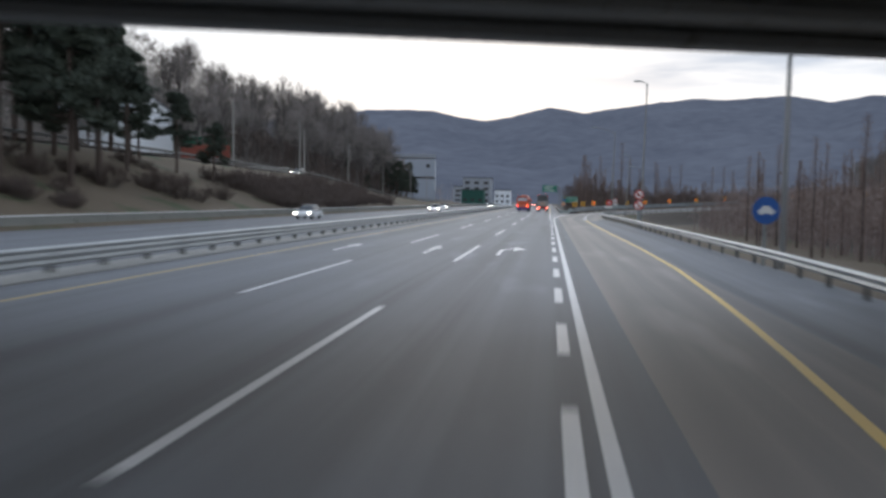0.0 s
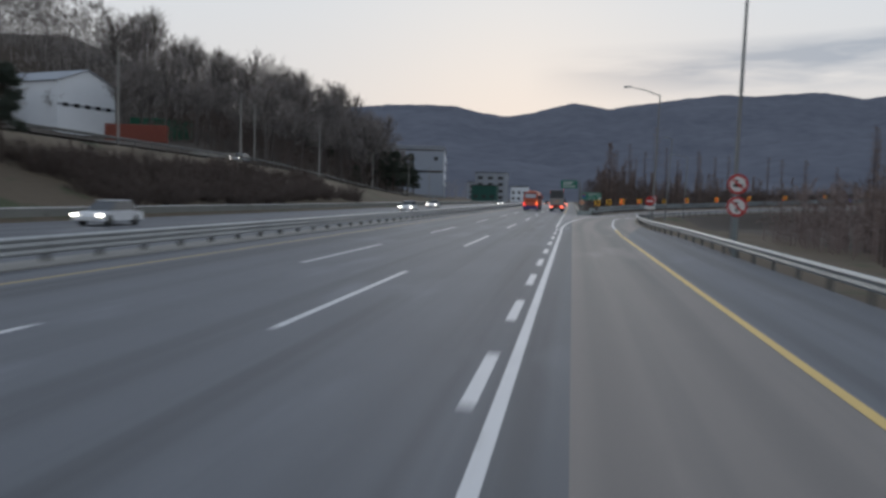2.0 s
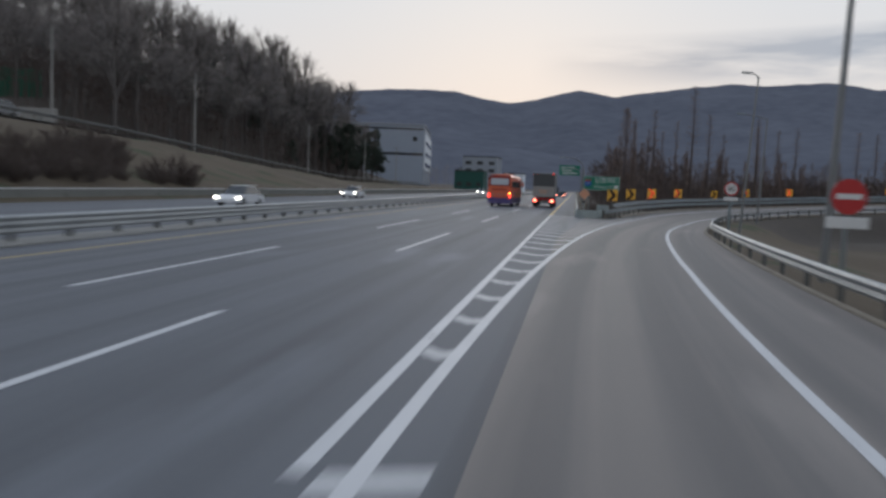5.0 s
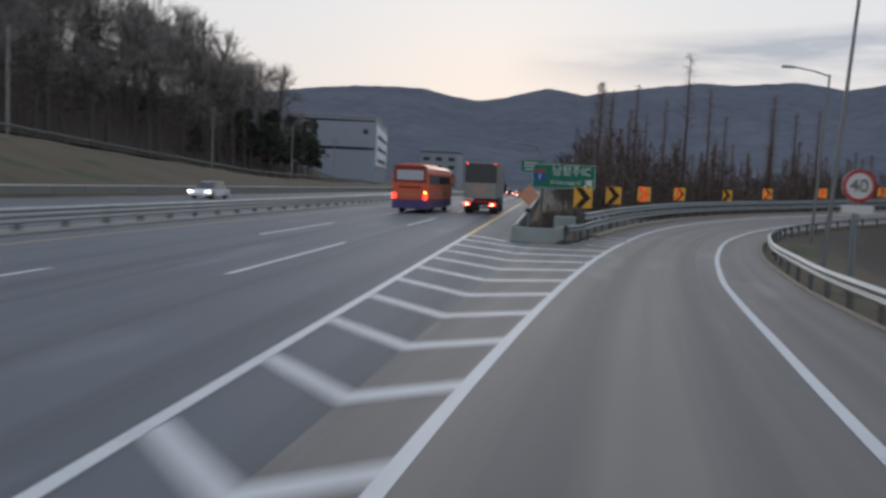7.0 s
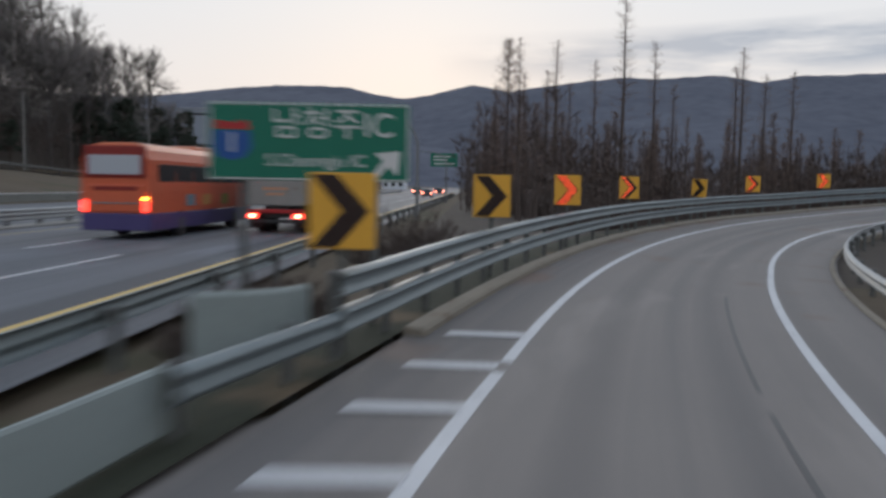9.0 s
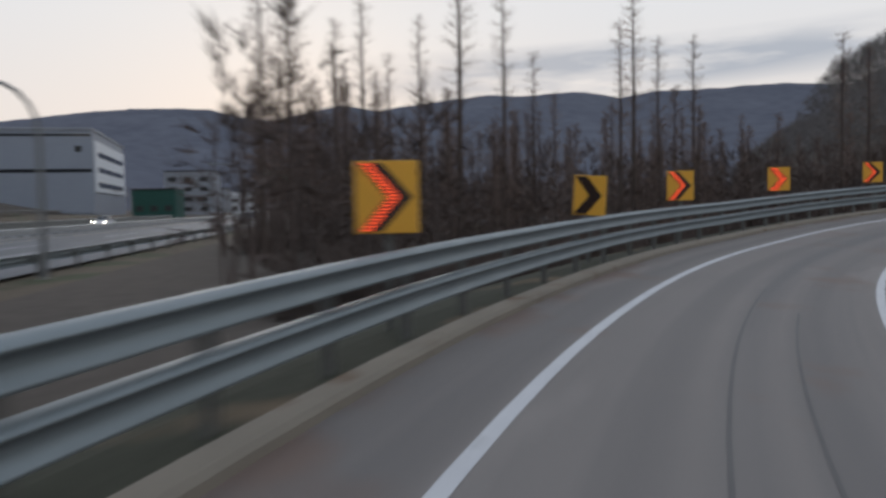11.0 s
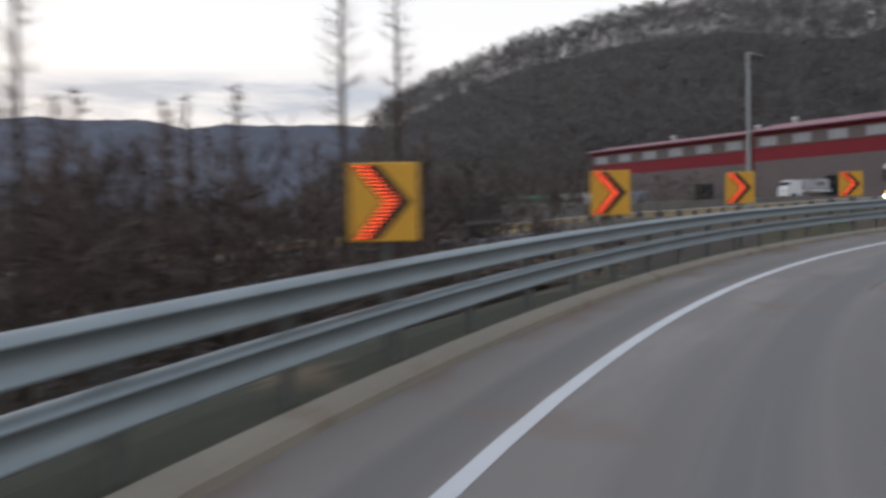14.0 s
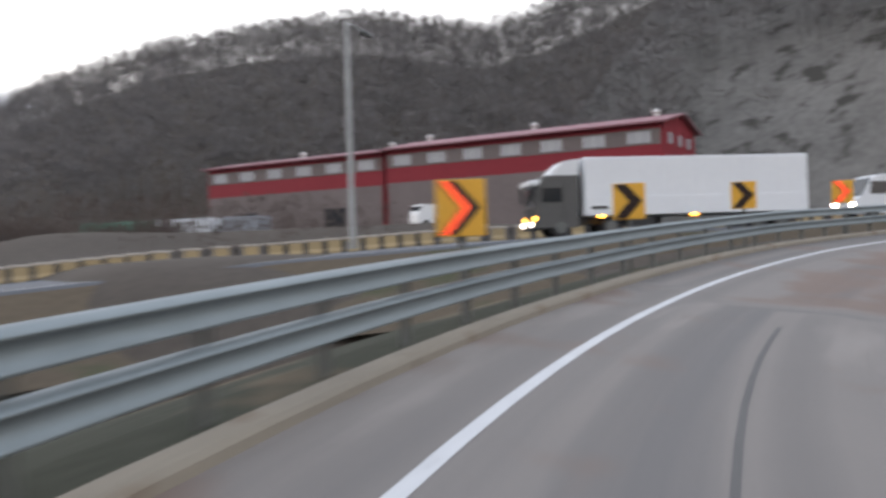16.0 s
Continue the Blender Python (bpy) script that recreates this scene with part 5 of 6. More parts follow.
for k in range(166):
    p, d = on_other(16 + k * 0.55, 9.0)
    m = Matrix.Translation(p) @ Matrix.Rotation(math.atan2(d.y, d.x) - math.pi / 2, 4, "Z")
    name = "dark_block" if k % 2 else "yellow_block"
    m = m @ Matrix.Scale(0.3 if k % 2 else 0.79, 4, (0, 1, 0))
    for key, ob in ((name, pieces[name]), ("rail", top_rail))[:1 if k % 2 else 2]:
        if first[key]:
            first[key] = False
            ob.matrix_basis = m
        else:
            again(ob, barrier, m)

# white articulated lorry
CAB_GREY = surface("cab_grey_paint", (0.10, 0.098, 0.095), (0.08, 0.078, 0.076), 0.4, grain=4, bump=0)
S_LORRY = float(np.interp(234.4, OY, OS))
p, d = on_other(S_LORRY + 1.5, 0.3)
q, _ = on_other(S_LORRY - 12.5, 0.3)
heading = math.atan2((p - q).y, (p - q).x) - math.pi / 2
truck = empty("lorry", Matrix.Translation((p.x, p.y, p.z - 0.02)) @ Matrix.Rotation(heading, 4, "Z"), "lorry with a dark grey cab and a long white box body", "lorry")
BODY_WHITE = surface("white_box_body", (0.74, 0.75, 0.76), (0.66, 0.67, 0.69), 0.5, grain=3, patch=0.4, bump=0.05)
panel_box("box_body", truck, BODY_WHITE, -1.25, 1.25, -14.0, -2.45, 1.05, 3.9, 0.05, "long white box body")
for k in range(9):
    panel_box("side_rib", truck, BODY_WHITE, -1.27, -1.25, -13.9 + 1.42 * k, -13.86 + 1.42 * k, 1.1, 3.85)
    panel_box("side_rib", truck, BODY_WHITE, 1.25, 1.27, -13.9 + 1.42 * k, -13.86 + 1.42 * k, 1.1, 3.85)
panel_box("side_panel", truck, BODY_WHITE, -1.3, -1.25, -13.9, -2.5, 1.05, 1.95, 0.01)
panel_box("bar", truck, SIGN_BLACK, -1.31, -1.302, -3.6, -2.8, 1.35, 1.5)
panel_box("chassis", truck, DARK_METAL, -0.5, 0.5, -13.6, -0.3, 0.6, 1.0, 0.03)
panel_box("fuel_tank", truck, DARK_METAL, -1.2, -0.6, -6.0, -4.6, 0.45, 0.95, 0.08)
panel_box("side_guard", truck, STEEL_DULL, -1.24, -1.2, -10.5, -6.3, 0.5, 0.9, 0.02)
for y in (-12.6, -11.3, -3.8, -1.3):
    for x in (-1.0, 1.0):
        wheel(truck, x, y, 0.5, 0.42)
bm = bmesh.new()
sweep(bm, [((x, 0, 0), (0, 1, 0), (0, 0, 1)) for x in (-1.22, -1.14, 1.14, 1.22)], [(-2.2, 0.5), (-2.2, 3.05), (-0.5, 3.05), (-0.2, 2.55), (0.0, 1.6), (0.03, 0.5)], closed=True)
cab = part("cab", bm, CAB_GREY, truck, "dark grey cab")
bm = bmesh.new()
sweep(bm, [((x, 0, 0), (0, 1, 0), (0, 0, 1)) for x in (-1.1, 1.1)], [(-2.25, 3.04), (-2.25, 3.85), (-1.5, 3.75), (-0.75, 3.05)], closed=True)
part("wind_deflector", bm, WHITE_PAINT, cab, "white roof wind deflector")
bm = bmesh.new()
sweep(bm, [((x, 0, 0), (0, 1, 0), (0, 0, 1)) for x in (-1.12, 1.12)], [(-0.18, 2.53), (-0.16, 2.55), (0.04, 1.62), (0.02, 1.6)], closed=True)
part("windscreen", bm, WINDOW, cab)
panel_box("sun_visor", cab, WHITE_PAINT, -1.15, 1.15, -0.35, 0.25, 2.55, 2.85, 0.08)
for x in (-1.235, 1.235):
    panel_box("side_window", cab, WINDOW, x - 0.01, x + 0.01, -1.35, -0.35, 1.75, 2.45, 0.005)
    panel_box("door_line", cab, DARK_METAL, x - 0.006, x + 0.006, -1.45, -1.42, 0.8, 2.7)
    panel_box("mirror", cab, DARK_METAL, x * 1.15 - 0.1, x * 1.15 + 0.1, 0.05, 0.2, 1.8, 2.55, 0.03)
panel_box("grille", cab, DARK_METAL, -0.9, 0.9, 0.02, 0.06, 0.95, 1.5, 0.02)
panel_box("bumper", cab, DARK_METAL, -1.2, 1.2, -0.3, 0.14, 0.4, 0.85, 0.06)
for x in (-0.95, 0.95):
    panel_box("head_lamp", cab, HEAD_ON, x - 0.2, x + 0.2, 0.13, 0.16, 0.6, 0.76, 0.01, "lit head lamp")
    panel_box("indicator", cab, AMBER_ON, x * 1.24 - 0.08, x * 1.24 + 0.06, -0.05, 0.06, 0.9, 1.04, 0.01, "lit amber lamp")
for y in (-3.3, -8.0):
    panel_box("side_marker", truck, AMBER_ON, -1.3, -1.26, y - 0.15, y + 0.15, 0.95, 1.04, 0, "small lit amber side marker")

# dark lorry further down the same slip road
S_DARK = float(np.interp(251.2, OY, OS))
p, d = on_other(S_DARK, 1.2)
q, _ = on_other(S_DARK + 9.0, 1.2)
tilt = math.degrees(math.atan2((q - p).z, math.hypot(q.x - p.x, q.y - p.y)))
dark_lorry = empty("lorry", Matrix.Translation((p.x, p.y, p.z)) @ Matrix.Rotation(math.atan2((q - p).y, (q - p).x) - math.pi / 2, 4, "Z") @ Matrix.Rotation(radians(tilt), 4, "X"), "dark open-bodied lorry with a small blue marker lamp", "lorry")
SKIP_DARK = surface("dark_steel_body", (0.035, 0.036, 0.04), (0.05, 0.048, 0.046), 0.6, 0.2, grain=4, patch=0.5, bump=0.1)
panel_box("cargo_body", dark_lorry, SKIP_DARK, -1.22, 1.22, 0.0, 7.2, 1.25, 2.9, 0.05)
for k in range(7):
    panel_box("side_rib", dark_lorry, SKIP_DARK, -1.28, -1.22, 0.3 + 1.08 * k, 0.42 + 1.08 * k, 1.27, 2.86)
panel_box("chassis", dark_lorry, DARK_METAL, -0.5, 0.5, 0.1, 9.4, 0.7, 1.2, 0.03)
panel_box("side_guard", dark_lorry, STEEL_DULL, -1.2, -1.14, 0.1, 7.0, 0.98, 1.16, 0.02, "grey side rail")
panel_box("marker_lamp", dark_lorry, glow("blue_marker_lit", (0.06, 0.06, 1.0), 5.0), -1.26, -1.12, -0.04, 0.1, 0.95, 1.05, 0, "small lit blue marker lamp")
dark_cab = panel_box("cab", dark_lorry, SKIP_DARK, -1.2, 1.2, 7.45, 9.4, 0.6, 2.95, 0.12)
panel_box("windscreen", dark_cab, WINDOW, -1.05, 1.05, 9.39, 9.42, 1.7, 2.6)
for y in (1.3, 2.6, 8.3):
    for x in (-0.98, 0.98):
        wheel(dark_lorry, x, y, 0.5, 0.42)

# van behind it
p, d = on_other(float(np.interp(222.3, OY, OS)), 0.3)
van = empty("van", Matrix.Translation(p) @ Matrix.Rotation(math.atan2(d.y, d.x) - math.pi / 2, 4, "Z"), "white van with lit head lamps and a roof rack", "van")
bm = bmesh.new()
sweep(bm, [((x, 0, 0), (0, 1, 0), (0, 0, 1)) for x in (-0.98, -0.9, 0.9, 0.98)], [(-5.0, 0.35), (-5.0, 2.1), (-4.8, 2.3), (-1.5, 2.35), (-1.0, 2.2), (-0.45, 1.3), (0.0, 1.05), (0.05, 0.35)], closed=True)
part("body", bm, WHITE_PAINT, van)
bm = bmesh.new()
sweep(bm, [((x, 0, 0), (0, 1, 0), (0, 0, 1)) for x in (-0.85, 0.85)], [(-0.96, 2.17), (-0.94, 2.2), (-0.4, 1.33), (-0.43, 1.3)], closed=True)
part("windscreen", bm, WINDOW, van)
for x in (-0.985, 0.985):
    panel_box("side_window", van, WINDOW, x - 0.008, x + 0.008, -2.0, -0.85, 1.35, 2.0, 0.004)
    panel_box("head_lamp", van, HEAD_ON, x * 0.8 - 0.16, x * 0.8 + 0.16, 0.02, 0.06, 0.75, 0.92, 0.01, "lit head lamp")
    for y in (-4.0, -0.9):
        wheel(van, x * 0.92, y, 0.35, 0.22)
for y in (-4.2, -3.2, -2.2):
    panel_box("roof_bar", van, STEEL, -0.85, 0.85, y, y + 0.06, 2.36, 2.46)

# ---- red works building ----
RED_WALL = surface("red_cladding", (0.26, 0.025, 0.035), (0.21, 0.02, 0.03), 0.6, grain=2, patch=0.2, bump=0.1)
RED_ROOF = surface("red_roof_sheet", (0.27, 0.11, 0.125), (0.21, 0.085, 0.1), 0.5, grain=2, patch=0.2, bump=0.1)
GREY_BAND = surface("grey_render", (0.20, 0.165, 0.16), (0.15, 0.125, 0.12), 0.8, grain=2, patch=0.3, bump=0.1)
PALE_WINDOW = glass("pale_window", (0.38, 0.38, 0.40), 0.2)
FRAME_WHITE = surface("white_window_frame", (0.6, 0.6, 0.6), grain=6, bump=0)


def works(y0, y1, x_front, depth, base, eave, peak, label):
    """A long works hall whose front faces west, with a gabled roof along it."""
    root = empty("works_building", pose(0, 0, 0), label, "building", "works buildings")
    x1 = x_front + depth
    bm = bmesh.new()
    sweep(bm, [((0, y, 0), (1, 0, 0), (0, 0, 1)) for y in (y0, y1)], [(x_front, base - 3), (x_front, eave), (x_front + depth / 2, peak - 0.25), (x1, eave), (x1, base - 3)], closed=True)
    part("wall", bm, RED_WALL, root)
    bm = bmesh.new()
    sweep(bm, [((0, y, 0), (1, 0, 0), (0, 0, 1)) for y in (y0 - 0.6, y1 + 0.6)],
          [(x_front - 0.8, eave - 0.28), (x_front - 0.8, eave - 0.08), (x_front + depth / 2, peak), (x1 + 0.8, eave - 0.08), (x1 + 0.8, eave - 0.28), (x_front + depth / 2, peak - 0.2)], closed=True)
    roof = part("roof", bm, RED_ROOF, root, "dull red sheet roof")
    bm = bmesh.new()
    box(bm, x_front - 0.06, x_front - 0.004, y0 + 0.2, y1 - 0.2, eave - 2.3, eave - 0.75)
    part("window_band", bm, GREY_BAND, root, "dull grey window band")
    bm = bmesh.new()
    box(bm, x_front - 0.06, x_front - 0.004, y0 + 0.2, y1 - 0.2, base - 1, eave - 4.1)
    part("plinth_wall", bm, GREY_BAND, root, "dull grey-brown lower wall")
    n = int((y1 - y0) / 4.3)
    for k in range(n):
        yc = y0 + (k + 0.5) * (y1 - y0) / n
        win = panel_box("window", root, PALE_WINDOW, x_front - 0.1, x_front - 0.065, yc - 1.15, yc + 1.15, eave - 2.1, eave - 0.95)
        for a in (yc - 1.15, yc - 0.04, yc + 1.07):
            panel_box("frame", win, FRAME_WHITE, x_front - 0.14, x_front - 0.1, a, a + 0.08, eave - 2.12, eave - 0.93)
        if k % 3 == 1:
            panel_box("door", root, WINDOW, x_front - 0.1, x_front - 0.065, yc - 1.6, yc + 1.6, base, base + 3.4)
        if k % 3 == 0:
            bm = bmesh.new()
            tube(bm, [(x_front + depth / 2, yc, peak - 0.1), (x_front + depth / 2, yc, peak + 0.25)], [0.3, 0.3], 12)
            bmesh.ops.create_uvsphere(bm, u_segments=12, v_segments=8, radius=0.45, matrix=Matrix.Translation((x_front + depth / 2, yc, peak + 0.45)) @ Matrix.Scale(0.6, 4, (0, 0, 1)))
            part("roof_vent", bm, SIGN_WHITE, roof, "white turbine vent")
    for k in range(3):
        xc = x_front + depth * (k + 0.75) / 3.5
        panel_box("gable_window", root, PALE_WINDOW, xc - 0.7, xc + 0.7, y0 - 0.06, y0 - 0.004, eave - 2.1, eave - 0.95)
    return root


works(241, 274.0, 131.0, 12.5, 5.6, 15.6, 17.0, "long red-clad works hall with pale windows below a red roof")
works(274.8, 304.4, 131.5, 11.5, 5.6, 15.5, 16.6, "lower red-clad works hall with pale windows below a red roof")

# small white lorry parked in the yard
p = (117.1, 259.2)
z = float(ground_height(np.array([p[0]]), np.array([p[1]]))[0])
small = empty("small_lorry", pose(p[0], p[1], z, 0, 0, 62), "small white flatbed lorry parked in the yard", "lorry")
bm = bmesh.new()
sweep(bm, [((x, 0, 0), (0, 1, 0), (0, 0, 1)) for x in (-0.95, 0.95)], [(0.3, 0.5), (0.3, 2.2), (1.5, 2.25), (1.95, 1.3), (2.0, 0.5)], closed=True)
part("cab", bm, WHITE_PAINT, small)
panel_box("windscreen", small, WINDOW, -0.85, 0.85, 1.6, 1.78, 1.4, 2.05)
panel_box("bed", small, WHITE_PAINT, -1.0, 1.0, -3.2, 0.2, 0.95, 1.1, 0.02)
panel_box("load", small, PALE_WINDOW, -0.9, 0.9, -3.0, 0.0, 1.12, 2.3, 0.05, "pale wrapped load")
for y in (-2.2, 1.2):
    for x in (-0.85, 0.85):
        wheel(small, x, y, 0.4, 0.24)
GREEN_DIM = surface("dull_green_cladding", (0.022, 0.085, 0.068), (0.018, 0.068, 0.055), 0.7, grain=3, bump=0.1)
GREEN_SHEET = surface("green_sheet", (0.09, 0.22, 0.16), (0.07, 0.17, 0.13), 0.7, grain=3, bump=0.1)
for k, (x, y, long, mat, lab, kind) in enumerate(((120.8, 309.2, 11.0, GREEN_SHEET, "green sheeted trailer parked in the yard", "trailer"), (122.9, 298.7, 8.0, WALL_WHITE, "pale wrapped trailer parked in the yard", "trailer"), (124.5, 290.6, 5.5, WALL_GREY, "grey sheeted trailer parked in the yard", "trailer"))):
    z = float(ground_height(np.array([float(x)]), np.array([float(y)]))[0])
    bm = bmesh.new()
    box(bm, -long / 2, long / 2, -1.4, 1.4, -0.5, 2.3, 0.25)
    ob = tagged(part("covered_trailer", bm, mat), lab, kind)
    ob.matrix_basis = pose(x, y, z + 0.35, 0, 0, -79)

# ---- west side buildings ----
def hall(name, m, wide, deep, eave, peak, label, bands=True, wall=None):
    """A clad hall, its gable end facing -y."""
    root = empty(name, m, label, "building")
    bm = bmesh.new()
    sweep(bm, [((0, y, 0), (1, 0, 0), (0, 0, 1)) for y in (0, deep)], [(-wide / 2, -4), (-wide / 2, eave), (0, peak), (wide / 2, eave), (wide / 2, -4)], closed=True)
    part("wall", bm, wall or WALL_WHITE, root)
    bm = bmesh.new()
    sweep(bm, [((0, y, 0), (1, 0, 0), (0, 0, 1)) for y in (-0.4, deep + 0.4)],
          [(-wide / 2 - 0.4, eave + 0.02), (0, peak + 0.22), (wide / 2 + 0.4, eave + 0.02), (wide / 2 + 0.4, eave - 0.15), (0, peak + 0.04), (-wide / 2 - 0.4, eave - 0.15)], closed=True)
    part("roof", bm, WALL_GREY, root)
    if bands:
        for z in (eave * 0.52,):
            panel_box("band", root, WALL_GREY, -wide / 2 - 0.03, wide / 2 + 0.03, -0.05, -0.004, z - 0.25, z + 0.25)
        for k in range(5):
            x = -wide / 2 + wide * (k + 0.7) / 5.4
            panel_box("window", root, WINDOW, x - 0.7, x + 0.7, -0.09, -0.055, eave * 0.52 - 0.4, eave * 0.52 + 0.4)
    return root


def gz(x, y):
    return float(ground_height(np.array([float(x)]), np.array([float(y)]))[0])


hall("warehouse", pose(-106.6, 209.3, 14.6, 0, 0, 75), 16, 32, 10.6, 13.6, "white metal-clad warehouse with a low gable and small windows")
BOX_RED = surface("rust_red_container", (0.19, 0.055, 0.035), (0.14, 0.04, 0.03), 0.7, grain=3, patch=0.5, bump=0.2)
BOX_GREEN = surface("green_container", (0.03, 0.14, 0.085), (0.025, 0.11, 0.07), 0.7, grain=3, patch=0.5, bump=0.2)


def container(long, tall, material, label, x, y, turn):
    root = empty("container", pose(x, y, gz(x, y) + 0.1, 0, 0, turn), label, "container")
    panel_box("body", root, material, -long / 2, long / 2, -1.25, 1.25, 0, tall, 0.04)
    bm = bmesh.new()
    for k in range(int(long / 0.6)):
        x0 = -long / 2 + 0.3 + 0.6 * k
        box(bm, x0, x0 + 0.26, -1.3, -1.245, 0.15, tall - 0.15)
    part("corrugation", bm, material, root)
    for s in (-1, 1):
        panel_box("corner_post", root, material, s * long / 2 - 0.09, s * long / 2 + 0.03, -1.31, -1.2, 0, tall)
    return root


container(11, 3.2, BOX_RED, "rust-red shipping container on the terrace", -81, 185.2, 20)
container(14, 5.0, BOX_GREEN, "tall green container stack on the terrace", -98.5, 227.5, 20)
bm = bmesh.new()
box(bm, -5.5, 5.5, -0.15, 0.15, -0.5, 1.5, 0.03)
ob = tagged(part("block_wall", bm, CONCRETE), "low grey block wall on the terrace", "wall")
ob.matrix_basis = pose(-68, 190, gz(-68, 190), 0, 0, 15)

# pale factory beyond the hill
factory = empty("factory", pose(-60.3, 427, gz(-60, 427), 0, 0, 8), "pale grey-blue factory block with dark bands and a white sign panel", "building")
FACTORY = surface("factory_cladding", (0.30, 0.33, 0.38), (0.25, 0.28, 0.33), 0.6, grain=1, patch=0.15, bump=0.1)
panel_box("wall", factory, FACTORY, -32, 0, 0, 72, -4, 24.6, 0.1)
panel_box("roof_edge", factory, WALL_GREY, -32.3, 0.3, -0.3, 72.3, 24.6, 25.3, 0.05)
panel_box("band", factory, WINDOW, -31.8, -0.2, -0.06, -0.004, 12.6, 13.6)
panel_box("band", factory, WINDOW, -31.8, -0.2, -0.06, -0.004, 22.9, 23.6)
side = panel_box("sign_panel", factory, WALL_WHITE, 0.004, 0.4, 3, 69, 7.0, 22.0, 0.03, "white side facade panel")
for k in range(3):
    panel_box("window_strip", side, WINDOW, 0.4, 0.43, 8, 64, 8.4 + 4.5 * k, 10.0 + 4.5 * k)
panel_box("emblem", factory, DARK_METAL, -4.6, -2.8, -0.07, -0.004, 18.4, 20.2)
for x, y, wx, wy, h, mat, lab in ((-42, 470, 16, 20, 15, WALL_GREY, "dark grey block building beyond the factory"), (-30, 520, 10, 14, 9, WALL_WHITE, "small white building far off"), (-38, 402, 11, 12, 7.0, GREEN_DIM, "small green-clad building beside the motorway"), (-60, 600, 22, 20, 12, WALL_GREY, "grey building far off")):
    b = empty("block_building", pose(x, y, gz(x, y)), lab, "building")
    panel_box("wall", b, mat, -wx / 2, wx / 2, 0, wy, -4, h, 0.08)
    panel_box("roof_edge", b, DARK_METAL, -wx / 2 - 0.2, wx / 2 + 0.2, -0.2, wy + 0.2, h, h + 0.4, 0.05)
    for k in range(3):
        for j in range(int(h / 3.6)):
            panel_box("window", b, DARK_METAL, -wx / 2 + wx * (k + 0.25) / 3, -wx / 2 + wx * (k + 0.75) / 3, -0.05, -0.004, 1.4 + 3.4 * j, 2.9 + 3.4 * j)
# rail along the terrace road
guard_rail("guard_rail", "weathered guard rail along the terrace road", lambda s: ((-51.2, s, gz(-52.5, s) + 0.3), (1, 0, 0), (0, 0, 1)), 60, 372, 1, (0.6,), 0.68, 4.0, 12.0, STEEL_DULL)


# ---- trees ----
def limb_mesh(rng, spec):
    """Tapered branches as thin three-sided spikes. spec: rows of start, direction, length, radius."""
    v, f = [], []
    for start, way, length, r in spec:
        u = way.orthogonal().normalized()
        w = way.cross(u).normalized()
        n = len(v)
        bend = Vector((rng.uniform(-1, 1), rng.uniform(-1, 1), rng.uniform(-0.2, 0.8))) * length * 0.07
        mid = start + way * length * 0.5 + bend
        for c, rr in ((start, r), (mid, r * 0.6)):
            for a in (0, 2.09, 4.19):
                v.append(c + rr * (math.cos(a) * u + math.sin(a) * w))
        v.append(start + way * length)
        for a, b in ((0, 1), (1, 2), (2, 0)):
            f.append((n + a, n + b, n + 3 + b, n + 3 + a))
            f.append((n + 3 + a, n + 3 + b, n + 6))
    return v, f


def as_part(name, v, f, material, parent):
    me = bpy.data.meshes.new(name)
    me.from_pydata([tuple(p) for p in v], [], f)
    me.materials.append(material)
    ob = new(name, me)
    ob.parent = parent
    return ob


def way_of(az, up):
    return Vector((math.cos(az) * math.cos(up), math.sin(az) * math.cos(up), math.sin(up)))


def slivers(rng, v, f, start, way, count, length, spread, wide):
    """Fine twigs: thin two-triangle blades that fan out from a branch."""
    for _ in range(count):
        d = (way + Vector((rng.uniform(-1, 1), rng.uniform(-1, 1), rng.uniform(-0.5, 1))) * spread).normalized()
        ln = length * rng.uniform(0.5, 1.2)
        p = start + way * rng.uniform(-0.4, 0.4) * length
        o = d.cross(Vector((rng.uniform(-1, 1), rng.uniform(-1, 1), rng.uniform(-1, 1)))).normalized() * wide
        n = len(v)
        v += [p - o, p + o, p + d * ln * 0.6 + o * 0.7, p + d * ln]
        f.append((n, n + 1, n + 2, n + 3))


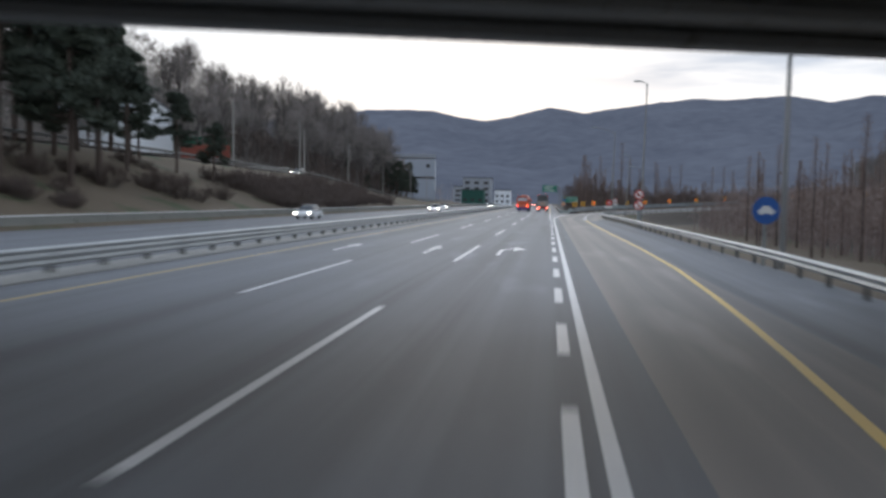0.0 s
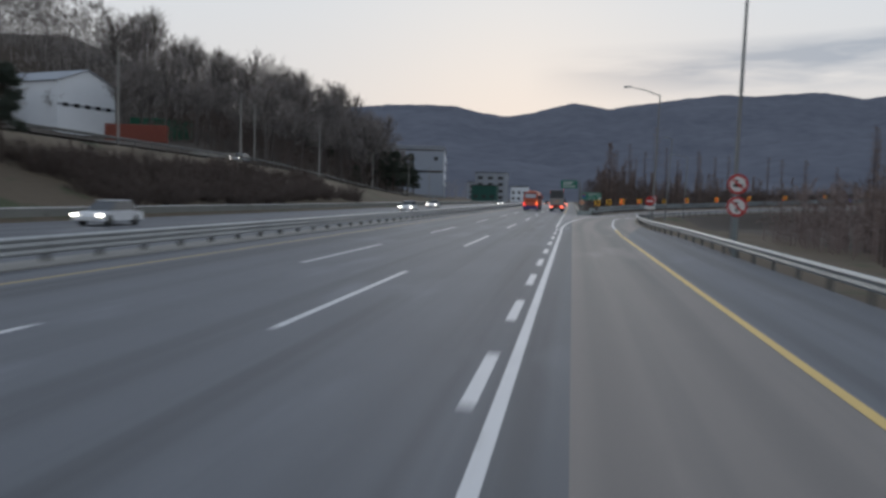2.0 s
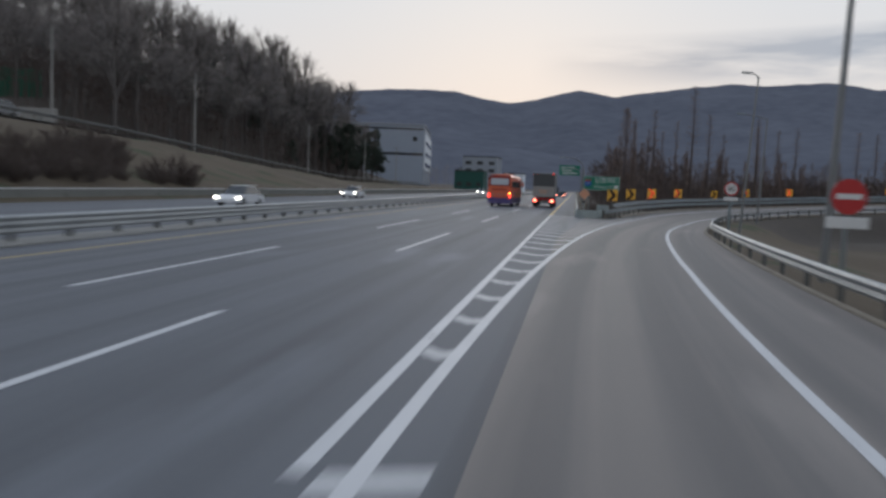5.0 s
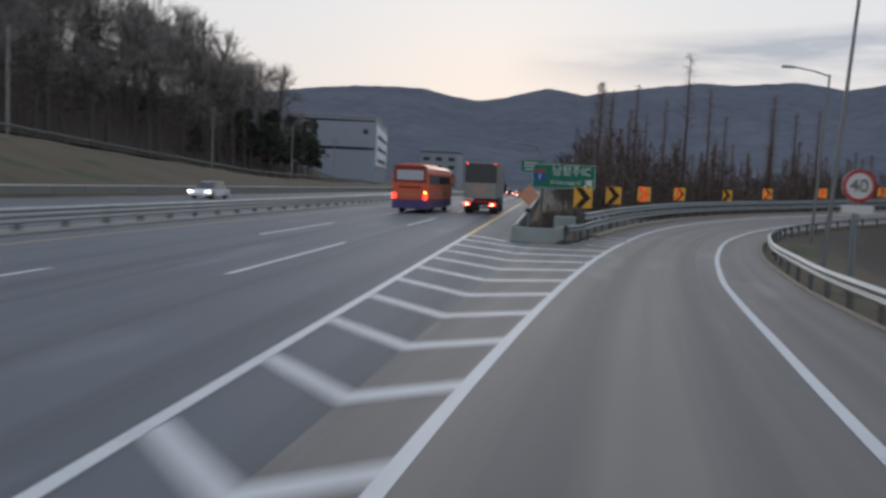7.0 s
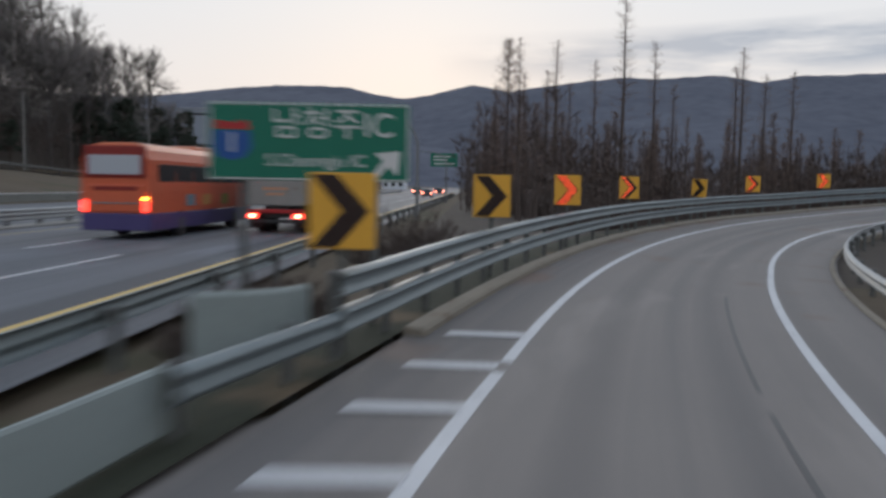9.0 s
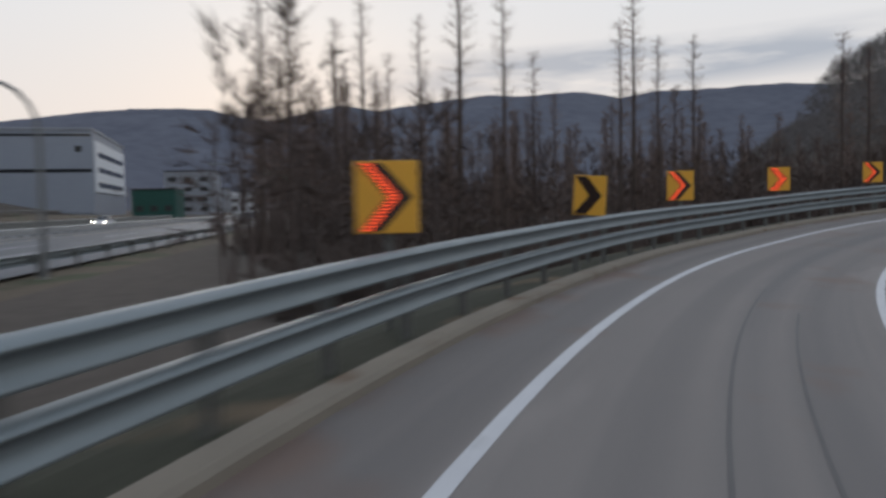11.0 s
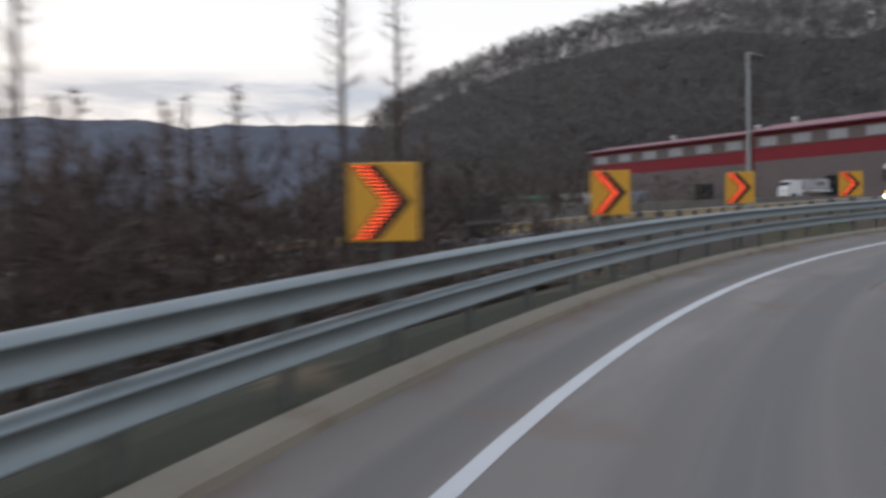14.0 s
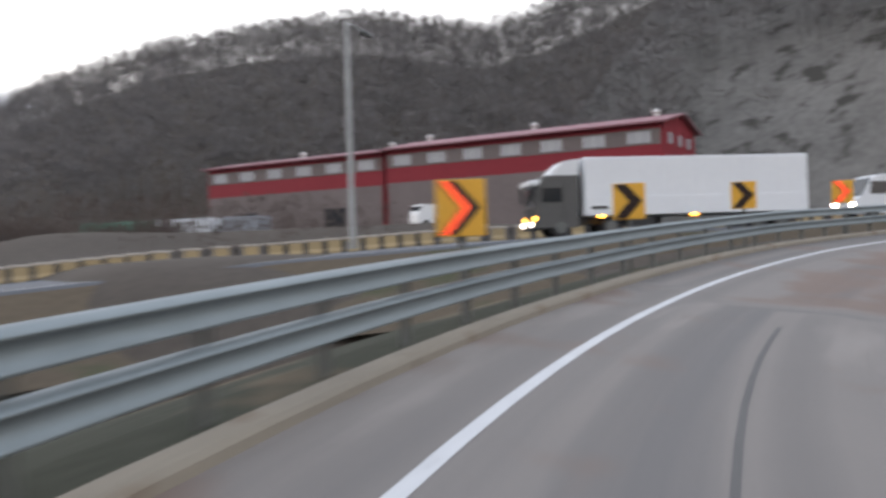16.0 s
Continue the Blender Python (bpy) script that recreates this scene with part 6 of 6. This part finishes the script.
def bare_tree(seed, height, label, spread=0.32):
    """A leafless broadleaf tree: limbs that end on a rounded crown of fine twigs."""
    rng = random.Random(seed)
    root = empty("bare_tree", pose(0, 0, 0), label, "tree", "bare trees")
    bm = bmesh.new()
    lean = [(rng.uniform(-0.3, 0.3) * k / 3, rng.uniform(-0.3, 0.3) * k / 3, height * q) for k, q in enumerate((-0.06, 0.25, 0.5, 0.75))]
    r = height * 0.013
    tube(bm, lean, [r * 1.3, r, r * 0.75, r * 0.4], 7)
    part("trunk", bm, BARK, root)
    spec, tv, tf = [], [], []
    mid = Vector((0, 0, height * 0.66))
    lumps = [way_of(rng.uniform(0, 6.28), rng.uniform(-0.4, 1.5)) for _ in range(7)]
    for k in range(26):
        q = rng.uniform(0.28, 0.74)
        base = Vector(lean[1]).lerp(Vector(lean[3]), (q - 0.25) / 0.5)
        d = way_of(rng.uniform(0, 6.28), rng.uniform(-0.3, 1.5))
        swell = 0.72 + 0.28 * max(d.dot(g) for g in lumps)
        out = Vector((d.x * spread * height, d.y * spread * height, d.z * 0.34 * height)) * swell
        tip = mid + out * 0.72
        way = tip - base
        ln = way.length
        way.normalize()
        spec.append((base, way, ln, r * 0.42))
        for j in range(7):
            b2 = base + way * ln * rng.uniform(0.45, 0.98)
            d2 = (d + way_of(rng.uniform(0, 6.28), rng.uniform(-0.4, 1.2)) * 0.85).normalized()
            l2 = height * rng.uniform(0.07, 0.12)
            spec.append((b2, d2, l2, r * 0.16))
            for h in (0.4, 0.75, 1.0):
                slivers(rng, tv, tf, b2 + d2 * l2 * h, d2, 9, height * 0.045, 1.0, 0.004 + height * 0.0004)
    v, f = limb_mesh(rng, spec)
    as_part("branchwork", v, f, BARK, root)
    as_part("crown", tv, tf, TWIG, root)
    return root


def redwood(seed, height, label, full=1.0, wide=0.085):
    """A leafless dawn redwood: one straight stem with a narrow cone of fine russet branches."""
    rng = random.Random(seed)
    root = empty("dawn_redwood", pose(0, 0, 0), label, "tree", "leafless dawn redwoods")
    bm = bmesh.new()
    r = height * 0.0082
    tube(bm, [(0, 0, -1.2), (0, 0, height * 0.3), (0.05, 0, height * 0.65), (0, 0, height)], [r * 1.5, r, r * 0.6, 0.02], 8)
    part("trunk", bm, BARK_RED, root)
    spec, tv, tf = [], [], []
    n = int(height * 10 * full)
    for k in range(n):
        q = 0.2 + 0.79 * (k / n)
        ln = height * (wide * (1 - q) ** 0.75 + 0.012) * rng.uniform(0.5, 1.15)
        d = way_of(rng.uniform(0, 6.28), rng.uniform(0.15, 0.7))
        base = Vector((0, 0, q * height))
        spec.append((base, d, ln, 0.0035 + 0.004 * (1 - q)))
        for h in (0.3, 0.6, 0.95):
            slivers(rng, tv, tf, base + d * ln * h, d, 11, height * 0.03, 1.0, 0.0034)
    v, f = limb_mesh(rng, spec)
    as_part("branchwork", v, f, TWIG_RED, root)
    as_part("crown", tv, tf, TWIG_RED, root)
    return root


def pine(seed, height, label):
    rng = random.Random(seed)
    root = empty("pine_tree", pose(0, 0, 0), label, "tree", "pines")
    bm = bmesh.new()
    r = height * 0.015
    tube(bm, [(0, 0, -0.8), (0.1, 0.05, height * 0.4), (0.25, -0.1, height * 0.92)], [r * 1.3, r, r * 0.4], 7)
    part("trunk", bm, BARK_RED, root)
    spec, nv, nf = [], [], []
    for k in range(38):
        q = rng.uniform(0.34, 0.97)
        ln = height * 0.3 * (1.12 - q) * rng.uniform(0.7, 1.2) + 0.5
        d = way_of(rng.uniform(0, 6.28), rng.uniform(-0.1, 0.4))
        base = Vector((0.1, 0, q * height))
        spec.append((base, d, ln, r * 0.3))
        for j in range(7):
            g = base + d * ln * rng.uniform(0.35, 1.05) + Vector((rng.uniform(-0.4, 0.4), rng.uniform(-0.4, 0.4), rng.uniform(-0.1, 0.3)))
            for _ in range(26):
                w = way_of(rng.uniform(0, 6.28), rng.uniform(-0.3, 1.3))
                o = w.cross(Vector((rng.uniform(-1, 1), rng.uniform(-1, 1), 0.3))).normalized() * 0.07
                p = g + w * 0.1
                n = len(nv)
                e = rng.uniform(0.35, 0.7) * (0.6 + height * 0.04)
                nv += [p - o, p + o, p + w * e]
                nf.append((n, n + 1, n + 2))
    v, f = limb_mesh(rng, spec)
    as_part("branchwork", v, f, BARK_RED, root)
    as_part("crown", nv, nf, NEEDLES, root)
    return root


def shrub(seed, wide, tall, label, material=None):
    rng = random.Random(seed)
    root = empty("shrub", pose(0, 0, 0), label, "shrub", "shrubs on the bank")
    tv, tf, spec = [], [], []
    for k in range(46):
        a, q = rng.uniform(0, 6.28), rng.random() ** 0.5
        base = Vector((math.cos(a) * q * wide * 0.16, math.sin(a) * q * wide * 0.16, -0.15))
        d = way_of(a, rng.uniform(0.5, 1.45))
        ln = tall * rng.uniform(0.65, 1.05) * (1 - 0.35 * q)
        spec.append((base, d, ln, 0.02))
        for h in (0.25, 0.45, 0.65, 0.85, 1.0):
            slivers(rng, tv, tf, base + d * ln * h, d, 11, tall * 0.2, 1.0, 0.012)
    v, f = limb_mesh(rng, spec)
    as_part("branchwork", v, f, BARK, root)
    as_part("crown", tv, tf, material or BUSH, root)
    return root


def plant(kinds, spots, rng, sink=0.1):
    """Sets the first of each kind down, then copies, at (x, y, scale)."""
    fresh = list(kinds)
    for n, (x, y, k) in enumerate(spots):
        z = gz(x, y) - sink
        m = Matrix.Translation((x, y, z)) @ Matrix.Rotation(rng.uniform(0, 6.28), 4, "Z")
        if fresh:
            ob = fresh.pop(0)
            ob.scale = (k, k, k)
            ob.matrix_basis = m @ Matrix.Scale(k, 4)
        else:
            ob = kinds[rng.randrange(len(kinds))]
            made = copy_thing(ob, m)
            made.matrix_basis = m @ Matrix.Scale(k, 4)


rng = random.Random(11)
bares = [bare_tree(20 + k, 13.0 + 1.5 * k, "tall leafless broadleaf tree with fine grey twigs on a slope") for k in range(6)]
spots = []
# wooded hill west of the motorway
for y in np.arange(205, 350, 7.4):
    for x in (-63, -69, -77, -86, -95):
        spots.append((x + rng.uniform(-2.5, 2.5), y + rng.uniform(-2.5, 2.5), rng.uniform(0.9, 1.28)))
for y in np.arange(60, 205, 8.5):
    for x in (-112, -122, -134):
        spots.append((x + rng.uniform(-3, 3), y + rng.uniform(-4, 4), rng.uniform(0.55, 0.82)))
for k in range(26):
    spots.append((rng.uniform(-128, -104), rng.uniform(236, 300), rng.uniform(0.85, 1.2)))
rng.shuffle(spots)
plant(bares, spots, rng)

pines = [pine(60 + k, 9.0 + 2.0 * k, "dark green pine with a bare lower trunk") for k in range(3)]
spots = [(-40.5, 94.5, 0.78), (-43, 90, 0.85), (-45, 83, 0.95), (-42, 77, 1.0), (-38.5, 66, 1.35), (-37.5, 60, 1.45), (-40, 55, 1.5), (-43, 63, 1.45), (-46, 71, 1.3), (-48, 78, 1.2), (-41, 70, 1.1), (-44, 49, 1.4), (-38, 47, 1.35), (-50, 88, 1.1), (-47, 58, 1.4), (-50, 66, 1.4), (-45, 53, 1.4), (-52, 74, 1.3), (-46, 87, 0.9),
         (-58, 322, 1.2), (-56, 332, 1.1), (-60, 341, 1.2), (-63, 335, 1.3), (-62, 350, 1.1), (-66, 328, 1.25), (-59, 310, 1.1), (-61, 300, 1.0), (-62, 313, 1.3), (-57, 302, 1.1), (18.5, 38, 0.8), (21, 43, 0.9)]
for k in range(16):
    spots.append((-62 - rng.uniform(0, 20), rng.uniform(215, 330), rng.uniform(0.7, 1.0)))
plant(pines, spots, rng)

def open_view(x, y):
    """The grassy ground between the motorway and the bend carries no trees."""
    return 178 < y < 300 and x < 12.5 - 0.15 * (y - 181)


full_reds = [redwood(84 + k, 14.5 - 2 * k, "leafless dawn redwood with a dense russet cone", 3.2, 0.19) for k in range(2)]
plant(full_reds, [(9.2, 231.0, 1.08), (12.4, 238.0, 0.9)], rng, 0.2)
reds = [redwood(90 + k, 10.6 + 1.2 * k, "tall narrow leafless dawn redwood with russet twigs") for k in range(5)]
spots = []
ramp_pts = np.stack([RX, RY], -1)
tries = 0
while len(spots) < 50 and tries < 9000:
    tries += 1
    x, y = rng.uniform(7, 56), rng.uniform(186, 285)
    d = np.hypot(RX - x, RY - y)
    i = int(d.argmin())
    off = (x - RX[i]) * math.cos(RH[i]) - (y - RY[i]) * math.sin(RH[i])
    other = min(math.hypot(x - a, y - b) for a, b in ((on_other(s, 3)[0].x, on_other(s, 3)[0].y) for s in range(0, int(OS[-1]), 6)))
    close = RS[i] > 108 and off > -11
    if open_view(x, y) or math.hypot(x - 12.5, y - 181) < 27 or off > -15 or d.min() > 66 or other < 9 or close and rng.random() < 0.8 or any(math.hypot(x - a, y - b) < 4.2 for a, b, _ in spots) or (x > 38 and rng.random() < 0.75):
        continue
    spots.append((x, y, rng.uniform(0.62, 0.9)))
# rows inside the loop, right of the exit lane
for k in range(64):
    spots.append((rng.uniform(21, 46), rng.uniform(58, 132), rng.uniform(0.6, 0.95)))
for k in range(50):
    x, y = rng.uniform(34, 95), rng.uniform(90, 200)
    d = np.hypot(RX - x, RY - y).min()
    if d > 24:
        spots.append((x, y, rng.uniform(0.55, 0.85)))
plant(reds, spots, rng, 0.2)
stand = [redwood(140 + k, 9.6 + 0.7 * k, "leafless dawn redwood with a full russet crown", 1.5, 0.14) for k in range(3)]
spots = []
while len(spots) < 84:
    x, y = rng.uniform(6, 52), rng.uniform(222, 264)
    other = min(math.hypot(x - a.x, y - a.y) for a in (on_other(s, 3)[0] for s in range(0, int(OS[-1]), 6)))
    if other > 8 and not open_view(x, y) and math.hypot(x - 46, y - 222) > 14:
        spots.append((x, y, rng.uniform(0.8, 1.12)))
plant(stand, spots, rng, 0.2)
# the tallest stems between the bend and the motorway
slim = redwood(97, 15.4, "very tall slim leafless dawn redwood", 0.75, 0.07)
slim.matrix_basis = pose(11.6, 247.0, gz(11.6, 247.0) - 0.2)
for x, y, top in ((13.6, 231.3, 15.5), (17.0, 231.1, 13.8), (19.1, 228.8, 19.0), (21.1, 225.5, 14.5), (28.7, 228.6, 13.0), (27.4, 222.7, 13.6), (32.6, 232.5, 12.8), (35.8, 234.4, 13.4), (43.4, 229.5, 12.6), (46.8, 232.0, 12.6), (15.4, 236.5, 12.5), (24.5, 233.0, 12.0)):
    k = (top - gz(x, y)) / 15.4
    copy_thing(slim, pose(x, y, gz(x, y) - 0.2, 0, 0, 37 * x)).scale = (k, k, k)

shrubs = [shrub(130 + k, 3.6 + 0.7 * k, 1.7 + 0.3 * k, "dense leafless dark shrub on the grassy bank") for k in range(4)]
spots = []
for y in np.arange(96, 172, 1.7):
    for x in (-33.0, -35.4, -38.0, -41.0):
        if rng.random() < (0.95 if y < 146 else 0.45):
            spots.append((x + rng.uniform(-0.9, 0.9) - (1 if y > 135 else 0), y + rng.uniform(-0.8, 0.8), rng.uniform(0.8, 1.25)))
for k in range(70):
    spots.append((rng.uniform(-46, -33.5), rng.uniform(14, 86), rng.uniform(0.5, 1.0)))
for s in np.arange(78, 140, 1.6):
    p = on_ramp(s, -rng.uniform(5.0, 9.5))
    if p.x > 3.4:
        spots.append((p.x, p.y, rng.uniform(0.45, 0.9)))
for k in range(9):
    spots.append((rng.uniform(2.6, 3.8), rng.uniform(166.5, 172), rng.uniform(0.35, 0.5)))
for k in range(60):
    spots.append((rng.uniform(8, 70), rng.uniform(195, 262), rng.uniform(0.8, 1.5)))
for k in range(30):
    spots.append((rng.uniform(95, 128), rng.uniform(285, 330), rng.uniform(0.8, 1.5)))


def clear_of_ramp(x, y):
    d = np.hypot(RX - x, RY - y)
    i = int(d.argmin())
    off = (x - RX[i]) * math.cos(RH[i]) - (y - RY[i]) * math.sin(RH[i])
    return off < -5.2 or off > 8.5 or d[i] > 9.5


spots = [q for q in spots if not (open_view(q[0], q[1]) and q[1] > 184) and (clear_of_ramp(q[0], q[1]) or q[1] < 172.5 and 2.5 < q[0] < 3.9) and min(math.hypot(q[0] - on_other(s, 3)[0].x, q[1] - on_other(s, 3)[0].y) for s in range(0, int(OS[-1]), 6)) > 7.5]
plant(shrubs, spots[:360], rng, 0.15)


# ---- far woods on the steep hill, too many to count ----
def wood(name, spots, seed, label, material, wide=0.04, mid=0.64, half=0.26, clumps=11, each=6, stem=0.014):
    rng = random.Random(seed)
    v, f = [], []
    for x, y, z, h in spots:
        spec = [(Vector((x, y, z - 1)), Vector((0, 0, 1)), h, h * stem)]
        sv, sf = limb_mesh(rng, spec)
        n = len(v)
        v += sv
        f += [tuple(i + n for i in q) for q in sf]
        for k in range(clumps):
            d = way_of(rng.uniform(0, 6.28), rng.uniform(-0.6, 1.5))
            at = Vector((x + d.x * h * 0.19, y + d.y * h * 0.19, z + h * (mid + half * d.z)))
            slivers(rng, v, f, at, d, each, h * 0.11, 0.9, wide)
    me = bpy.data.meshes.new(name)
    me.from_pydata([tuple(p) for p in v], [], f)
    me.materials.append(material)
    return tagged(new(name, me), label, "woods", kind="stuff")


spots = []
rng = random.Random(5)
cand = [(rng.uniform(20, 98), rng.uniform(96, 410)) for _ in range(9500)]
for az, r in cand:
    x, y = 60 + r * math.sin(radians(az)), 222 + r * math.cos(radians(az))
    if 126 < x < 150 and 240 < y < 318 or x < 70 and y < 300:
        continue
    spots.append((x, y, az, r))
arr = np.array(spots)
zz = ground_height(arr[:, 0], arr[:, 1])
keep = [(x, y, z, rng.uniform(10, 16)) for (x, y, az, r), z in zip(spots, zz) if z > 7 and not (az > 76 and z < 30 and rng.random() < 0.93)]
wood("hill_woods", keep[:6200], 3, "leafless grey-brown woods covering the steep hill, greyed for haze", TWIG_HILL, 0.06, clumps=14, each=7, stem=0.007)
spots = [(rng.uniform(-260, -112), rng.uniform(20, 200)) for _ in range(250)] + [(rng.uniform(-185, -101), rng.uniform(90, 232)) for _ in range(780)] + [(rng.uniform(-190, -98), rng.uniform(218, 350)) for _ in range(950)]
arr = np.array(spots)
zz = ground_height(arr[:, 0], arr[:, 1])
wood("hill_woods", [(x, y, z, rng.uniform(10, 15) * (0.68 if y < 225 else 1.0)) for (x, y), z in zip(spots, zz) if not (-127 < x < -82 and 178 < y < 222) and (y < 215 or x < 4 - 0.72 * (y - 135))], 4, "leafless woods on the hill west of the motorway", TWIG, 0.035, clumps=14, each=8, stem=0.008)
spots = [(rng.uniform(-120, 330), rng.uniform(420, 900)) for _ in range(700)]
arr = np.array(spots)
zz = ground_height(arr[:, 0], arr[:, 1])
wood("hill_woods", [(x, y, z, rng.uniform(9, 15)) for (x, y), z in zip(spots, zz) if not -62 < x < 12], 6, "far leafless woods on low ground beyond the junction", TWIG)
spots = []
for _ in range(2700):
    x, y = rng.uniform(5, 95), rng.uniform(196, 330)
    d = np.hypot(RX - x, RY - y)
    i = int(d.argmin())
    off = (x - RX[i]) * math.cos(RH[i]) - (y - RY[i]) * math.sin(RH[i])
    if not open_view(x, y) and off < -9 and (d[i] > 20 or x < 40) and min(math.hypot(x - a, y - b) for a, b in ((on_other(q, 3)[0].x, on_other(q, 3)[0].y) for q in range(30, int(OS[-1]), 5))) > 9 and not (x > 58 and y < 300):
        spots.append((x, y))
for _ in range(420):
    x, y = rng.uniform(36, 61), rng.uniform(226, 257)
    d = np.hypot(RX - x, RY - y).min()
    if d > 7.5 and (x - 53) < 0.48 * (y - 222) and min(math.hypot(x - a, y - b) for a, b in ((on_other(q, 3)[0].x, on_other(q, 3)[0].y) for q in range(30, int(OS[-1]), 5))) > 8.5:
        spots.append((x, y))
arr = np.array(spots)
zz = ground_height(arr[:, 0], arr[:, 1])
wood("scrub", [(x, y, z, rng.uniform(3.5, 8.5)) for (x, y), z in zip(spots, zz)], 8, "dense leafless brown scrub between the redwoods", THICKET, 0.032, 0.48, 0.46, each=7)
spots = []
for _ in range(1500):
    x, y = rng.uniform(25, 62), rng.uniform(62, 150)
    if np.hypot(RX - x, RY - y).min() > 17:
        spots.append((x, y))
arr = np.array(spots)
zz = ground_height(arr[:, 0], arr[:, 1])
wood("scrub", [(x, y, z, rng.uniform(3.0, 7.5)) for (x, y), z in zip(spots, zz)], 12, "dense leafless russet thicket inside the loop", LOOP_THICKET, 0.028, 0.48, 0.46)
spots = [(rng.uniform(-92, -59), rng.uniform(203, 352)) for _ in range(950)]
arr = np.array(spots)
zz = ground_height(arr[:, 0], arr[:, 1])
wood("scrub", [(x, y, z, rng.uniform(4.0, 9.5)) for (x, y), z in zip(spots, zz) if not (-66 < x < -60 and y < 210)], 9, "dark leafless understory on the wooded hillside", BUSH)
spots = []
while len(spots) < 420:
    x, y = rng.uniform(84, 127), rng.uniform(246, 322)
    other = min(math.hypot(x - a.x, y - a.y) for a in (on_other(s, 3)[0] for s in range(0, int(OS[-1]), 6)))
    if other > 7.5 and x - 84 > 0.25 * (246 - y) and not (x > 104 and y < 268):
        spots.append((x, y))
arr = np.array(spots)
zz = ground_height(arr[:, 0], arr[:, 1])
wood("scrub", [(x, y, z, rng.uniform(1.6, 3.6)) for (x, y), z in zip(spots, zz)], 15, "low leafless brown scrub before the works hall", BUSH, 0.028, 0.5, 0.46)
